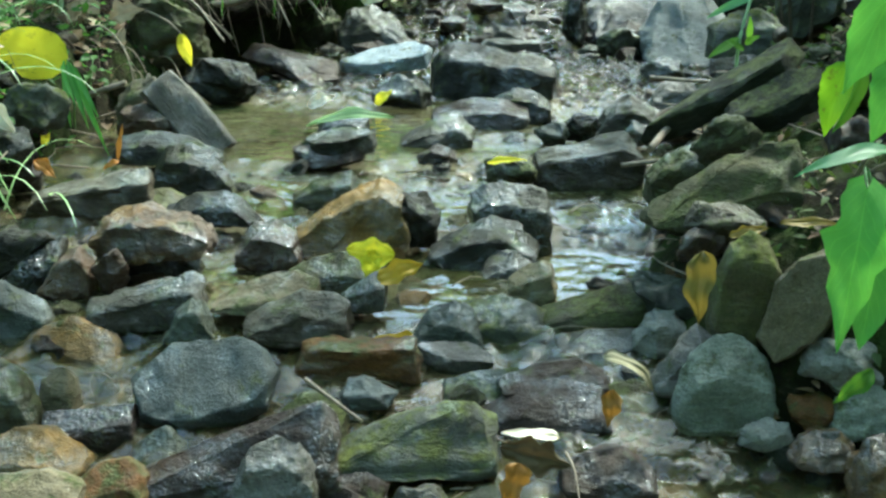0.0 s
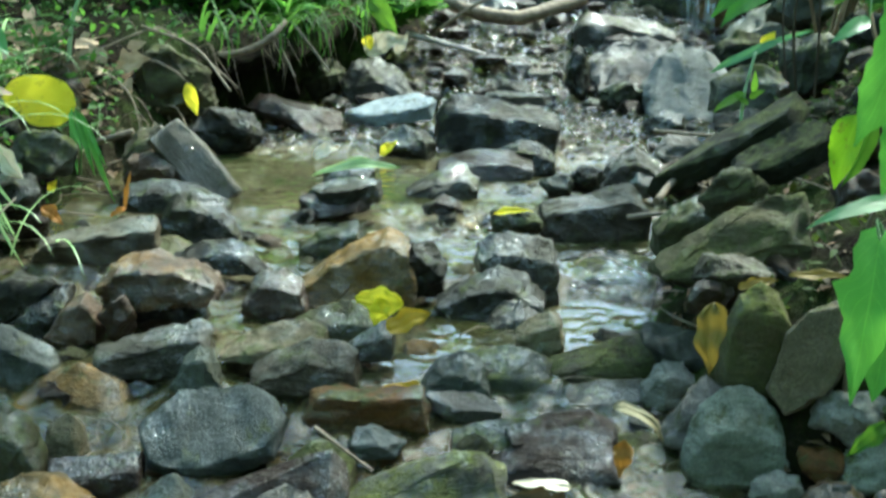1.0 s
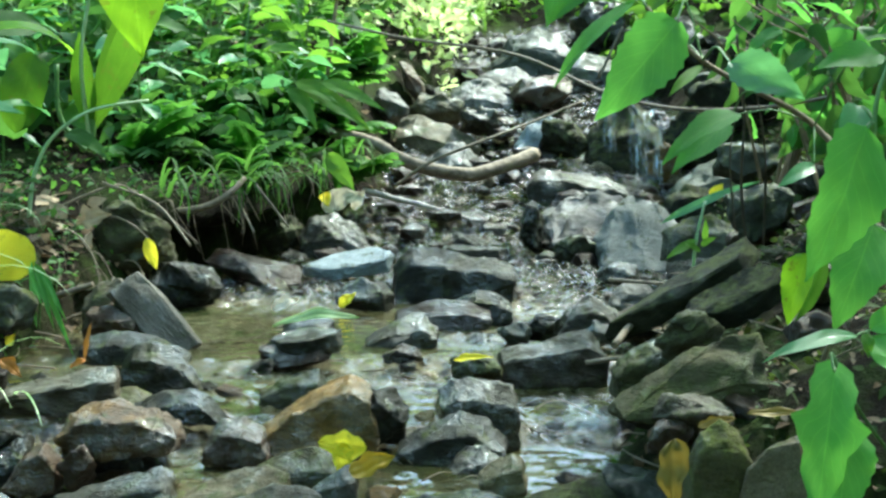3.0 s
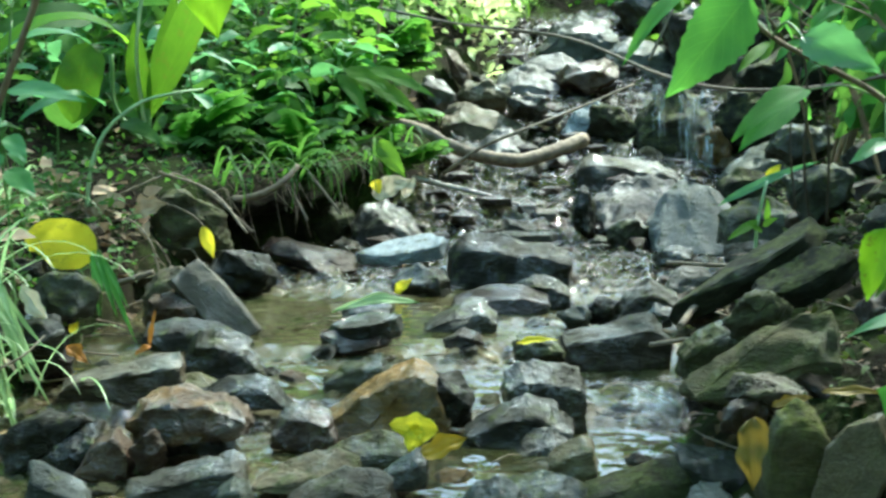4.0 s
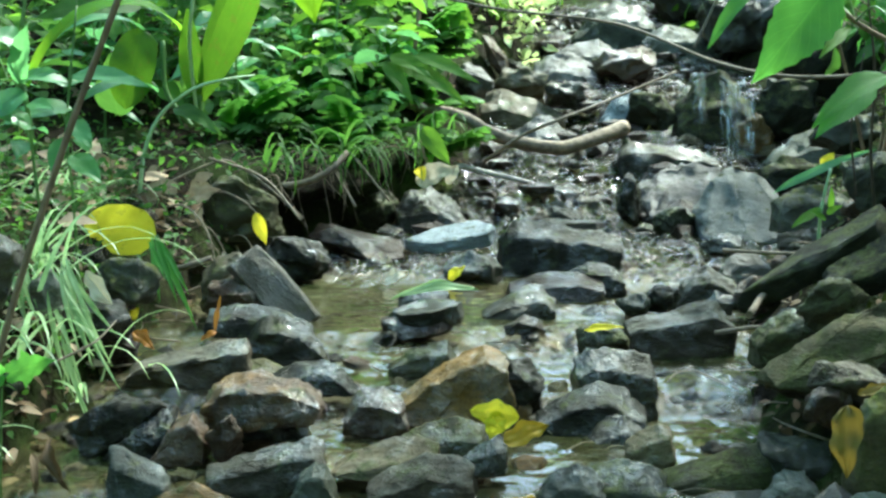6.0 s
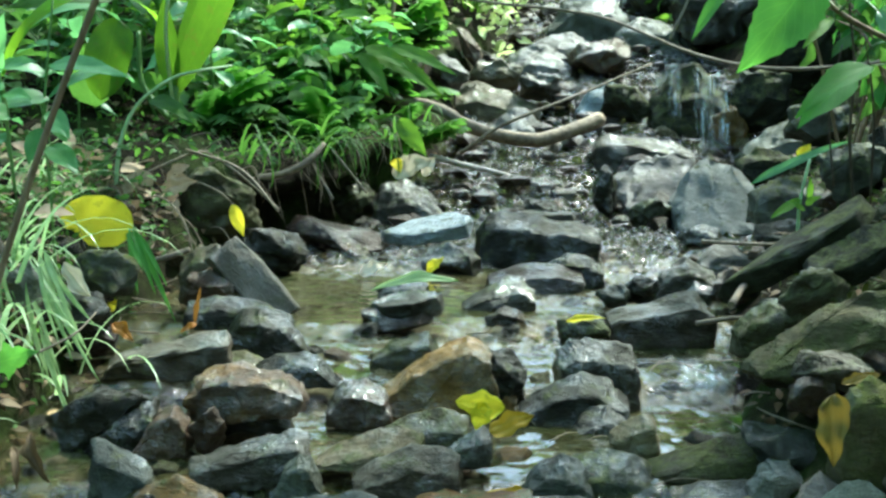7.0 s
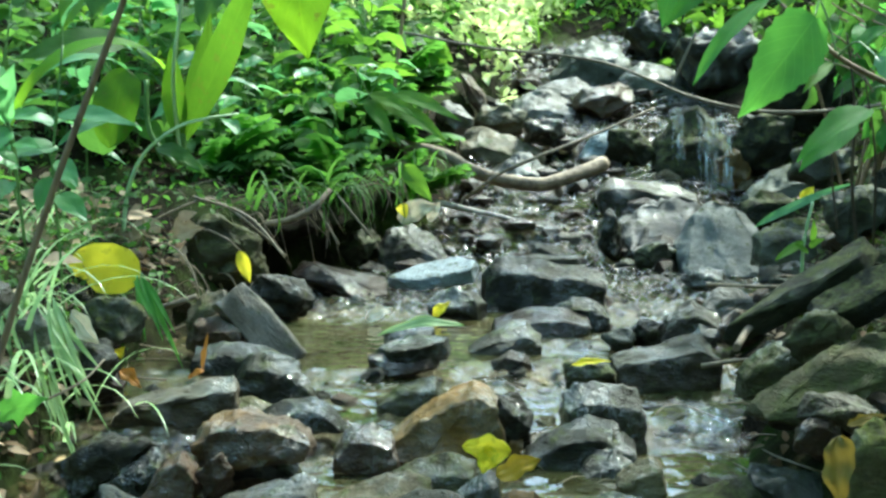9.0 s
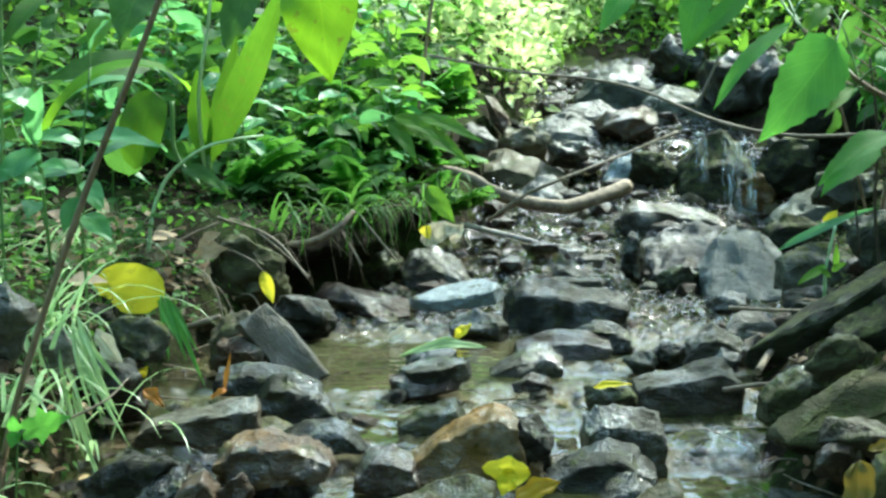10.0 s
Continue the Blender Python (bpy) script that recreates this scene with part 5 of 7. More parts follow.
blade(p, BLUISH, (-0.690, 2.371, 0.930), (-0.658, 2.330, 0.900), 0.031, "ovate", 0.45, 0.5, 0, 0.2, 0.03, (-0.711, 2.372, 0.946))
p = plant("strap_leaved_plant", (-0.645, 3.250, 0.925), "clump of broad yellow-green leaves rising from the bank", "plant")
stem(p, [(-0.645, 3.250, 0.925), (-0.640, 3.250, 1.012), (-0.647, 3.250, 1.112)], 0.011, 0.008, GREEN_STEM)
stem(p, [(-0.645, 3.250, 0.925), (-0.641, 3.150, 1.139), (-0.613, 3.120, 1.298), (-0.593, 3.100, 1.430)], 0.005, 0.004, STALK)
stem(p, [(-0.670, 3.300, 0.924), (-0.734, 3.300, 1.012), (-0.741, 3.300, 1.142)], 0.007, 0.006, GREEN_STEM)
blade(p, BROAD, (-0.640, 3.250, 0.983), (-0.408, 3.050, 1.423), 0.083, "lance", 0.92, -0.35, 0, 0.15, 0)
blade(p, BROAD, (-0.649, 3.250, 0.990), (-0.645, 3.150, 1.219), 0.061, "lance", 0.92, 0.3, 0, 0.15, 0)
blade(p, BROAD, (-0.644, 3.300, 0.980), (-0.570, 3.300, 1.315), 0.061, "lance", 0.9, -0.3, 0, 0.2, 0)
blade(p, STRAP, (-0.665, 3.200, 1.152), (-0.985, 2.950, 1.022), 0.064, "strap", 0.35, 2.3, 0, 0.2, 0)
blade(p, BLUISH, (-0.752, 3.150, 1.161), (-0.935, 3.000, 1.122), 0.041, "strap", 0.35, 1.5, 0, 0.2, 0)
blade(p, BROAD, (-0.769, 3.200, 1.166), (-0.803, 3.150, 0.970), 0.117, "round", 0.93, 0.35, 0, 0.12, 0)
blade(p, GREEN, (-0.886, 3.400, 0.953), (-0.876, 3.300, 1.114), 0.103, "ovate", 0.9, 0.4, 0, 0.15, 0)
blade(p, BLUISH, (-0.732, 3.200, 1.012), (-0.885, 3.000, 0.974), 0.046, "strap", 0.4, 1.4, 0, 0.2, 0)
blade(p, GREEN, (-0.863, 3.600, 1.263), (-1.102, 3.400, 1.204), 0.095, "ovate", 0.7, 0.5, 0, 0.2, 0)
blade(p, GREEN, (-0.835, 3.400, 1.458), (-0.872, 3.300, 1.296), 0.129, "ovate", 0.85, 0.4, 0, 0.2, 0)
blade(p, LIGHT, (-0.813, 2.950, 1.324), (-0.837, 2.900, 1.232), 0.054, "ovate", 0.9, 0.35, 0, 0.2, 0)
blade(p, GREEN, (-0.692, 3.200, 0.972), (-0.548, 3.050, 0.908), 0.047, "ovate", 0.5, 0.6, 0, 0.2, 0)
blade(p, GREEN, (-0.587, 3.600, 1.484), (-0.635, 3.500, 1.288), 0.094, "strap", 0.9, 0.3, 0, 0.2, 0)
blade(p, BROAD, (-1.003, 3.300, 1.431), (-1.110, 3.100, 1.257), 0.056, "strap", 0.5, 1, 0, 0.2, 0)
p = plant("grass_stalk", (-0.763, 3.111, 0.758), "single pale grass stalk arching over the bank", "grass")
stem(p, [(-0.763, 3.111, 0.758), (-0.763, 3.111, 0.763), (-0.749, 3.119, 0.873), (-0.711, 3.125, 0.956), (-0.634, 3.130, 1.018), (-0.567, 3.183, 1.042), (-0.497, 3.235, 1.054)], 0.0062, 0.0030, STALK)
p = plant("grass_stalk", (-0.688, 3.050, 0.730), "thin dry grass stalk bent down to the water", "grass")
stem(p, [(-0.688, 3.050, 0.730), (-0.688, 3.009, 0.737), (-0.624, 2.961, 0.750), (-0.562, 2.908, 0.700), (-0.531, 2.871, 0.601)], 0.0030, 0.0015, TWIG)
p = plant("herb", (-0.633, 2.724, 0.560), "yellowing herb holding one big yellow leaf", "plant")
stem(p, [(-0.633, 2.724, 0.560), (-0.619, 2.697, 0.698)], 0.0025, 0.0015, GREEN_STEM)
blade(p, YELLOW, (-0.624, 2.677, 0.712), (-0.764, 2.638, 0.740), 0.108, "round", 0.80, 0.12, -6, 0.05, 0, (-0.619, 2.697, 0.698))
blade(p, HANGING, (-0.626, 2.677, 0.712), (-0.553, 2.549, 0.588), 0.013, "lance", 0.6, 0.5, 0, 0.2, 0)
blade(p, HANGING, (-0.620, 2.677, 0.706), (-0.513, 2.545, 0.531), 0.012, "lance", 0.6, 0.5, 0, 0.2, 0)
blade(p, HANGING, (-0.632, 2.677, 0.712), (-0.588, 2.549, 0.588), 0.012, "lance", 0.6, 0.5, 0, 0.2, 0)
blade(p, HANGING, (-0.614, 2.677, 0.700), (-0.530, 2.551, 0.605), 0.011, "lance", 0.6, 0.5, 0, 0.2, 0)
blade(p, HANGING, (-0.638, 2.676, 0.700), (-0.576, 2.552, 0.633), 0.011, "lance", 0.6, 0.5, 0, 0.2, 0)
p = plant("grass_tuft", (-0.702, 2.220, 0.691), "bundle of long pale drooping grass over wet stones", "grass", "grass tufts of the bank")
blade(p, GRASS, (-0.679, 2.176, 0.687), (-0.572, 2.096, 0.567), 0.009, "lance", 0.56, 0.66, 6, 0.2, 0)
blade(p, GRASS, (-0.673, 2.221, 0.722), (-0.607, 2.141, 0.628), 0.009, "lance", 0.51, 0.99, 23, 0.2, 0)
blade(p, GRASS, (-0.669, 2.179, 0.681), (-0.613, 2.099, 0.596), 0.006, "lance", 0.56, 0.47, -23, 0.2, 0)
blade(p, GRASS, (-0.684, 2.196, 0.694), (-0.582, 2.116, 0.569), 0.008, "lance", 0.70, 0.62, -11, 0.2, 0)
blade(p, GRASS, (-0.642, 2.147, 0.653), (-0.543, 2.067, 0.518), 0.007, "lance", 0.59, 0.35, 13, 0.2, 0)
blade(p, GRASS, (-0.698, 2.227, 0.653), (-0.626, 2.147, 0.493), 0.006, "lance", 0.56, 0.94, -1, 0.2, 0)
blade(p, GRASS, (-0.662, 2.217, 0.695), (-0.612, 2.137, 0.560), 0.007, "lance", 0.53, 0.53, 23, 0.2, 0)
blade(p, GRASS, (-0.641, 2.109, 0.734), (-0.581, 2.029, 0.645), 0.009, "lance", 0.55, 0.69, -2, 0.2, 0)
blade(p, GRASS, (-0.675, 2.117, 0.680), (-0.621, 2.037, 0.552), 0.008, "lance", 0.56, 0.49, 23, 0.2, 0)
blade(p, GRASS, (-0.654, 2.159, 0.711), (-0.551, 2.079, 0.612), 0.010, "lance", 0.69, 0.37, 24, 0.2, 0)
blade(p, GRASS, (-0.681, 2.144, 0.717), (-0.585, 2.064, 0.610), 0.006, "lance", 0.53, 0.71, -12, 0.2, 0)
blade(p, GRASS, (-0.669, 2.173, 0.704), (-0.595, 2.093, 0.547), 0.008, "lance", 0.76, 0.43, -17, 0.2, 0)
blade(p, GRASS, (-0.665, 2.211, 0.658), (-0.603, 2.131, 0.559), 0.010, "lance", 0.56, 0.97, 19, 0.2, 0)
blade(p, GRASS, (-0.691, 2.244, 0.689), (-0.637, 2.164, 0.599), 0.007, "lance", 0.71, 0.48, 16, 0.2, 0)
blade(p, GRASS, (-0.650, 2.110, 0.719), (-0.595, 2.030, 0.584), 0.007, "lance", 0.67, 0.90, 5, 0.2, 0)
blade(p, GRASS, (-0.677, 2.140, 0.660), (-0.618, 2.060, 0.578), 0.008, "lance", 0.52, 0.42, -6, 0.2, 0)
blade(p, GRASS, (-0.693, 2.247, 0.716), (-0.623, 2.167, 0.557), 0.009, "lance", 0.71, 0.71, -17, 0.2, 0)
blade(p, GRASS, (-0.722, 2.244, 0.726), (-0.613, 2.164, 0.583), 0.006, "lance", 0.69, 0.64, 11, 0.2, 0)
blade(p, GRASS, (-0.697, 2.211, 0.642), (-0.646, 2.131, 0.516), 0.010, "lance", 0.72, 0.79, 14, 0.2, 0)
blade(p, GRASS, (-0.669, 2.231, 0.698), (-0.578, 2.151, 0.540), 0.008, "lance", 0.74, 0.90, 3, 0.2, 0)
blade(p, GRASS, (-0.715, 2.112, 0.747), (-0.663, 2.032, 0.639), 0.009, "lance", 0.80, 0.92, 11, 0.2, 0)
blade(p, GRASS, (-0.772, 2.226, 0.709), (-0.718, 2.146, 0.614), 0.006, "lance", 0.73, 0.32, 5, 0.2, 0)
blade(p, GRASS, (-0.752, 2.192, 0.748), (-0.691, 2.112, 0.647), 0.010, "lance", 0.58, 0.31, -9, 0.2, 0)
blade(p, GRASS, (-0.739, 2.199, 0.749), (-0.714, 2.119, 0.605), 0.008, "lance", 0.77, 0.53, 8, 0.2, 0)
blade(p, GRASS, (-0.789, 2.232, 0.729), (-0.720, 2.152, 0.582), 0.008, "lance", 0.67, 0.52, -18, 0.2, 0)
blade(p, GRASS, (-0.769, 2.243, 0.699), (-0.697, 2.163, 0.574), 0.007, "lance", 0.55, 0.62, -11, 0.2, 0)
blade(p, GRASS, (-0.758, 2.147, 0.741), (-0.701, 2.067, 0.643), 0.010, "lance", 0.79, 0.62, -21, 0.2, 0)
blade(p, GRASS, (-0.787, 2.186, 0.704), (-0.768, 2.106, 0.583), 0.007, "lance", 0.74, 0.31, -18, 0.2, 0)
blade(p, GRASS, (-0.656, 2.121, 0.607), (-0.604, 2.041, 0.534), 0.006, "lance", 0.69, 0.61, 6, 0.2, 0)
blade(p, GRASS, (-0.651, 2.130, 0.567), (-0.595, 2.050, 0.470), 0.008, "lance", 0.55, 0.31, -1, 0.2, 0)
blade(p, GRASS, (-0.671, 2.205, 0.584), (-0.646, 2.125, 0.501), 0.008, "lance", 0.68, 0.83, -5, 0.2, 0)
blade(p, GRASS, (-0.670, 2.208, 0.547), (-0.654, 2.128, 0.430), 0.006, "lance", 0.64, 0.74, 20, 0.2, 0)
blade(p, GRASS, (-0.696, 2.242, 0.557), (-0.641, 2.162, 0.447), 0.008, "lance", 0.70, 0.44, 11, 0.2, 0)
blade(p, GRASS, (-0.676, 2.235, 0.555), (-0.629, 2.155, 0.479), 0.011, "lance", 0.79, 0.68, 14, 0.2, 0)
p = plant("twig_with_leaf", (-0.525, 3.183, 0.584), "bent dry twig holding a small yellow leaf", "twig")
stem(p, [(-0.525, 3.183, 0.584), (-0.585, 3.182, 0.755), (-0.525, 3.162, 0.748), (-0.486, 3.161, 0.714)], 0.0040, 0.0015, TWIG)
blade(p, YELLOW, (-0.490, 3.161, 0.717), (-0.461, 3.135, 0.639), 0.034, "lance", 0.9, 0.3, 0, 0.2, 0)
fallen_leaf(DRY, (-0.666, 3.161, 0.752), (-0.575, 3.164, 0.773), 0.048, "curled tan dead leaf lying on the bank", "oak", 0.7, 0.6, 0, 0.3)
fallen_leaf(DRY, (-0.700, 3.064, 0.801), (-0.734, 3.059, 0.740), 0.035, "dry brown dead leaf on the bank", "oak", 0.7, 0.6, 0, 0.3)
fallen_leaf(PALE, (-0.681, 2.360, 0.679), (-0.624, 2.330, 0.614), 0.034, "long bleached dead leaf caught in the grass", "lance", 0.75, 0.5, 12, 0.35)
fallen_leaf(DRY, (-0.614, 3.110, 0.735), (-0.642, 3.103, 0.639), 0.036, "dry crumpled leaf at the bank's foot", "oak", 0.7, 0.8, 0, 0.3)
fallen_leaf(YELLOW, (-0.647, 2.546, 0.556), (-0.631, 2.547, 0.579), 0.018, "small yellow leaf stuck under the grass", "ovate", 0.8, 0.3, 0, 0.3)
fallen_leaf(RUSTY, (-0.421, 2.269, 0.581), (-0.451, 2.268, 0.565), 0.012, "curled orange-brown leaf lying on a stone", "lance", 0.6, 1.2, 0, 0.3)
fallen_leaf(RUSTY, (-0.429, 2.289, 0.578), (-0.418, 2.294, 0.644), 0.009, "curled orange-brown leaf against a stone", "lance", 0.9, 0.5, 0, 0.3)
fallen_leaf(RUSTY, (-0.566, 2.248, 0.585), (-0.530, 2.246, 0.553), 0.024, "brown wet leaf caught between stones", "ovate", 0.5, 0.6, 0, 0.3)
p = plant("maple_seedling", (-0.559, 1.529, 0.343), "bright green maple seedling with lobed leaves", "plant")
stem(p, [(-0.559, 1.529, 0.343), (-0.539, 1.509, 0.623), (-0.532, 1.502, 0.666)], 0.0015, 0.0010, GREEN_STEM)
blade(p, HANGING, (-0.525, 1.503, 0.672), (-0.462, 1.485, 0.692), 0.049, "maple", 0.75, 0.3, 0, 0.1, 0.05, (-0.532, 1.502, 0.666))
blade(p, HANGING, (-0.537, 1.502, 0.670), (-0.538, 1.494, 0.692), 0.018, "ovate", 0.8, 0.3, 0, 0.1, 0.05, (-0.532, 1.502, 0.666))
blade(p, HANGING, (-0.537, 1.502, 0.670), (-0.539, 1.491, 0.652), 0.018, "ovate", 0.8, 0.3, 0, 0.1, 0.05, (-0.532, 1.502, 0.666))
p = plant("herb", (-0.332, 4.380, 0.849), "herb with yellow-green pointed leaves over the creek", "plant")
stem(p, [(-0.332, 4.380, 0.849), (-0.208, 4.195, 1.115)], 0.0040, 0.0030, GREEN_STEM)
blade(p, LIGHT, (-0.181, 4.196, 1.115), (0.034, 4.088, 0.977), 0.073, "ovate", 0.55, 0.5, 0, 0.2, 0.04, (-0.208, 4.195, 1.115))
blade(p, LIGHT, (-0.208, 4.197, 1.133), (-0.068, 4.093, 1.058), 0.058, "ovate", 0.55, 0.5, 0, 0.2, 0.04, (-0.208, 4.195, 1.115))
blade(p, LIGHT, (-0.135, 4.197, 1.133), (0.081, 4.093, 1.040), 0.055, "ovate", 0.55, 0.5, 0, 0.2, 0.04, (-0.208, 4.195, 1.115))
blade(p, LIGHT, (-0.227, 4.195, 1.115), (-0.132, 4.086, 0.977), 0.055, "ovate", 0.55, 0.5, 0, 0.2, 0.04, (-0.208, 4.195, 1.115))
blade(p, LIGHT, (-0.300, 4.203, 1.235), (-0.176, 4.103, 1.220), 0.047, "ovate", 0.55, 0.5, 0, 0.2, 0.04, (-0.208, 4.195, 1.115))
blade(p, LIGHT, (-0.208, 4.199, 1.161), (-0.131, 4.101, 1.184), 0.047, "ovate", 0.55, 0.5, 0, 0.2, 0.04, (-0.208, 4.195, 1.115))
stem(p, [(-0.332, 4.380, 0.849), (-0.124, 4.131, 0.904)], 0.0030, 0.0020, GREEN_STEM)
blade(p, LIGHT, (-0.102, 4.131, 0.901), (-0.013, 4.074, 0.783), 0.062, "ovate", 0.9, 0.3, 0, 0.2, 0.03, (-0.124, 4.131, 0.904))
blade(p, YELLOW, (-0.115, 4.122, 0.777), (-0.096, 4.069, 0.735), 0.040, "ovate", 0.9, 0.3, 0, 0.2, 0.03, (-0.124, 4.131, 0.904))
fallen_leaf(PALE, (-0.127, 4.218, 0.725), (0.003, 4.223, 0.772), 0.075, "pale wet leaf lying at the edge of the rapids", "ovate", 0.8, 0.3, 0, 0.3)
fallen_leaf(PALE, (-0.025, 4.219, 0.716), (0.013, 4.224, 0.781), 0.037, "small pale leaf at the edge of the rapids", "ovate", 0.8, 0.3, 0, 0.3)
p = plant("sapling", (-0.192, 4.969, 1.037), "thin brown upright stem on the bank", "plant")
stem(p, [(-0.192, 4.969, 1.037), (-0.162, 4.949, 1.135), (-0.132, 4.968, 1.385), (-0.092, 4.990, 1.688)], 0.0090, 0.0070, BROWN_STEM)
p = plant("herb", (-0.033, 5.205, 1.063), "herb with hanging yellow-green leaves", "plant")
stem(p, [(-0.033, 5.205, 1.063), (0.006, 5.220, 1.381)], 0.0040, 0.0020, GREEN_STEM)
blade(p, LIGHT, (0.006, 5.218, 1.363), (0.021, 5.156, 1.192), 0.077, "ovate", 0.95, 0.3, 0, 0.2, 0, (0.006, 5.220, 1.381))
blade(p, LIGHT, (-0.001, 5.218, 1.358), (0.073, 5.164, 1.287), 0.059, "ovate", 0.95, 0.3, 0, 0.2, 0, (0.006, 5.220, 1.381))
p = plant("shrub", (1.050, 2.000, 0.765), "leafy shrub with large pointed green leaves over the creek", "shrub")
stem(p, [(1.050, 2.000, 0.765), (0.853, 1.869, 0.908), (0.768, 1.932, 1.015), (0.668, 1.888, 1.064), (0.575, 1.854, 1.107), (0.491, 1.853, 1.182)], 0.0060, 0.0030, BROWN_STEM)
blade(p, HANGING, (0.525, 1.801, 1.158), (0.402, 1.729, 1.018), 0.092, "ovate", 0.75, 0.4, -12, 0.2, 0.05, (0.556, 1.855, 1.207))
blade(p, HANGING, (0.475, 1.853, 1.191), (0.353, 1.792, 1.064), 0.032, "lance", 0.5, 0.5, 20, 0.35, 0.03, (0.494, 1.865, 1.225))
blade(p, HANGING, (0.655, 1.944, 1.032), (0.528, 1.887, 0.955), 0.051, "ovate", 0.6, 0.6, 25, 0.3, 0.03, (0.768, 1.932, 1.015))
blade(p, HANGING, (0.430, 2.313, 1.319), (0.391, 2.252, 1.179), 0.060, "ovate", 0.7, 0.4, 0, 0.25, 0.03, (0.491, 1.853, 1.182))
blade(p, HANGING, (0.498, 2.211, 1.285), (0.378, 2.151, 1.175), 0.038, "lance", 0.7, 0.4, 0, 0.25, 0.03, (0.491, 1.853, 1.182))
blade(p, LIGHT, (0.546, 1.906, 1.221), (0.491, 1.881, 1.170), 0.025, "lance", 0.5, 0.5, 0, 0.2, 0, (0.575, 1.854, 1.107))
blade(p, HANGING, (0.485, 3.629, 1.484), (0.379, 3.516, 1.332), 0.078, "ovate", 0.7, 0.4, 0, 0.25, 0.03, (0.491, 1.853, 1.182))
blade(p, BLUISH, (0.575, 1.692, 1.098), (0.663, 1.645, 1.049), 0.059, "ovate", 0.7, 0.6, 10, 0.25, 0.05, (0.575, 1.854, 1.107))
blade(p, HANGING, (0.757, 1.640, 1.108), (0.654, 1.589, 1.086), 0.044, "ovate", 0.6, 0.5, 0, 0.25, 0.05, (0.768, 1.932, 1.015))
blade(p, BLUISH, (0.557, 1.947, 1.133), (0.522, 1.893, 1.083), 0.042, "ovate", 0.6, 0.5, 0, 0.25, 0.05, (0.575, 1.854, 1.107))
blade(p, LIGHT, (0.596, 1.944, 1.103), (0.535, 1.890, 1.055), 0.019, "lance", 0.5, 0.5, 0, 0.25, 0, (0.575, 1.854, 1.107))
blade(p, HANGING, (0.674, 2.084, 1.015), (0.571, 2.028, 0.935), 0.055, "ovate", 0.7, 0.5, 20, 0.25, 0.02, (0.668, 1.888, 1.064))
blade(p, BLUISH, (0.752, 1.876, 0.958), (0.686, 1.833, 0.925), 0.025, "ovate", 0.6, 0.4, 0, 0.2, 0, (0.768, 1.932, 1.015))
p = plant("shrub", (0.980, 1.450, 0.522), "young shrub with large toothed bright green leaves", "shrub")
stem(p, [(0.980, 1.450, 0.522), (0.729, 1.465, 0.869), (0.688, 1.461, 1.019), (0.727, 1.492, 1.131)], 0.0040, 0.0025, GREEN_STEM)
blade(p, LIT_GREEN, (0.671, 1.441, 1.016), (0.590, 1.384, 0.844), 0.101, "ovate", 0.85, 0.3, -20, 0.25, 0.06, (0.688, 1.461, 1.019))
blade(p, LIT_GREEN, (0.714, 1.518, 0.898), (0.650, 1.457, 0.777), 0.074, "ovate", 0.8, 0.3, 10, 0.25, 0.05, (0.729, 1.465, 0.869))
blade(p, SPOTTED, (0.649, 1.566, 0.856), (0.619, 1.537, 0.770), 0.045, "ovate", 0.9, 0.3, 25, 0.4, 0.03, (0.688, 1.461, 1.019))
blade(p, LIGHT, (0.663, 1.545, 0.854), (0.623, 1.518, 0.777), 0.028, "ovate", 0.9, 0.3, -35, 0.4, 0.03, (0.688, 1.461, 1.019))
blade(p, BLUISH, (0.680, 1.483, 1.039), (0.645, 1.449, 0.993), 0.039, "ovate", 0.7, 0.5, 0, 0.2, 0.04, (0.688, 1.461, 1.019))
p = plant("shoot", (0.860, 1.550, 0.598), "green shoot with narrow leaves on the bank", "plant")
stem(p, [(0.860, 1.550, 0.598), (0.673, 1.415, 0.781)], 0.0030, 0.0020, GREEN_STEM)
blade(p, BLUISH, (0.658, 1.405, 0.780), (0.541, 1.365, 0.756), 0.025, "ovate", 0.35, 0.6, 0, 0.2, 0, (0.673, 1.415, 0.781))
blade(p, LIT_GREEN, (0.678, 1.415, 0.785), (0.732, 1.417, 0.815), 0.032, "ovate", 0.5, 0.4, 0, 0.2, 0, (0.673, 1.415, 0.781))
blade(p, LIT_GREEN, (0.674, 1.404, 0.777), (0.721, 1.357, 0.730), 0.044, "ovate", 0.6, 0.5, 0, 0.2, 0, (0.673, 1.415, 0.781))
blade(p, LIGHT, (0.665, 1.395, 0.785), (0.665, 1.382, 0.759), 0.015, "ovate", 0.7, 0.5, 0, 0.2, 0, (0.673, 1.415, 0.781))
p = plant("maple_seedling", (0.840, 1.500, 0.501), "maple seedling with one large hanging lobed leaf", "plant")
stem(p, [(0.840, 1.500, 0.501), (0.661, 1.369, 0.690), (0.620, 1.368, 0.765), (0.614, 1.343, 0.749)], 0.0020, 0.0015, GREEN_STEM)
blade(p, LIT_GREEN, (0.610, 1.333, 0.750), (0.570, 1.259, 0.595), 0.088, "maple", 0.95, 0.25, 8, 0.15, 0.04)
blade(p, LIT_GREEN, (0.632, 1.338, 0.692), (0.600, 1.279, 0.592), 0.060, "ovate", 0.95, 0.25, 8, 0.15, 0.04, (0.620, 1.368, 0.765))
fallen_leaf(LIGHT, (0.622, 1.293, 0.565), (0.580, 1.283, 0.530), 0.020, "pale green leaf lying on a stone", "ovate", 0.8, 0.4, 0, 0.3)
p = plant("twig", (0.657, 1.545, 0.510), "thin grey dead twig standing on the bank", "twig")
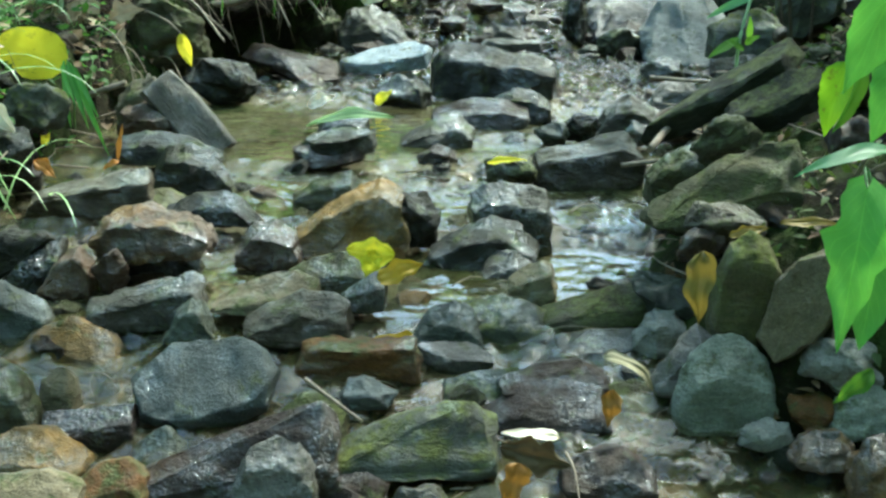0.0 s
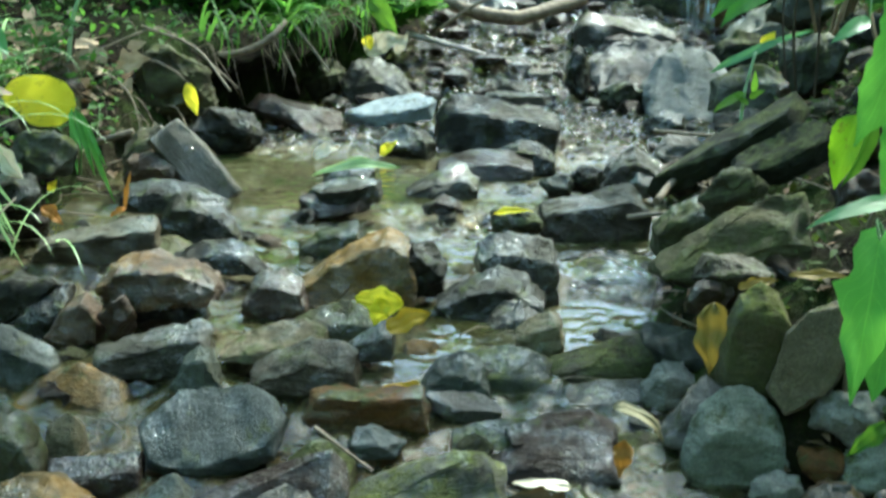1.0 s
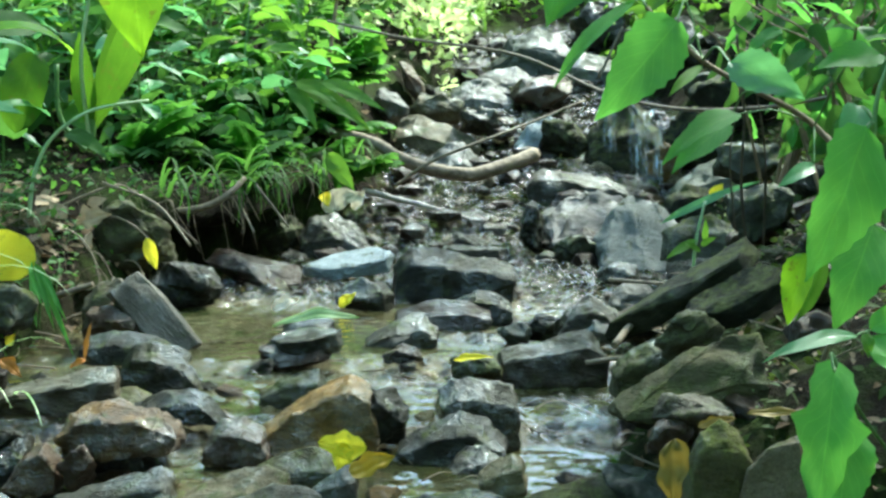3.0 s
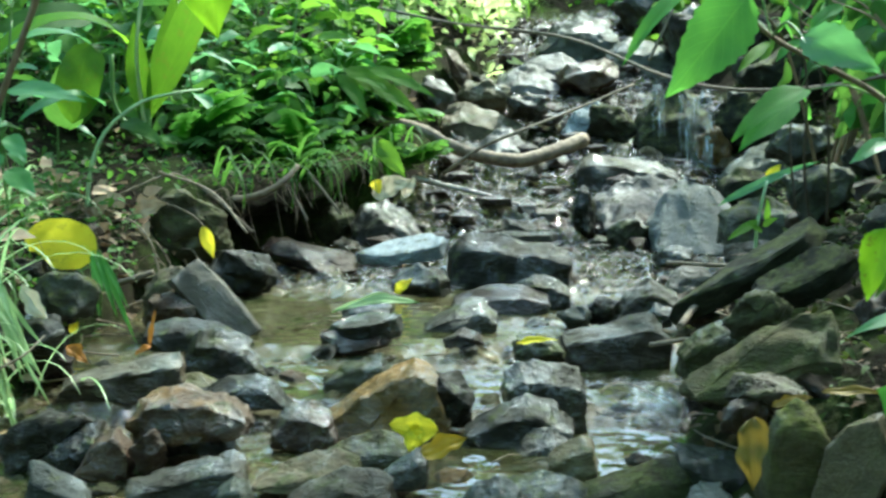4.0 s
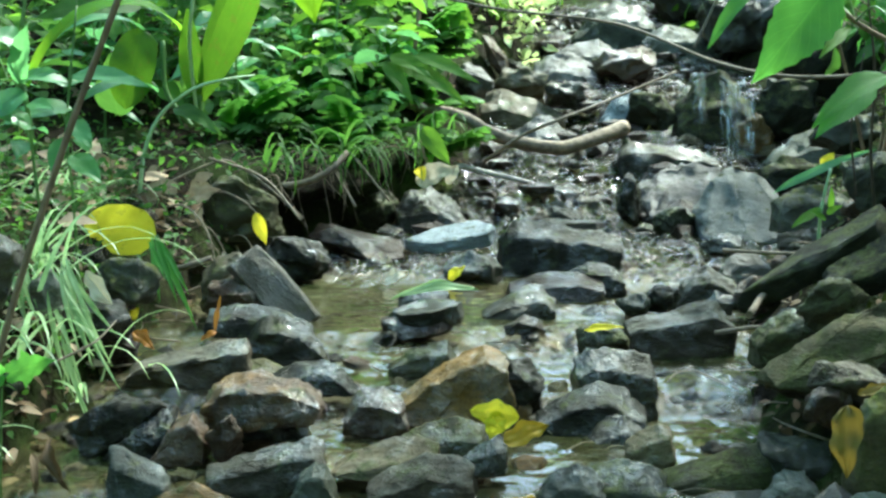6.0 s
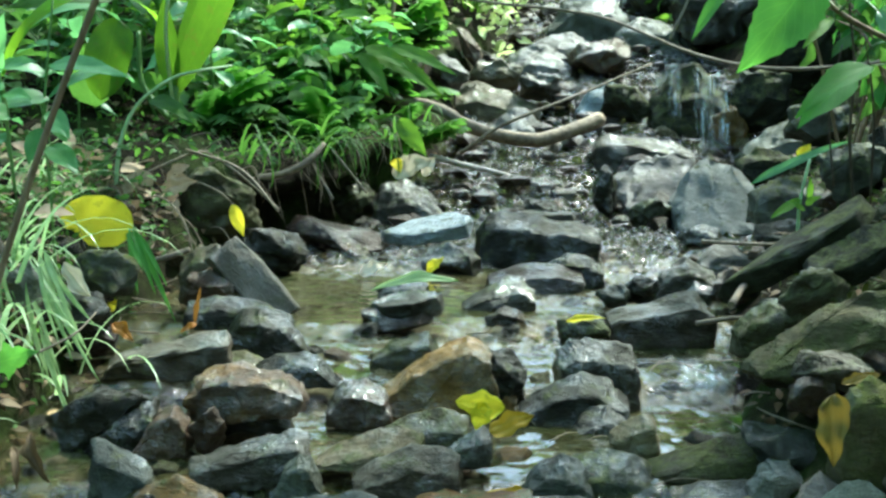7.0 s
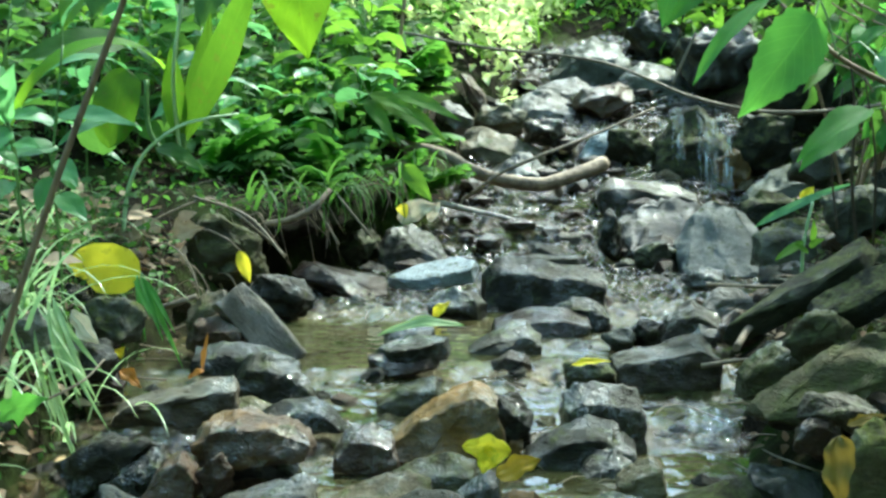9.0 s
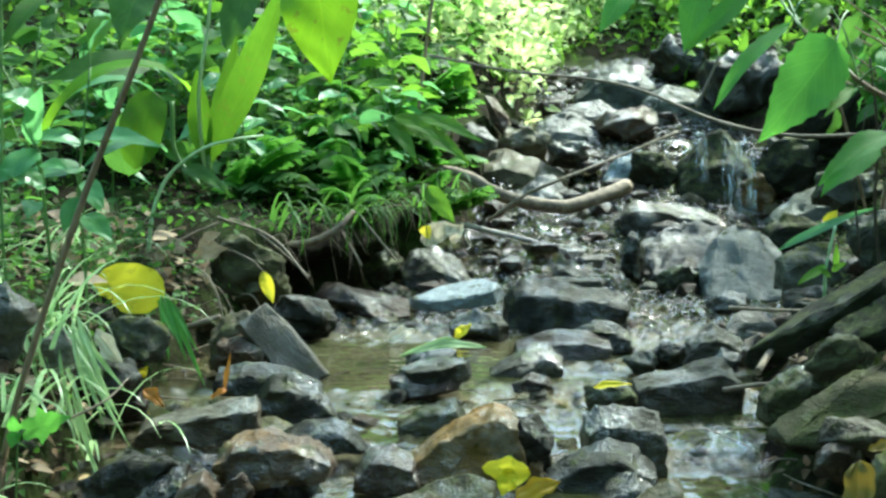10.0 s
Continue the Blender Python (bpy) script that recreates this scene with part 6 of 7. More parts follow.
stem(p, [(0.657, 1.545, 0.510), (0.664, 1.549, 0.698), (0.678, 1.536, 0.765), (0.687, 1.524, 0.849), (0.714, 1.527, 0.979)], 0.0035, 0.0015, TWIG)
stem(p, [(0.664, 1.549, 0.698), (0.678, 1.532, 0.730), (0.712, 1.514, 0.754)], 0.0020, 0.0010, TWIG, "side_twig")
p = plant("grass_stalk", (0.796, 3.180, 0.550), "broad pale grass blade leaning over a stone", "grass")
blade(p, BLUISH, (0.789, 3.179, 0.763), (1.012, 3.090, 0.877), 0.028, "lance", 0.5, 0.4, 0, 0.2, 0)
blade(p, YELLOW, (0.937, 3.286, 0.824), (0.969, 3.289, 0.861), 0.032, "ovate", 0.8, 0.3, 0, 0.2, 0)
p = plant("herb", (0.739, 2.568, 0.640), "thin green shoot between mossy slabs", "plant")
stem(p, [(0.739, 2.568, 0.640), (0.736, 2.571, 0.676), (0.739, 2.578, 0.768), (0.758, 2.584, 0.859)], 0.0045, 0.0030, STALK)
blade(p, LIGHT, (0.742, 2.578, 0.779), (0.675, 2.555, 0.741), 0.020, "lance", 0.5, 0.4, 0, 0.2, 0)
blade(p, LIGHT, (0.749, 2.577, 0.756), (0.709, 2.558, 0.775), 0.016, "ovate", 0.6, 0.4, 0, 0.2, 0)
blade(p, LIGHT, (0.751, 2.578, 0.768), (0.777, 2.559, 0.786), 0.016, "ovate", 0.6, 0.4, 0, 0.2, 0)
blade(p, LIGHT, (0.758, 2.579, 0.779), (0.754, 2.562, 0.826), 0.014, "ovate", 0.6, 0.4, 0, 0.2, 0)
fallen_leaf(YELLOW, (0.096, 1.735, 0.561), (0.030, 1.735, 0.569), 0.034, "bright yellow fallen leaf on a wet stone", "round", 0.75, 0.3, 0, 0.2)
fallen_leaf(YELLOW, (0.069, 1.730, 0.570), (0.056, 1.725, 0.533), 0.030, "bright yellow lobe of a fallen leaf on a wet stone", "ovate", 0.8, 0.3, 0, 0.2)
fallen_leaf(GOLDEN, (0.075, 1.700, 0.536), (0.135, 1.710, 0.556), 0.034, "amber-yellow fallen leaf at the water's edge", "ovate", 0.6, 0.4, 0, 0.2)
fallen_leaf(LITTER, (0.095, 1.750, 0.552), (0.114, 1.750, 0.575), 0.023, "curled dry brown leaf behind yellow ones", "oak", 0.8, 0.9, 0, 0.3)
fallen_leaf(GOLDEN, (0.125, 1.720, 0.441), (0.058, 1.700, 0.445), 0.025, "amber leaf lying in the shallows", "ovate", 0.4, 0.2, 0, 0.3)
fallen_leaf(GOLD, (0.478, 1.508, 0.634), (0.473, 1.485, 0.551), 0.039, "golden-brown leaf hanging against the stones", "ovate", 0.95, 0.25, 20, 0.3)
fallen_leaf(PALE, (0.293, 1.289, 0.484), (0.231, 1.290, 0.488), 0.016, "bleached white leaf curled on a wet stone", "strap", 0.25, 0.3, 0, 0.3)
fallen_leaf(LITTER, (0.228, 1.268, 0.483), (0.303, 1.263, 0.464), 0.036, "torn brown leaf at the water's edge", "oak", 0.8, 0.5, 0, 0.3)
fallen_leaf(RUSTY, (0.246, 1.208, 0.492), (0.233, 1.197, 0.450), 0.026, "orange-brown leaf standing on edge in the shallows", "strap", 0.95, 0.3, 0, 0.3)
fallen_leaf(DRY, (0.359, 1.473, 0.509), (0.426, 1.461, 0.466), 0.020, "curled bleached leaf on a stone", "strap", 0.3, 1.8, 0, 0.3)
fallen_leaf(YELLOW, (0.236, 2.251, 0.589), (0.306, 2.253, 0.594), 0.016, "yellow leaf lying on a small dark stone", "ovate", 0.45, 0.3, 0, 0.3)
fallen_leaf(GRASS, (0.054, 2.633, 0.604), (-0.129, 2.633, 0.583), 0.026, "curled pale green fallen leaf on a flat stone", "lance", 0.45, 0.9, 0, 0.3)
fallen_leaf(PALE, (-0.174, 3.089, 0.553), (-0.111, 3.096, 0.578), 0.038, "pale tan leaf on stones at the pool's edge", "ovate", 0.6, 0.4, 0, 0.3)
fallen_leaf(YELLOW, (-0.012, 3.091, 0.559), (0.028, 3.100, 0.592), 0.027, "small yellow-green leaf on a wet stone", "ovate", 0.6, 0.4, 0, 0.3)
fallen_leaf(RUSTY, (0.355, 1.341, 0.520), (0.349, 1.330, 0.481), 0.021, "orange-brown leaf stuck to a wet stone", "ovate", 0.8, 0.4, 0, 0.3)
fallen_leaf(GOLD, (0.621, 1.712, 0.619), (0.713, 1.712, 0.616), 0.015, "tan dead leaf on a mossy stone", "ovate", 0.5, 0.5, 0, 0.3)
fallen_leaf(GOLD, (0.552, 1.706, 0.600), (0.606, 1.710, 0.612), 0.018, "tan dead leaf litter on a mossy stone", "oak", 0.5, 0.5, 0, 0.3)
p = plant("fallen_branch", (-0.176, 4.837, 0.973), "thick tan fallen branch lying across the rapids", "branch")
stem(p, [(-0.176, 4.837, 0.973), (0.025, 4.736, 0.928), (0.118, 4.683, 0.875), (0.242, 4.682, 0.833), (0.388, 4.702, 0.816), (0.521, 4.786, 0.846), (0.640, 4.891, 0.886)], 0.0200, 0.0300, ROOT, "bark")
p = plant("fallen_twig", (-0.002, 4.523, 0.763), "pale grey twig lying over the rapids", "twig")
stem(p, [(-0.002, 4.523, 0.763), (0.113, 4.473, 0.738), (0.228, 4.422, 0.714), (0.380, 4.371, 0.674)], 0.0110, 0.0060, PALE_TWIG, "bark")
p = plant("fallen_twig", (0.105, 4.576, 0.773), "dark thin twig slanting over the stones", "twig")
stem(p, [(0.105, 4.576, 0.773), (0.234, 4.534, 0.865), (0.370, 4.489, 0.925), (0.580, 4.598, 1.003), (0.799, 4.707, 1.092)], 0.0070, 0.0040, TWIG, "bark")
p = plant("fallen_twig", (-0.091, 3.910, 1.306), "long thin bare stem stretched over the creek", "twig")
stem(p, [(-0.091, 3.910, 1.306), (0.141, 3.708, 1.246), (0.441, 3.507, 1.194), (0.662, 3.301, 1.089), (0.824, 3.200, 1.051), (0.996, 3.102, 1.054), (1.141, 3.006, 1.080)], 0.0040, 0.0050, TWIG, "bark")
p = plant("dead_stick", (0.791, 4.311, 1.163), "short pale dead stick standing by the fall", "stick")
stem(p, [(0.791, 4.311, 1.163), (0.826, 4.317, 1.238), (0.869, 4.324, 1.332)], 0.0060, 0.0040, TWIG, "bark")
fallen_leaf(LITTER, (-0.556, 1.740, 0.528), (-0.520, 1.700, 0.462), 0.022, "torn brown dead leaf hanging down the wet bank", "oak", 0.55, 1.3, 28, 0.5)
fallen_leaf(LITTER, (-0.590, 1.760, 0.500), (-0.570, 1.710, 0.448), 0.013, "curled brown dead leaf on the wet bank", "lance", 0.5, 1.6, -20, 0.5)
p = plant("fallen_twig", (-0.616, 1.929, 0.592), "thin pale stalk among the grass", "twig")
stem(p, [(-0.616, 1.929, 0.592), (-0.562, 1.982, 0.616), (-0.539, 2.035, 0.642)], 0.0025, 0.0015, TWIG, "bark")
p = plant("fallen_twig", (-0.445, 3.976, 0.891), "thin dead stalk leaning over the hollow", "twig")
stem(p, [(-0.445, 3.976, 0.891), (-0.356, 3.770, 0.796), (-0.274, 3.563, 0.697)], 0.0040, 0.0030, TWIG, "bark")
p = plant("fallen_twig", (-0.621, 3.269, 0.845), "grey dead stalk lying down the bank", "twig")
stem(p, [(-0.621, 3.269, 0.845), (-0.469, 3.167, 0.801), (-0.366, 3.061, 0.709)], 0.0040, 0.0030, TWIG, "bark")
p = plant("root", (-0.666, 3.464, 0.782), "brown root running along the undercut bank", "root")
stem(p, [(-0.666, 3.464, 0.782), (-0.574, 3.465, 0.775), (-0.482, 3.465, 0.761), (-0.390, 3.467, 0.774), (-0.328, 3.470, 0.809), (-0.294, 3.523, 0.849)], 0.0120, 0.0080, ROOT, "bark")
p = plant("fallen_twig", (-0.566, 3.418, 0.816), "thin pale twig hanging from the bank", "twig")
stem(p, [(-0.566, 3.418, 0.816), (-0.498, 3.365, 0.773), (-0.397, 3.360, 0.684)], 0.0040, 0.0030, TWIG, "bark")
p = plant("fallen_twig", (-0.743, 3.162, 0.773), "thin twig lying on the bank", "twig")
stem(p, [(-0.743, 3.162, 0.773), (-0.600, 3.268, 0.838), (-0.550, 3.318, 0.821)], 0.0030, 0.0030, TWIG, "bark")
p = plant("fallen_twig", (-0.632, 2.751, 0.618), "short brown twig beside the slate slab", "twig")
stem(p, [(-0.632, 2.751, 0.618), (-0.567, 2.703, 0.642), (-0.512, 2.705, 0.660)], 0.0080, 0.0060, ROOT, "bark")
p = plant("fallen_twig", (-0.282, 3.672, 0.826), "thin twig hanging over the dark bank", "twig")
stem(p, [(-0.282, 3.672, 0.826), (-0.182, 3.615, 0.708)], 0.0040, 0.0030, TWIG, "bark")
p = plant("fallen_twig", (0.006, 1.416, 0.499), "thin twig lying between the stones", "twig")
stem(p, [(0.006, 1.416, 0.499), (0.034, 1.392, 0.488), (0.078, 1.329, 0.484)], 0.0028, 0.0018, ROOT, "bark")
p = plant("fallen_twig", (0.295, 1.239, 0.491), "thin wet twig in the shallows", "twig")
stem(p, [(0.295, 1.239, 0.491), (0.302, 1.216, 0.482), (0.305, 1.181, 0.465)], 0.0016, 0.0010, ROOT, "bark")
p = plant("fallen_twig", (0.627, 2.969, 0.647), "thin twig lying over mossy slabs", "twig")
stem(p, [(0.627, 2.969, 0.647), (0.746, 2.870, 0.652), (0.892, 2.773, 0.666)], 0.0050, 0.0030, TWIG, "bark")
p = plant("fallen_twig", (0.490, 2.359, 0.565), "thin twig beside the stone block", "twig")
stem(p, [(0.490, 2.359, 0.565), (0.562, 2.312, 0.584), (0.641, 2.263, 0.588)], 0.0050, 0.0030, TWIG, "bark")
p = plant("fallen_twig", (0.512, 2.181, 0.629), "brown stick lying on a mossy slab", "twig")
stem(p, [(0.512, 2.181, 0.629), (0.578, 2.293, 0.660), (0.731, 2.409, 0.700)], 0.0070, 0.0050, ROOT, "bark")
p = plant("dead_plant", (0.824, 2.500, 0.764), "thin dark dead stem standing on the mossy bank", "plant")
stem(p, [(0.824, 2.500, 0.764), (0.803, 2.480, 0.899), (0.796, 2.450, 1.039), (0.768, 2.420, 1.183)], 0.0035, 0.0021, DARK_TWIG)
p = plant("dead_plant", (0.872, 2.550, 0.773), "thin dark dead stem standing on the mossy bank", "plant")
stem(p, [(0.872, 2.550, 0.773), (0.854, 2.500, 0.953), (0.813, 2.450, 1.102)], 0.0028, 0.00168, DARK_TWIG)
p = plant("dead_plant", (0.876, 2.800, 0.788), "thin dark dead stem standing on the mossy bank", "plant")
stem(p, [(0.876, 2.800, 0.788), (0.855, 2.780, 0.948), (0.867, 2.750, 1.091)], 0.0025, 0.0015, DARK_TWIG)


def fern(root, size, seed):
    """A fern: arching fronds of paired toothed leaflets that narrow to the tip."""
    rng = np.random.default_rng(seed)
    ob = plant("fern", root, "bright green fern with feathery arching fronds on the bank", "fern", "ferns of the bank")
    for k in range(7):
        a = rng.uniform(3.4, 6.2) if k < 5 else rng.uniform(0, 6.28)
        out = Vector((math.cos(a), math.sin(a), 0))
        long, bend, lift = size * rng.uniform(0.7, 1.1), rng.uniform(0.9, 1.7), rng.uniform(0.15, 0.5)
        rib, p, ang = [], Vector((0, 0, -0.01)), lift
        for i in range(17):
            rib.append(p.copy())
            p = p + (out * math.sin(ang) + Vector((0, 0, math.cos(ang)))) * long / 16
            ang += bend / 16
        whole = tube(rib[::4], 0.0022, 0.0008, 5, 0.02, seed + k, 4)
        uv = whole.loops.layers.uv.new("run")
        side = Vector((-math.sin(a), math.cos(a), 0))
        for i in range(3, 17):
            way = (rib[min(i + 1, 16)] - rib[i - 1]).normalized()
            far = 0.30 * long * math.sin(math.pi * (i - 1.5) / 16) ** 0.8 + 0.006
            for half in (-1, 1):
                d = (side * half + way * 0.45 + Vector((0, 0, -0.22 + rng.normal(0, 0.08)))).normalized()
                across = way * 0.5 * far * 0.46
                row = []
                for j in range(5):
                    v = j / 4
                    w = (0.55, 1.0, 0.78, 0.5, 0.04)[j] * (1 + rng.normal(0, 0.08))
                    c = rib[i] + d * far * v + Vector((0, 0, -0.18 * far * v * v))
                    row.append((whole.verts.new(c - across * w), whole.verts.new(c + across * w), v))
                for one, two in zip(row, row[1:]):
                    f = whole.faces.new((one[0], one[1], two[1], two[0]))
                    f.smooth = True
                    for loop, q in zip(f.loops, ((0.2, one[2]), (0.8, one[2]), (0.8, two[2]), (0.2, two[2]))):
                        loop[uv].uv = q
        part("frond", whole, (FERN, GREEN)[k % 3 == 2], ob)
    return ob


for n in range(20):
    rng = np.random.default_rng(420 + n)
    y = rng.uniform(3.75, 5.3)
    x = float(np.interp(y, EDGE_Y, LEFT_X)) - rng.uniform(0.02, 0.45)
    fern((x, y, float(bank_top(x, y) if y < 4.5 else ground(x, y)) - 0.01), rng.uniform(0.20, 0.36), 440 + n)


# herbs of the left bank: a few kinds, built once and repeated
def herb(kind, seed):
    rng = np.random.default_rng(seed)
    tall = {"broad": 0.34, "nettle": 0.30, "vine": 0.16}[kind] * rng.uniform(0.85, 1.15)
    words = {"broad": "leafy green herb with broad pointed leaves on the bank", "nettle": "upright green herb with toothed leaves on the bank", "vine": "low green creeping herb with small lobed leaves"}
    ob = plant("herb", (0, 0, 0), words[kind], "plant", "herbs of the bank")
    top = Vector((rng.normal(0, 0.04), rng.normal(0, 0.04) - 0.04, tall))
    stem(ob, [(0, 0, -0.03), top * 0.5 + Vector((0.01, 0.01, 0)), top], 0.0035, 0.0015)
    mat = {"broad": (GREEN, LIGHT, BLUISH)[seed % 3], "nettle": (GREEN, GREEN, LIGHT)[seed % 3], "vine": GREEN}[kind]
    for k in range({"broad": 8, "nettle": 11, "vine": 9}[kind]):
        v = 0.25 + 0.75 * (k + 0.5) / {"broad": 8, "nettle": 11, "vine": 9}[kind]
        a = k * 2.4 + rng.normal(0, 0.3)
        on = top * v
        long = {"broad": 0.115, "nettle": 0.075, "vine": 0.055}[kind] * rng.uniform(0.7, 1.15)
        base = on + Vector((math.cos(a), math.sin(a), 0.3)) * 0.03
        tip = base + Vector((math.cos(a), math.sin(a), rng.uniform(-0.55, 0.1))) * long
        blade(ob, mat, base, tip, long * {"broad": 0.5, "nettle": 0.55, "vine": 0.85}[kind], {"broad": "ovate", "nettle": "ovate", "vine": "maple"}[kind], 0.1, 0.7, rng.normal(0, 15), 0.25, 0.07, stalk=on)
    return ob


rng = np.random.default_rng(5)
kinds = [herb(k, s) for s, k in enumerate(("broad", "nettle", "vine", "broad", "nettle", "broad", "vine", "nettle", "broad", "nettle", "broad"))]
used = set()


def place_herbs(count, x_range, y_range, inland, sizes, which, seed):
    """Sets herbs on the bank; inland: how far from the water's edge, on which side."""
    rng = np.random.default_rng(seed)
    for _ in range(count):
        y = rng.uniform(*y_range)
        edge = np.interp(y, EDGE_Y, LEFT_X if inland < 0 else RIGHT_X)
        x = edge + inland * rng.uniform(*x_range)
        one = kinds[which[rng.integers(len(which))]]
        m = pose(x, y, float(ground(x, y)) - 0.01, rng.normal(0, 8), rng.normal(0, 8), rng.uniform(0, 360)) @ Matrix.Scale(rng.uniform(*sizes), 4)
        if one.name not in used:
            used.add(one.name)
            one.matrix_world = m
        else:
            c = copy_thing(one, m)
            c.matrix_basis = m


place_herbs(26, (0.2, 0.9), (4.1, 5.6), -1, (0.7, 1.25), (0, 1, 2, 3, 4, 6, 7, 9), 21)
place_herbs(46, (0.25, 1.6), (4.6, 7.5), -1, (0.9, 1.7), (0, 1, 3, 4, 5, 7), 22)
place_herbs(30, (0.5, 2.0), (3.0, 4.6), -1, (0.9, 1.6), (0, 1, 3, 4, 5), 23)
place_herbs(14, (0.02, 0.35), (1.9, 3.2), -1, (0.4, 0.75), (0, 2, 6), 24)
place_herbs(22, (0.75, 1.8), (2.6, 6.5), 1, (0.6, 1.2), (0, 1, 2, 4), 25)
place_herbs(40, (-0.1, 1.8), (7.4, 9.5), 1, (1.0, 1.9), (0, 1, 3, 4), 26)
place_herbs(6, (0.25, 0.7), (2.3, 3.0), -1, (0.7, 1.1), (5, 8, 10, 10), 27)
place_herbs(30, (0.12, 1.2), (3.9, 5.2), -1, (0.9, 1.5), (5, 8, 10, 10), 28)


def bush(seed):
    """A loose shrub of bent stems with large hanging leaves."""
    rng = np.random.default_rng(seed)
    ob = plant("bush", (0, 0, 0), "loose shrub with large hanging green leaves on the shaded bank", "shrub", "shrubs of the shaded bank")
    for k in range(4):
        a = rng.uniform(2.0, 5.2)
        top = Vector((0.34 * math.cos(a), 0.22 * math.sin(a), rng.uniform(0.38, 0.62)))
        points = [Vector((0, 0, -0.03)), top * 0.5 + Vector((0, 0, 0.12)), top]
        stem(ob, points, 0.005, 0.002, BROWN_STEM)
        for j in range(5):
            on = spline(points, 8)[5 + 2 * j]
            b = rng.uniform(0, 6.28)
            base = on + Vector((math.cos(b), math.sin(b), 0.2)) * 0.025
            long = rng.uniform(0.07, 0.13)
            tip = base + Vector((0.6 * math.cos(b), 0.6 * math.sin(b), rng.uniform(-1.0, -0.3))).normalized() * long
            blade(ob, (HANGING, GREEN, GREEN)[(k + j) % 3], base, tip, long * rng.uniform(0.45, 0.62), "ovate", 0.55, 0.5, rng.normal(0, 20), 0.25, 0.06, stalk=on)
    return ob


bushes = [bush(s) for s in (201, 202, 203)]
rng = np.random.default_rng(204)
for n in range(22):
    y = rng.uniform(2.5, 6.8) if n < 15 else rng.uniform(2.7, 4.3)
    x = float(np.interp(y, EDGE_Y, RIGHT_X)) + (rng.uniform(0.42, 1.1) if n < 15 else rng.uniform(0.30, 0.75))
    m = pose(x, y, float(ground(x, y)), 0, 0, rng.uniform(-60, 60)) @ Matrix.Scale(rng.uniform(0.8, 1.25), 4)
    one = bushes[n % 3] if n < 3 else copy_thing(bushes[n % 3], m)
    one.matrix_basis = m


# ---- grass, undergrowth, litter and gravel ----
def tufts(rows, material, label, seed, way=None, droop=2.0, top=ground):
    for k, (x, y, count, length) in enumerate(rows):
        ob = plant("grass_tuft", (x, y, float(top(x, y)) - 0.005), label, "grass", "grass tufts of the bank")
        for bm in grass_blades(count, length, 0.0105, 0.05, seed + k, droop, way):
            part("blade", bm, material, ob)


tufts([(-0.80, 2.30, 7, 0.28), (-0.70, 2.12, 5, 0.26), (-0.78, 2.18, 5, 0.30), (-0.72, 2.02, 6, 0.30), (-0.66, 2.20, 5, 0.26), (-0.76, 2.42, 8, 0.28), (-0.98, 2.45, 10, 0.30), (-0.75, 1.85, 8, 0.24), (-0.70, 1.62, 8, 0.2), (-0.80, 1.7, 8, 0.26), (-0.9, 2.8, 14, 0.22), (-0.95, 2.2, 14, 0.26)], GRASS, "tuft of long pale drooping grass over the water", 31, -0.6, 1.25)
tufts([(-0.44, 3.62, 9, 0.30), (-0.36, 3.75, 12, 0.30), (-0.27, 3.95, 10, 0.28), (-0.55, 3.75, 8, 0.30), (-0.16, 4.25, 10, 0.26), (-0.1, 4.5, 10, 0.28), (-0.50, 3.50, 6, 0.36), (-0.32, 3.84, 7, 0.38)], GREEN, "tuft of green grass hanging over the undercut bank", 41, -0.7, 2.4, bank_top)
tufts([(0.33, 6.9, 40, 0.4), (0.5, 7.3, 40, 0.4), (0.2, 6.2, 30, 0.3)], LIGHT, "tuft of bright grass at the top of the creek", 51)


def strands(name, count, x_in, y_range, drop, radius, material, label, category, seed):
    """Thin roots or dead stalks that hang down the face of the left bank, as one piece."""
    rng = np.random.default_rng(seed)
    whole = bmesh.new()
    for k in range(count):
        y = rng.uniform(*y_range)
        x = float(np.interp(y, EDGE_Y, LEFT_X)) - rng.uniform(*x_in)
        z = float(bank_top(x, y) if 3.3 < y < 4.5 else ground(x, y)) + 0.01
        p = Vector((x, y, z))
        way = Vector((rng.uniform(0.1, 0.9), rng.uniform(-0.8, 0.3), 0))
        long = drop * rng.uniform(0.5, 1.2)
        points = [p + Vector((-0.04, 0, -0.01)), p + way * 0.25 * long + Vector((0, 0, 0.03 * rng.uniform(0, 1))), p + way * 0.6 * long + Vector((0, 0, -0.25 * long)), p + way * 0.8 * long + Vector((rng.normal(0, 0.02), 0, -0.7 * long))]
        piece = tube(points, radius * rng.uniform(0.6, 1.3), radius * 0.4, 5, 0.05, seed + k, 5)
        data = bpy.data.meshes.new("strand")
        piece.to_mesh(data)
        piece.free()
        whole.from_mesh(data)
        bpy.data.meshes.remove(data)
    ob = new(name, mesh_of(name, whole, material))
    return tagged(ob, label, category, kind="stuff")


strands("hanging_roots", 40, (-0.02, 0.12), (3.0, 4.6), 0.20, 0.0018, ROOT, "thin brown roots hanging down the undercut bank", "roots", 301)
strands("dead_grass", 46, (0.05, 0.3), (2.6, 4.6), 0.16, 0.0011, TWIG, "dry tan grass stalks hanging over the bank", "dead grass", 302)


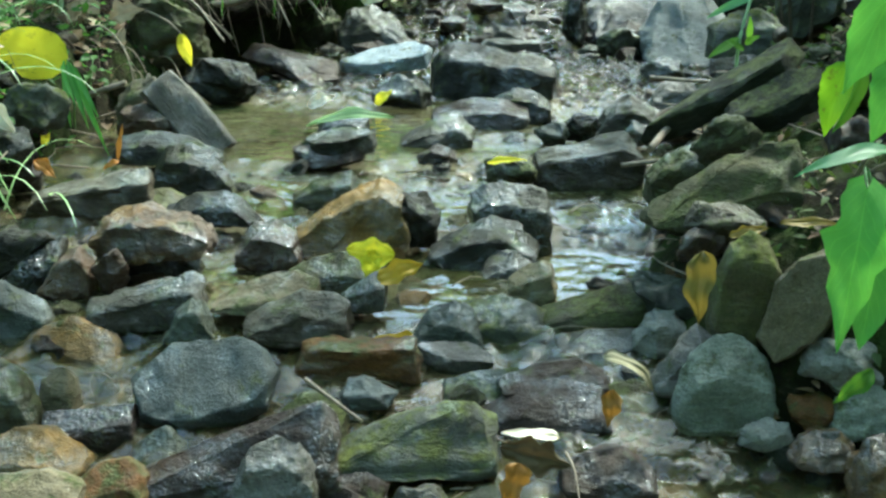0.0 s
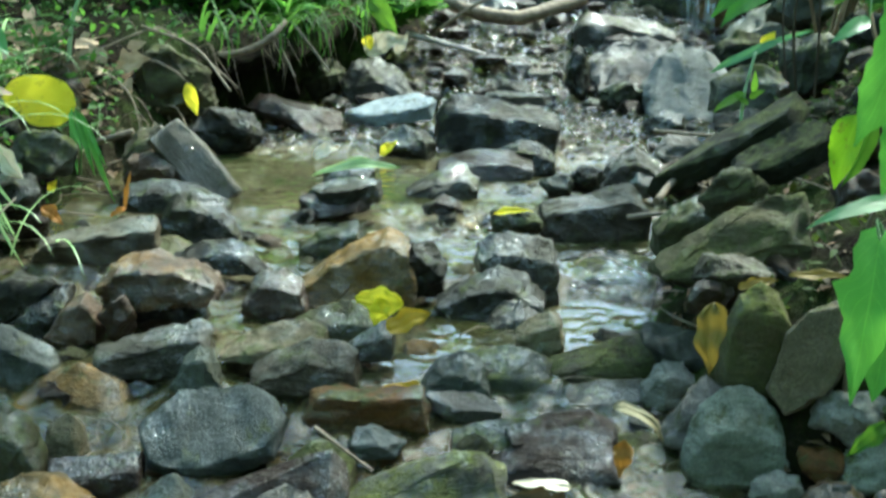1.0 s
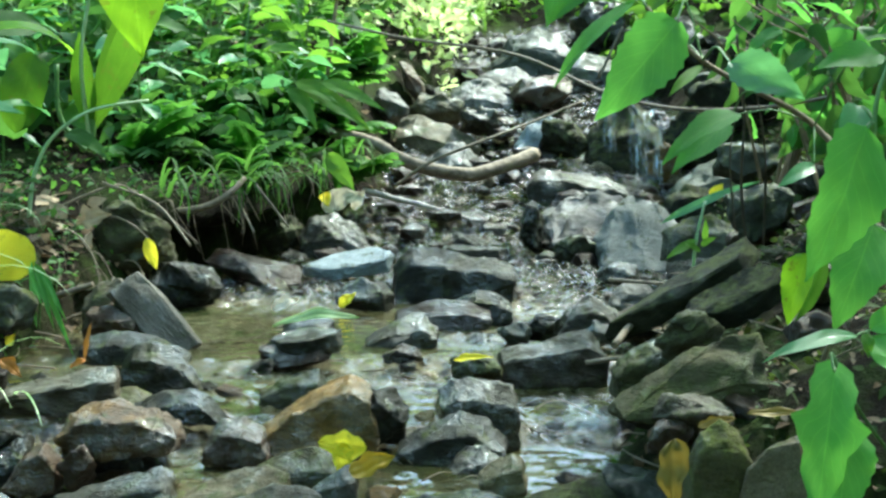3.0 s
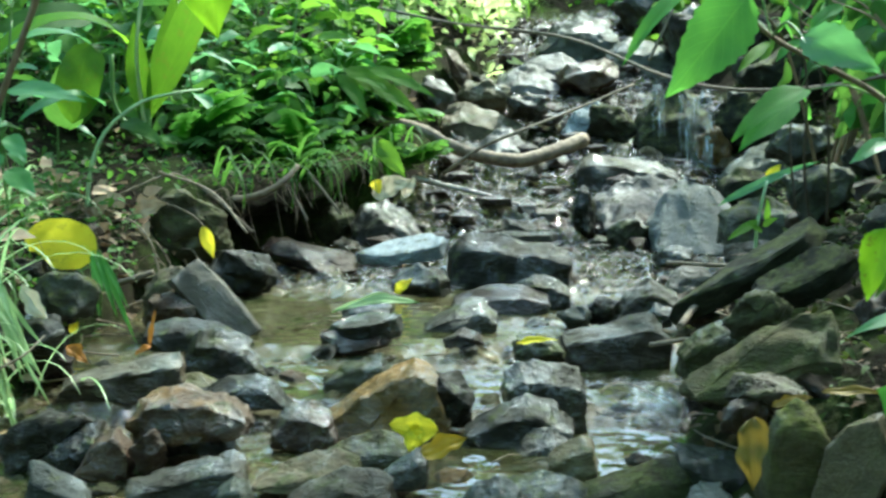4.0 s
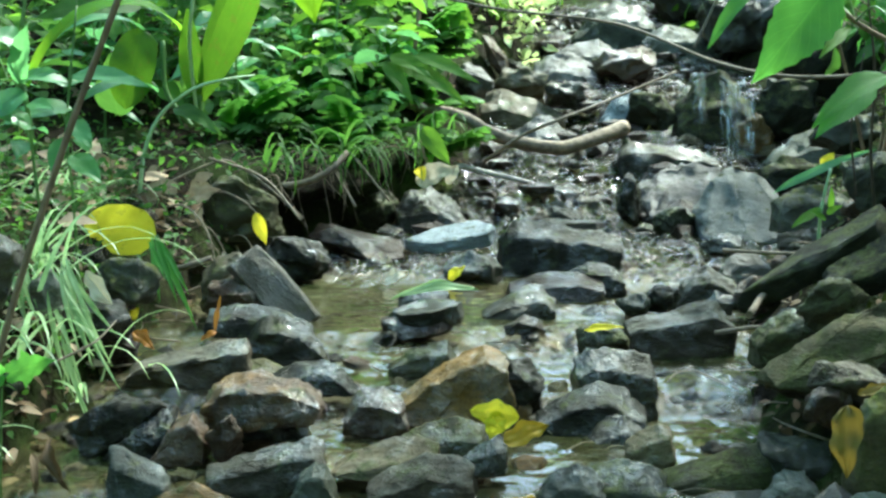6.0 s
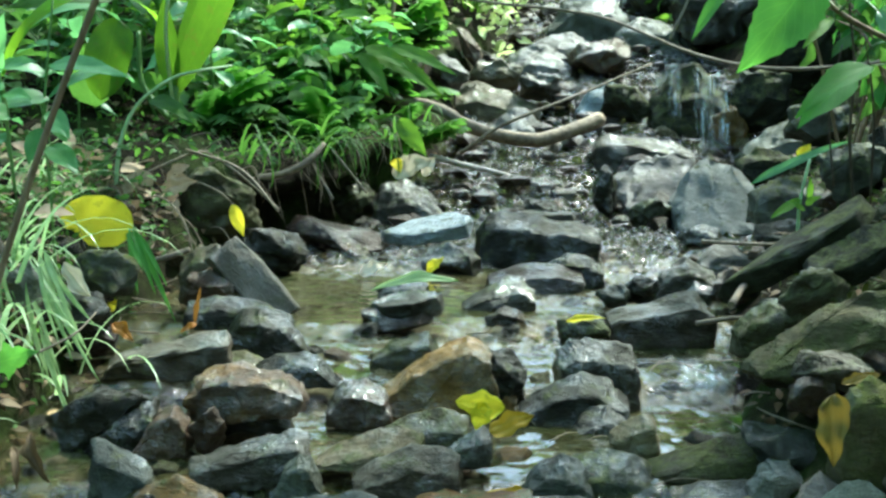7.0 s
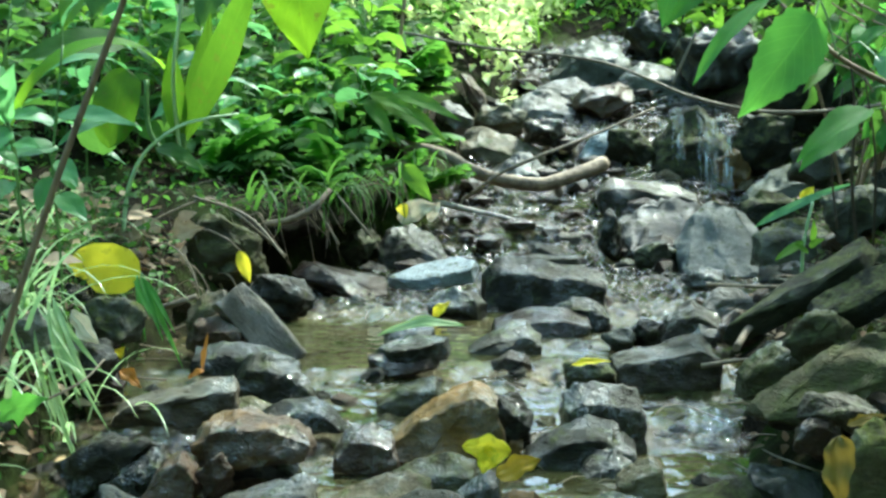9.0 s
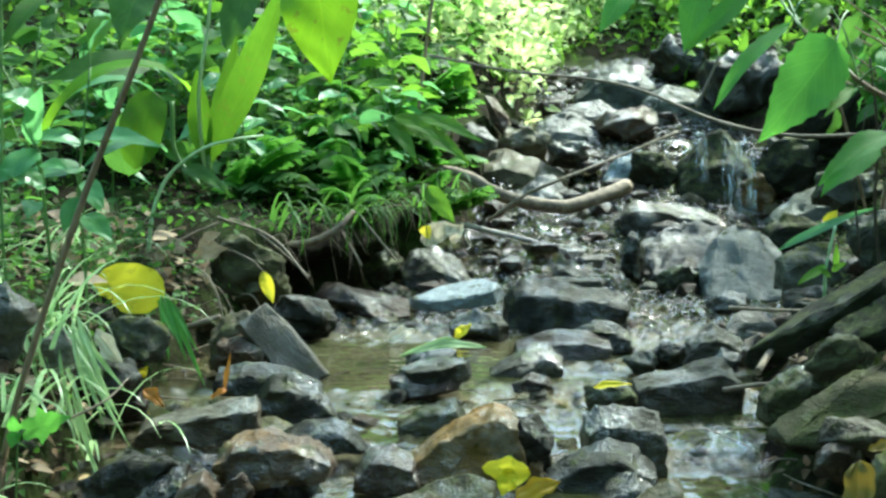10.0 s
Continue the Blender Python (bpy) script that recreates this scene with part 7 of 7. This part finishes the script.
def scatter(n, x_range, y_range, side, high, seed):
    """Places over a bank: from the water's edge inland, up to a height above the ground."""
    rng = np.random.default_rng(seed)
    y = rng.uniform(*y_range, n)
    edge = np.interp(y, EDGE_Y, LEFT_X if side < 0 else RIGHT_X)
    x = edge + side * rng.uniform(*x_range, n)
    clump = 0.5 + 0.5 * wave(x, y, 5, seed)
    z = ground(x, y) + high * rng.uniform(0, 1, n) ** 1.3 * (0.35 + 0.9 * clump)
    return np.stack([x, y, z], 1), rng


p, rng = scatter(2200, (0.25, 2.6), (4.1, 8.5), -1, 0.55, 61)
edge = np.interp(p[:, 1], EDGE_Y, LEFT_X)
p = p[(p[:, 1] > 4.5) | (p[:, 0] < edge - 0.3) | (p[:, 2] > bank_top(p[:, 0], p[:, 1]))]
leaf_cloud("undergrowth", p, rng.uniform(0.05, 0.14, len(p)), GREEN, "dense green undergrowth of small leaves on the bank", "undergrowth", 62)
p, rng = scatter(260, (0.02, 0.5), (3.75, 4.7), -1, 0.36, 161)
p[:, 2] += np.maximum(bank_top(p[:, 0], p[:, 1]) - ground(p[:, 0], p[:, 1]), 0)
leaf_cloud("undergrowth", p, rng.uniform(0.03, 0.075, len(p)), GREEN, "green herbs leaning over the undercut bank", "undergrowth", 162)
p, rng = scatter(2600, (0.35, 2.2), (4.3, 8.5), -1, 0.8, 63)
leaf_cloud("undergrowth", p, rng.uniform(0.03, 0.07, len(p)), LIGHT, "light green undergrowth of small leaves on the bank", "undergrowth", 64)
p, rng = scatter(4200, (0.55, 2.6), (3.0, 8.5), 1, 0.40, 65)
leaf_cloud("undergrowth", p, rng.uniform(0.04, 0.10, len(p)), GREEN, "green undergrowth of small leaves on the shaded bank", "undergrowth", 66)
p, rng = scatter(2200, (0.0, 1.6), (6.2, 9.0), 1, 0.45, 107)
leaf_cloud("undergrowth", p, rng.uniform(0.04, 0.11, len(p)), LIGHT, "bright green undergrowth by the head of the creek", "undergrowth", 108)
p, rng = scatter(2400, (0.03, 1.2), (1.5, 4.4), -1, 0.07, 67)
hollow = (p[:, 1] > 3.25) & (p[:, 1] < 4.5) & (p[:, 0] > np.interp(p[:, 1], EDGE_Y, LEFT_X) - 0.34)
p[hollow, 2] = bank_top(p[hollow, 0], p[hollow, 1]) + 0.03 * rng.uniform(0, 1, hollow.sum())
p = p[~hollow | (p[:, 0] < np.interp(p[:, 1], EDGE_Y, LEFT_X) - 0.03)]
leaf_cloud("low_herbs", p, rng.uniform(0.012, 0.035, len(p)), GREEN, "small green leaves creeping over the bank", "undergrowth", 68, up=1.0)
p, rng = scatter(90, (0.10, 0.7), (2.5, 3.4), -1, 0.03, 167)
p[:, 2] += 0.012
leaf_cloud("leaf_litter", p, rng.uniform(0.04, 0.085, len(p)), DRY, "curled tan dead leaves lying on the bank", "leaf litter", 168, up=0.7, aspect=0.6)
p, rng = scatter(1500, (0.0, 0.35), (1.2, 2.7), -1, 0.05, 163)
leaf_cloud("low_herbs", p, rng.uniform(0.010, 0.03, len(p)), GREEN, "small green leaves and moss on the steep wet bank", "undergrowth", 164, up=1.0)
p, rng = scatter(900, (0.0, 0.4), (1.2, 3.3), -1, 0.012, 165)
leaf_cloud("leaf_litter", p, rng.uniform(0.015, 0.045, len(p)), LITTER, "dark brown leaf litter on the steep wet bank", "leaf litter", 166, up=1.5)
p, rng = scatter(240, (-0.02, 0.3), (1.55, 2.4), -1, 0.02, 263)
p[:, 2] += 0.008
leaf_cloud("leaf_litter", p, rng.uniform(0.02, 0.05, len(p)), DRY, "crumpled tan dead leaves and husks on the wet bank", "leaf litter", 264, up=0.8, aspect=0.4)
p, rng = scatter(560, (0.0, 2.0), (2.6, 7.0), -1, 0.012, 69)
p = p[(p[:, 1] < 3.25) | (p[:, 1] > 4.5) | (p[:, 0] < np.interp(p[:, 1], EDGE_Y, LEFT_X) - 0.36)]
leaf_cloud("leaf_litter", p, rng.uniform(0.03, 0.07, len(p)), DRY, "dry tan leaf litter on the bank", "leaf litter", 70, up=1.5)
p, rng = scatter(4200, (0.12, 1.3), (2.5, 5.8), 1, 0.05, 271)
leaf_cloud("low_herbs", p, rng.uniform(0.012, 0.034, len(p)), MOSSY, "olive-green moss and small leaves on the shaded bank", "undergrowth", 272, up=1.0)
p, rng = scatter(700, (0.10, 0.6), (1.5, 2.6), 1, 0.03, 273)
leaf_cloud("low_herbs", p, rng.uniform(0.010, 0.024, len(p)), MOSSY, "olive-green moss between the leaning slabs", "undergrowth", 274, up=1.0)
p, rng = scatter(5200, (-0.05, 1.2), (1.0, 5.0), 1, 0.014, 71)
leaf_cloud("leaf_litter", p, rng.uniform(0.012, 0.030, len(p)), LITTER, "brown leaf litter on the shaded bank", "leaf litter", 72, up=1.5)

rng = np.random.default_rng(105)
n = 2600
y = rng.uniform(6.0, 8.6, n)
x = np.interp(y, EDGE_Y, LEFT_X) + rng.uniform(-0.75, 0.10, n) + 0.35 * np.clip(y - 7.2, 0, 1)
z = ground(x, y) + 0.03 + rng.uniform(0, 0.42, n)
leaf_cloud("sunlit_herbs", np.stack([x, y, z], 1), rng.uniform(0.035, 0.085, n), SUNLIT, "yellow-green herbs at the creek's head, full daylight painted as pale leaves", "undergrowth", 106)

def debris(n, x_range, y_range, long, radius, material, label, seed):
    """Bits of twig and bark washed up between the stones, as one piece."""
    rng = np.random.default_rng(seed)
    whole = bmesh.new()
    for k in range(n):
        x, y = rng.uniform(*x_range), rng.uniform(*y_range)
        z = max(float(ground(x, y)), float(level(y)) - 0.004) + 0.006
        a, far = rng.uniform(-0.5, 3.6), long * rng.uniform(0.4, 1.2)
        way = Vector((math.cos(a), math.sin(a), rng.normal(0.05, 0.12))) * far
        bend = Vector((rng.normal(0, 0.1), rng.normal(0, 0.1), rng.uniform(0, 0.12))) * far
        p = Vector((x, y, z))
        piece = tube([p, p + way * 0.5 + bend, p + way], radius * rng.uniform(0.6, 1.5), radius * 0.5, 5, 0.08, seed + k, 3)
        data = bpy.data.meshes.new("bit")
        piece.to_mesh(data)
        piece.free()
        whole.from_mesh(data)
        bpy.data.meshes.remove(data)
    return tagged(new("debris", mesh_of("debris", whole, material)), label, "debris", kind="stuff")


debris(90, (-0.45, 0.6), (1.26, 1.62), 0.05, 0.0012, ROOT, "thin dark bits of twig washed between the stones", 501)
debris(46, (-0.6, 0.5), (1.6, 2.6), 0.06, 0.0013, TWIG, "thin tan bits of twig lying between the stones", 502)
debris(60, (0.45, 1.0), (1.5, 2.9), 0.10, 0.0016, TWIG, "dead stalks and twigs lying over the mossy slabs", 503)
debris(70, (-1.0, -0.45), (2.3, 3.4), 0.12, 0.0016, TWIG, "dead stalks and twigs lying on the bank", 504)

# the creek and its banks go on behind the viewer
p, rng = scatter(4200, (0.1, 3.0), (-5.0, 2.6), -1, 0.35, 101)
p = p[(p[:, 1] < 1.2) | (p[:, 0] < -1.15)]
leaf_cloud("undergrowth", p, rng.uniform(0.04, 0.10, len(p)), GREEN, "green undergrowth along the lower creek", "undergrowth", 102)
p, rng = scatter(3600, (0.3, 3.0), (-5.0, 2.6), 1, 0.30, 103)
p = p[(p[:, 1] < 0.9) | (p[:, 0] > 1.25)]
leaf_cloud("undergrowth", p, rng.uniform(0.04, 0.10, len(p)), GREEN, "green undergrowth along the lower creek's shaded bank", "undergrowth", 104)

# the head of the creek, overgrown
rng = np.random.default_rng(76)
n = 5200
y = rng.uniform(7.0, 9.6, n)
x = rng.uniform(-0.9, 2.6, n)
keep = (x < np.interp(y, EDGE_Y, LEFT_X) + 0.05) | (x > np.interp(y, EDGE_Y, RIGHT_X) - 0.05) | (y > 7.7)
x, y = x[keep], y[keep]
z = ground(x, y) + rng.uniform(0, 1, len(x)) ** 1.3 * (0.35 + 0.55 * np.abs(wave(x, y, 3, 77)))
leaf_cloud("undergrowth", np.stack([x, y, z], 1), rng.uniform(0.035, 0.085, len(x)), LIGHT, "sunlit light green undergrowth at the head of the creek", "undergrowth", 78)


# far bushes close the view; the rest is unseen, added to shape light, open upstream
def woods(name, n, turn, far, high, sizes, material, label, seed, rise=1.0):
    rng = np.random.default_rng(seed)
    a, d = rng.uniform(*turn, n), rng.uniform(*far, n)
    x, y = 0.4 + d * np.sin(a), d * np.cos(a)
    z = ground(x, y) + rng.uniform(0, 1, n) * (high * (0.55 + 0.6 * np.abs(wave(x, y, 0.8, seed)))) * (rise + (1 - rise) * np.clip((d - far[0]) / 3.0, 0, 1))
    leaf_cloud(name, np.stack([x, y, z], 1), rng.uniform(*sizes, n), material, label, "woods", seed + 1)


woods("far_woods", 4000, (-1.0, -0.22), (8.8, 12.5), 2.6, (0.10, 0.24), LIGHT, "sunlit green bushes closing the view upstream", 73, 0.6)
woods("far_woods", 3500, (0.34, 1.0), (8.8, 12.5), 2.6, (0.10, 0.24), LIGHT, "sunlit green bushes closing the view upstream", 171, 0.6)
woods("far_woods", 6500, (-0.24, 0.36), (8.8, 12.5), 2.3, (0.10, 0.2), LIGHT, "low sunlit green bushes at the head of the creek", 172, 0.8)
# trees above the view, set for green reflections; their gap lets glints through
woods("tall_woods", 6200, (-1.0, -0.17), (10.5, 14.5), 7.0, (0.16, 0.34), GREEN, "tall green trees upstream, unseen, placed for the water's reflections", 173, 0.3)
woods("tall_woods", 15000, (0.17, 1.0), (10.5, 14.5), 7.0, (0.16, 0.34), GREEN, "tall green trees upstream, unseen, placed for the water's reflections", 175, 0.3)
# unseen woods to the sides and behind, added to cut fill light
woods("woods_beyond", 6000, (3.7, 5.4), (8.0, 11.0), 7.0, (0.25, 0.45), GREEN, "unseen green woods beyond the grassy bank, added to block light", 74)
woods("woods_around", 10500, (0.9, 3.7), (5.5, 9.0), 7.5, (0.2, 0.42), GREEN, "unseen green woods round the creek, added to block light", 75)
# added out-of-view canopy that shades the creek; its gaps set where light falls
rng = np.random.default_rng(79)
n = 18000
x, y = rng.uniform(-7, 6.5, n), rng.uniform(-8.5, 8.6, n)
keep = ((x < 0.3) | (y < 6.8)) & (wave(x, y, 1.3, 180) + 0.5 * wave(x, y, 3.1, 181) > np.where((y > 0.3) & (y < 3.9) & (x > -3.2) & (x < np.where(y > 2.0, 1.2, 2.3)), 0.85, np.where(y < 0.6, -0.9, np.where(x > 0.1, np.where(y > 4.3, -0.25, 0.0), np.where(y > 4.5, -0.15, 0.28)))))
x, y = x[keep], y[keep]
n = len(x)
z = 3.8 + 2.4 * rng.uniform(0, 1, n) + 0.6 * wave(x, y, 0.9, 80)
leaf_cloud("canopy", np.stack([x, y, z], 1), rng.uniform(0.16, 0.36, n), GREEN, "unseen green leaf canopy overhead, its gaps placed to shape the light", "canopy", 80, up=1.2)

def pebbles(n, y_range, seed, label, sizes, kind, lift):
    """Small stones of the bed, too many to count."""
    rng = np.random.default_rng(seed)
    base = bmesh.new()
    bmesh.ops.create_icosphere(base, subdivisions=1, radius=0.5)
    tv, tf = np.array([v.co[:] for v in base.verts]), np.array([[v.index for v in f.verts] for f in base.faces])
    base.free()
    y = rng.uniform(*y_range, n)
    left, right = np.interp(y, EDGE_Y, LEFT_X), np.interp(y, EDGE_Y, RIGHT_X)
    x = left + 0.02 + (right - left) * rng.uniform(0, 1, n)
    still = (y > 2.5) & (y < 3.25) & (x < left + 0.62 * (right - left)) & (rng.uniform(0, 1, n) < 0.85)   # few lie in the still pool
    x, y, left, right = x[~still], y[~still], left[~still], right[~still]
    n = len(x)
    s = sizes[0] * (sizes[1] / sizes[0]) ** (rng.uniform(0, 1, n) ** 1.6)
    shape = tv[None] * (1 + rng.normal(0, 0.16, (n, len(tv), 1))) * np.stack([s * rng.uniform(0.8, 1.5, n), s * rng.uniform(0.7, 1.2, n), s * rng.uniform(0.4, 0.8, n)], 1)[:, None]
    t = rng.uniform(0, 6.28, n)
    c, sn = np.cos(t)[:, None], np.sin(t)[:, None]
    shape = np.stack([shape[..., 0] * c - shape[..., 1] * sn, shape[..., 0] * sn + shape[..., 1] * c, shape[..., 2]], -1)
    verts = shape + np.stack([x, y, ground(x, y) + lift * s + 0.01], 1)[:, None]
    data = bpy.data.meshes.new("gravel")
    data.from_pydata(verts.reshape(-1, 3).tolist(), [], (tf[None] + (np.arange(n) * len(tv))[:, None, None]).reshape(-1, 3).tolist())
    data.materials.append(STONE[kind])
    return tagged(new("gravel", data), label, "gravel", kind="stuff")


pebbles(2600, (0.9, 4.4), 81, "brown gravel on the creek bed", (0.008, 0.03), "brown", 0.25)
pebbles(3000, (0.9, 3.4), 85, "tan gravel on the creek bed", (0.008, 0.025), "tan", 0.25)
pebbles(1500, (1.0, 4.6), 82, "dark wet gravel on the creek bed", (0.010, 0.04), "wet", 0.4)
pebbles(1500, (3.3, 7.2), 83, "wet gravel in the rapids", (0.015, 0.05), "wet", -0.1)
pebbles(1700, (3.3, 7.2), 84, "dark gravel in the rapids", (0.02, 0.06), "black", 0.1)
pebbles(1100, (1.15, 1.75), 90, "dark red-brown wet gravel of the lower creek", (0.006, 0.022), "rust", 0.45)
pebbles(900, (1.15, 1.75), 93, "dark wet gravel of the lower creek", (0.006, 0.026), "wet", 0.5)
pebbles(1500, (-7.0, 1.0), 88, "brown stones on the lower creek bed", (0.03, 0.12), "brown", 0.4)
pebbles(1300, (-7.0, 1.0), 89, "dark stones on the lower creek bed", (0.04, 0.14), "dark", 0.45)
pebbles(260, (3.9, 7.2), 86, "dark wet stones tumbled in the rapids", (0.05, 0.13), "wet", 0.45)
pebbles(200, (1.1, 4.0), 87, "dark wet stones lying in the shallows", (0.03, 0.06), "dark", 0.4)


def small_fall(x0, x1, back, front, top, foot, seed, label):
    """A thin veil of falling water from a lip at the back to its foot in front, that bows out as it drops."""
    xs, t = np.linspace(x0, x1, 60), np.linspace(0, 1, 50)
    gx, gt = np.meshgrid(xs, t)
    deep = back - front
    y = back - deep * gt ** 0.6 + 0.10 * deep * wave(gx * 5, gt * 0.6, 12, seed) + 0.05 * deep * wave(gx * 9, gt, 22, seed + 1)
    z = top - (top - foot) * gt ** 1.5 + 0.10 * (top - foot) * wave(gx * 4, gt, 9, seed + 2) * (1 - gt)
    verts = np.stack([gx + 0.006 * wave(gx * 3, gt * 2, 6, seed + 3) + 0.1 * (x1 - x0) * (gt - 0.5) * (gx - 0.5 * (x0 + x1)) / (x1 - x0), y, z], -1).reshape(-1, 3)
    k = np.arange(gx.size).reshape(gx.shape)
    faces = np.stack([k[:-1, :-1], k[:-1, 1:], k[1:, 1:], k[1:, :-1]], -1).reshape(-1, 4)
    data = bpy.data.meshes.new("small_waterfall")
    data.from_pydata(verts.tolist(), [], faces.tolist())
    layer = data.uv_layers.new(name="run")
    layer.data.foreach_set("uv", np.stack([gx - x0, gt], -1).reshape(-1, 2)[faces.ravel()].ravel())
    data.polygons.foreach_set("use_smooth", [True] * len(data.polygons))
    data.materials.append(FALLING)
    run = data.attributes.new("fast", "FLOAT", "POINT")
    run.data.foreach_set("value", [1.0] * len(data.vertices))
    ob = new("small_waterfall", data)
    ob.visible_shadow = False
    return tagged(ob, label, "waterfall", kind="structure")


small_fall(1.008, 1.138, 5.050, 4.880, 1.073, 0.779, 97, "thin white veil of water falling over dark stones")
small_fall(0.918, 0.962, 5.120, 4.950, 1.102, 0.899, 197, "narrow veil of water sliding over a dark stone")
small_fall(0.424, 0.504, 2.24, 2.12, 0.511, 0.465, 99, "small glinting fall of water into the pool")
